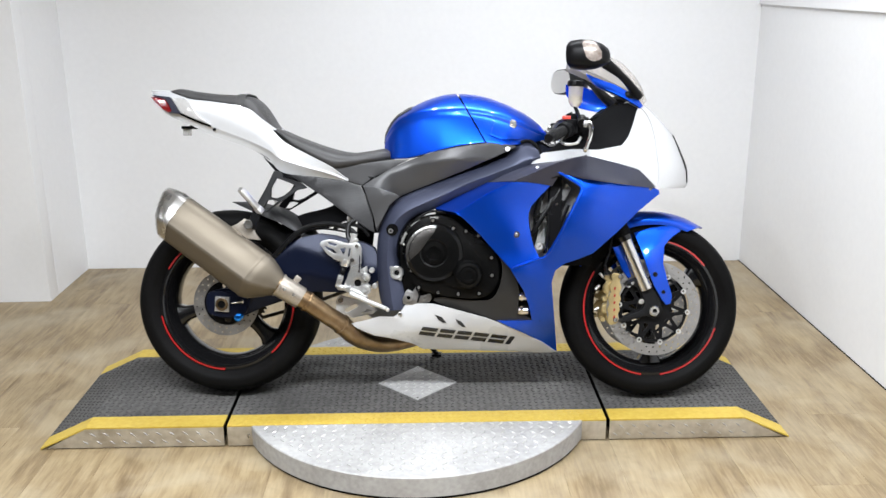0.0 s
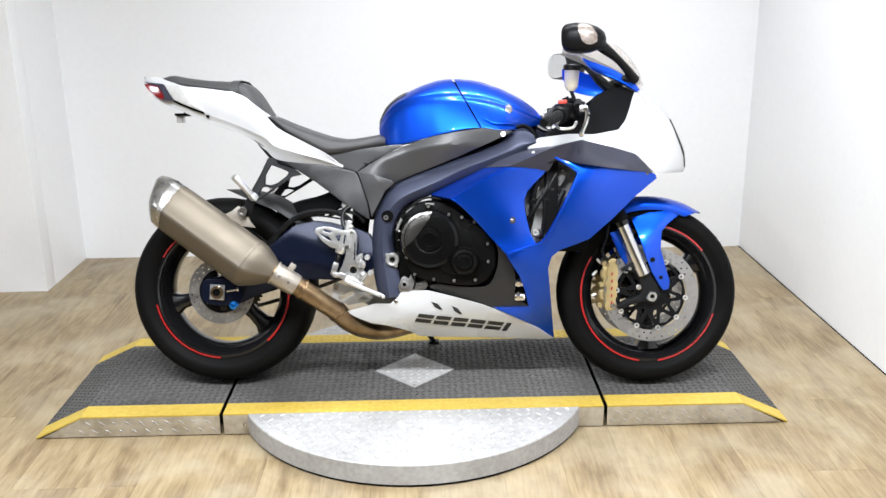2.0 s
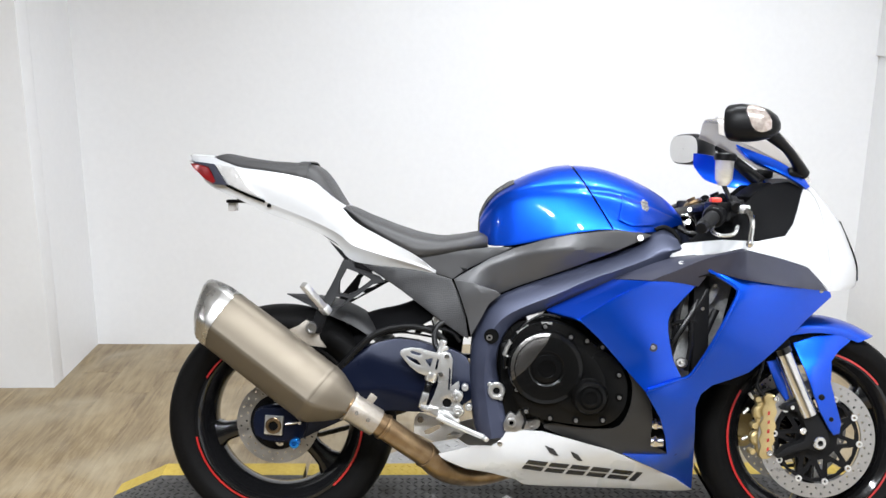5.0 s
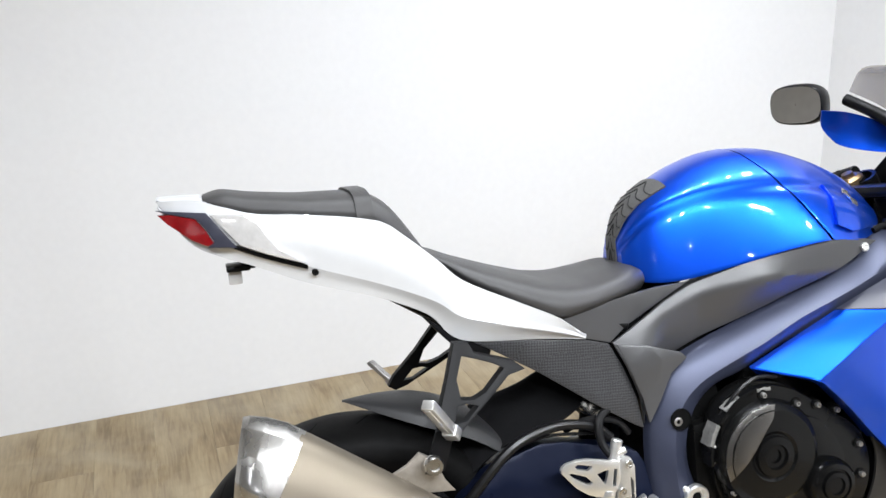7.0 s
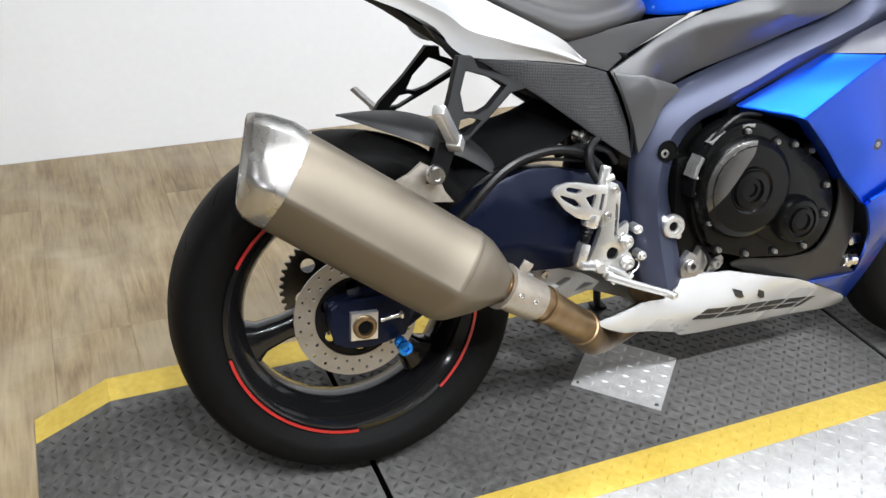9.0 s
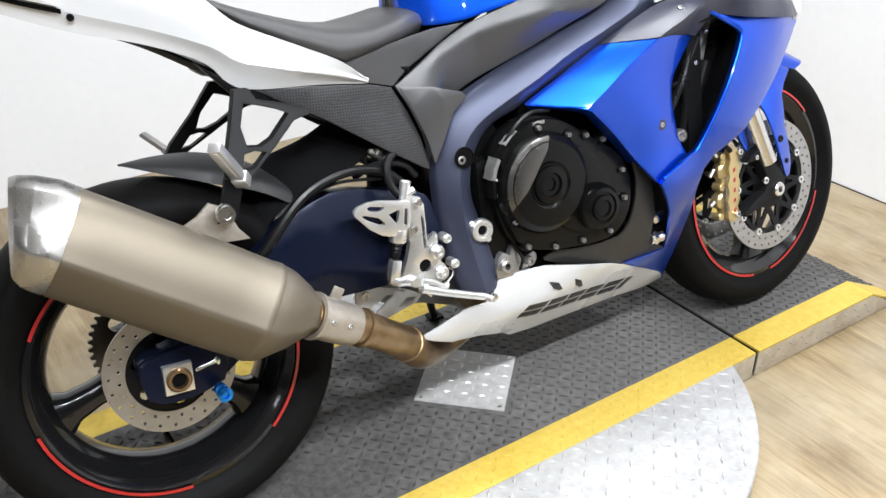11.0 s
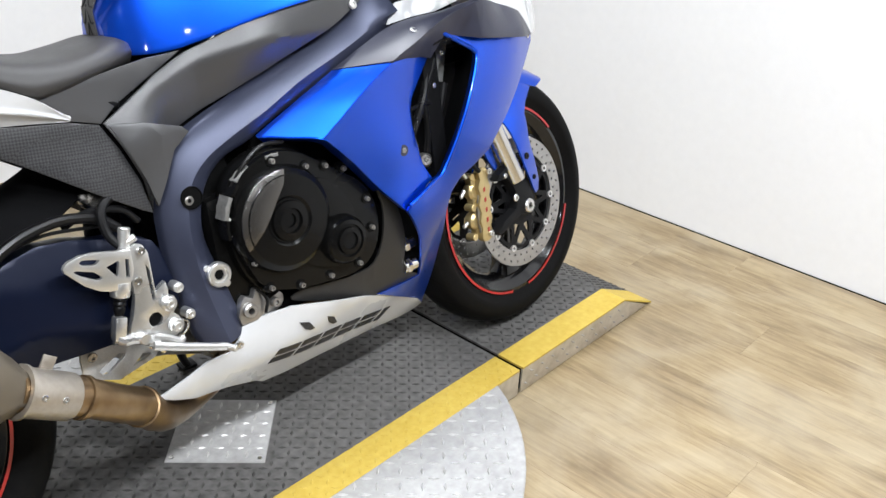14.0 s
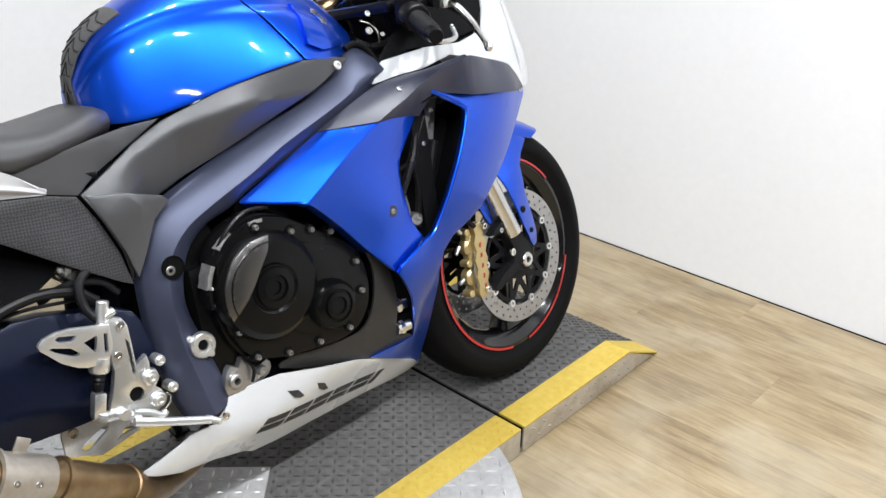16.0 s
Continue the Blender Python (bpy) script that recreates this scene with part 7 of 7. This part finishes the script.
# controls
for s in (-1, 1):
    y = lambda v: s * v
    bar = rod((1.150, y(0.105), 0.895), (1.058, y(0.285), 0.852), 0.011, seg=16)
    hb = part("handlebar", bar, BLACK, bike, "black clip-on handlebar")
    part("bar_clamp", lathe([(0.028, -0.02), (0.036, -0.02), (0.036, 0.02), (0.028, 0.02)], (1.150, y(0.100), 0.885), FD, 22), BLACK, hb, "black bar clamp")
    gd = Vector((-0.092, s * 0.18, -0.043)).normalized()
    g0 = Vector((1.102, y(0.200), 0.872))
    grip = rod(g0, g0 + gd * 0.105, 0.0165, 0.0165, 18)
    for k in range(9):
        grip = lathe([(0.0165, -0.003), (0.0178, -0.001), (0.0178, 0.001), (0.0165, 0.003)], g0 + gd * (0.012 + k * 0.0105), gd, 18, grip)
    part("grip", grip, RUBBERGRIP, hb, "ribbed black rubber grip")
    part("throttle_housing", lathe([(0.012, -0.030), (0.024, -0.030), (0.0275, -0.026), (0.0275, 0.004), (0.024, 0.010), (0.0175, 0.012), (0.012, 0.012)], g0, gd, 26), BLACK, hb, "round black grip housing")
    part("bar_end", rod(g0 + gd * 0.106, g0 + gd * 0.128, 0.0155, 0.0135, 18), BLACK, hb, "black bar end weight")
    part("switch_box", box(-0.022, 0.022, -0.026, 0.026, -0.022, 0.024, 0.007, Matrix.Translation((1.118, y(0.172), 0.884)) @ Matrix.Rotation(radians(s * -26), 4, "Z")), BLACK, hb, "black switch housing")
    if s < 0:
        part("kill_switch", box(-0.013, 0.013, -0.012, 0.012, 0, 0.012, 0.003, Matrix.Translation((1.112, y(0.175), 0.907))), BRASS, hb, "red engine stop switch")
    part("master_cylinder", merge(rod((1.165, y(0.135), 0.912), (1.158, y(0.205), 0.893), 0.014), box(1.150, 1.182, y(0.165) - 0.02, y(0.165) + 0.02, 0.888, 0.915, 0.006)), BLACK, hb, "black front brake cylinder")
    part("lever_bracket", box(1.160, 1.188, min(y(0.185), y(0.215)), max(y(0.185), y(0.215)), 0.880, 0.902, 0.006), ALU, hb, "bright lever bracket")
    lever = tube([(1.172, y(0.195), 0.893), (1.183, y(0.225), 0.879), (1.177, y(0.265), 0.853), (1.164, y(0.300), 0.828), (1.156, y(0.322), 0.812)], (0.011, 0.009, 0.007, 0.006, 0.0065), 28)
    lever = lathe([(0, -0.009), (0.006, -0.007), (0.009, 0), (0.006, 0.007), (0, 0.009)], (1.155, y(0.323), 0.811), (0, 0, 1), 12, lever)
    part("lever", lever, STEEL, hb, "polished aluminium hand lever")
    part("lever_guard_loop", tube([(1.10, y(0.215), 0.858), (1.088, y(0.245), 0.838), (1.105, y(0.262), 0.828), (1.135, y(0.262), 0.832), (1.150, y(0.240), 0.850)], 0.0045, 26), ALU, hb, "bright throttle cable loop")
    part("control_cable", tube([(1.12, y(0.16), 0.87), (1.16, y(0.12), 0.86), (1.20, y(0.08), 0.84), (1.15, y(0.05), 0.78)], 0.0045, 20), HOSE, hb, "black control cable")
    if s < 0:
        cup = part("fluid_reservoir", lathe([(0, 0), (0.012, 0), (0.018, 0.010), (0.0215, 0.016), (0.0235, 0.066), (0.022, 0.068), (0, 0.068)], (1.143, -0.127, 0.949), (0.05, 0, 1), 24), CUP, hb, "translucent brake fluid reservoir")
        part("reservoir_lid", lathe([(0.0265, 0), (0.028, 0.002), (0.028, 0.015), (0.024, 0.019), (0, 0.019)], (1.1465, -0.127, 1.013), (0.05, 0, 1), 24), BLACK, cup, "black reservoir lid")
        part("brake_fluid", lathe([(0, 0), (0.011, 0), (0.0165, 0.009), (0.0195, 0.015), (0.0203, 0.036), (0, 0.036)], (1.1432, -0.127, 0.9505), (0.05, 0, 1), 20), FLUID, cup, "pale yellow brake fluid")
        part("reservoir_stem", rod((1.143, -0.13, 0.951), (1.156, -0.15, 0.912), 0.006), HOSE, cup, "short black hose")
    # mirror
    stalk = tube([(1.340, y(0.128), 0.982), (1.312, y(0.160), 1.012), (1.275, y(0.195), 1.044), (1.225, y(0.228), 1.078)], (0.018, 0.013, 0.012, 0.018), 26, 12)
    if s > 0:
        stalk = tube([(1.222, 0.228, 1.062), (1.240, 0.175, 1.036), (1.262, 0.115, 1.000), (1.300, 0.085, 0.962)], (0.013, 0.013, 0.016, 0.018), 26, 12)
    stalk = merge(stalk, box(1.298, 1.345, min(y(0.108), y(0.148)), max(y(0.108), y(0.148)), 0.972, 0.998, 0.010))
    mr = part("mirror", stalk, BLACK, bike, "black rear-view mirror with a built-in turn signal")
    mc = Vector((1.127 if s < 0 else 1.134, y(0.245) if s < 0 else 0.285, 1.100 if s < 0 else 1.058))
    mn, mu = Vector((0.86, s * 0.51, 0)), Vector((0.51, -s * 0.86, 0))

    def oval(d, w, h, q, lift=0.0):
        return mc + mn * d + mu * (w * math.copysign(abs(math.cos(q)) ** 0.7, math.cos(q))) + Vector((0, 0, h * math.copysign(abs(math.sin(q)) ** 0.7, math.sin(q)) + lift))

    turn_q = [2 * math.pi * k / 32 for k in range(32)]
    SHELL = ((0.0, 0.058, 0.041, 0), (0.004, 0.061, 0.044, 0), (0.03, 0.061, 0.046, 0), (0.06, 0.054, 0.043, -0.001), (0.085, 0.042, 0.035, -0.003), (0.104, 0.027, 0.024, -0.006), (0.113, 0.010, 0.010, -0.008))
    part("mirror_housing", grid([[oval(d, w, h, q, l) for q in turn_q] for d, w, h, l in SHELL], closed=True, caps=True), BLACK, mr, "black mirror housing", 50)
    part("mirror_glass", grid([[oval(-0.001, 0.0575 * k, 0.0405 * k, q) for q in turn_q] for k in (1.0, 0.02)], closed=True), MIRROR, mr, "mirror glass")
    lens = []
    for k in range(9):
        d = 0.050 + 0.052 * k / 8
        w, h, l = (float(np.interp(d, [q[0] for q in SHELL], [q[m] for q in SHELL])) for m in (1, 2, 3))
        open_q = 0.06 + 0.72 * math.sin(math.pi * (k + 0.35) / 8.7) ** 0.7
        mid_q = 0.72 - 0.75 * k / 8
        lens.append([oval(d, w + 0.0018, h + 0.0018, math.pi - q, l) for q in np.linspace(mid_q - open_q, mid_q + open_q, 12)])
    part("mirror_signal", thicken(grid(lens), 0.002, (0.4, s, 0)), LENS, mr, "clear turn signal lens")

# side stand
st = part("side_stand", tube([(0.58, 0.11, 0.30), (0.615, 0.175, 0.22), (0.665, 0.265, 0.115), (0.688, 0.300, 0.076)], (0.014, 0.011, 0.009, 0.008), 24, 12), BLACK, bike, "black side stand")
part("stand_foot", box(-0.018, 0.018, -0.016, 0.016, -0.004, 0.004, 0.003, Matrix.Translation((0.688, 0.302, 0.0745)) @ Matrix.Rotation(radians(13.2), 4, "X")), BLACK, st, "black stand foot")


# upper body a touch longer and taller than its drawn outlines; the front end steered slightly to the far side
def with_parts(*obs):
    return {q for ob in obs for q in (ob, *ob.children_recursive)}


STEER = Matrix.Translation((FX + 0.0075, 0, FZ)) @ Matrix.Rotation(radians(4.0), 4, FD) @ Matrix.Translation((-FX, 0, -FZ))
steered, rear_end = with_parts(front, fork, fender), with_parts(rear, arm, sprocket)
for ob in bike.children_recursive:
    if ob in steered:
        ob.data.transform(STEER)
    elif ob not in rear_end:
        for v in ob.data.vertices:
            x, y, z = v.co
            v.co = (x + 0.0145 * (x - 0.55), y, z * (1.0145 + 0.05 * y))


# ---- floor planks ----
PLANK_W, PLANK_L = 0.178, 1.22
plank_mesh = {}


def plank_of(length):
    key = round(length, 2)
    if key not in plank_mesh:
        bm = box(-PLANK_W / 2 + 0.0001, PLANK_W / 2 - 0.0001, -key / 2 + 0.0001, key / 2 - 0.0001, -0.006, 0.0, 0)
        top = [e for e in bm.edges if all(v.co.z > -0.001 for v in e.verts)]
        bmesh.ops.bevel(bm, geom=top, offset=0.0006, segments=1, affect="EDGES")
        me = bpy.data.meshes.new("plank")
        bm.to_mesh(me)
        bm.free()
        me.materials.append(WOOD)
        plank_mesh[key] = me
    return plank_mesh[key]


rng = random.Random(7)
cols = int((RIGHT - PLANK_LEFT) / PLANK_W) + 1
for i in range(cols):
    x = RIGHT - 0.005 - PLANK_W * (i + 0.5)
    length = rng.choice((0.34, 0.55, 0.78, 1.0, PLANK_L))
    limit = STEP_Y - 0.002 if x + PLANK_W / 2 < LEFT else BACK - 0.002
    y = limit
    while y > PLANK_REAR + 0.1:
        length = round(min(length, y - PLANK_REAR), 2)
        ob = new("plank", plank_of(length))
        ob.location = (x, y - length / 2, 0)
        ob.parent = floor
        y -= length
        length = PLANK_L
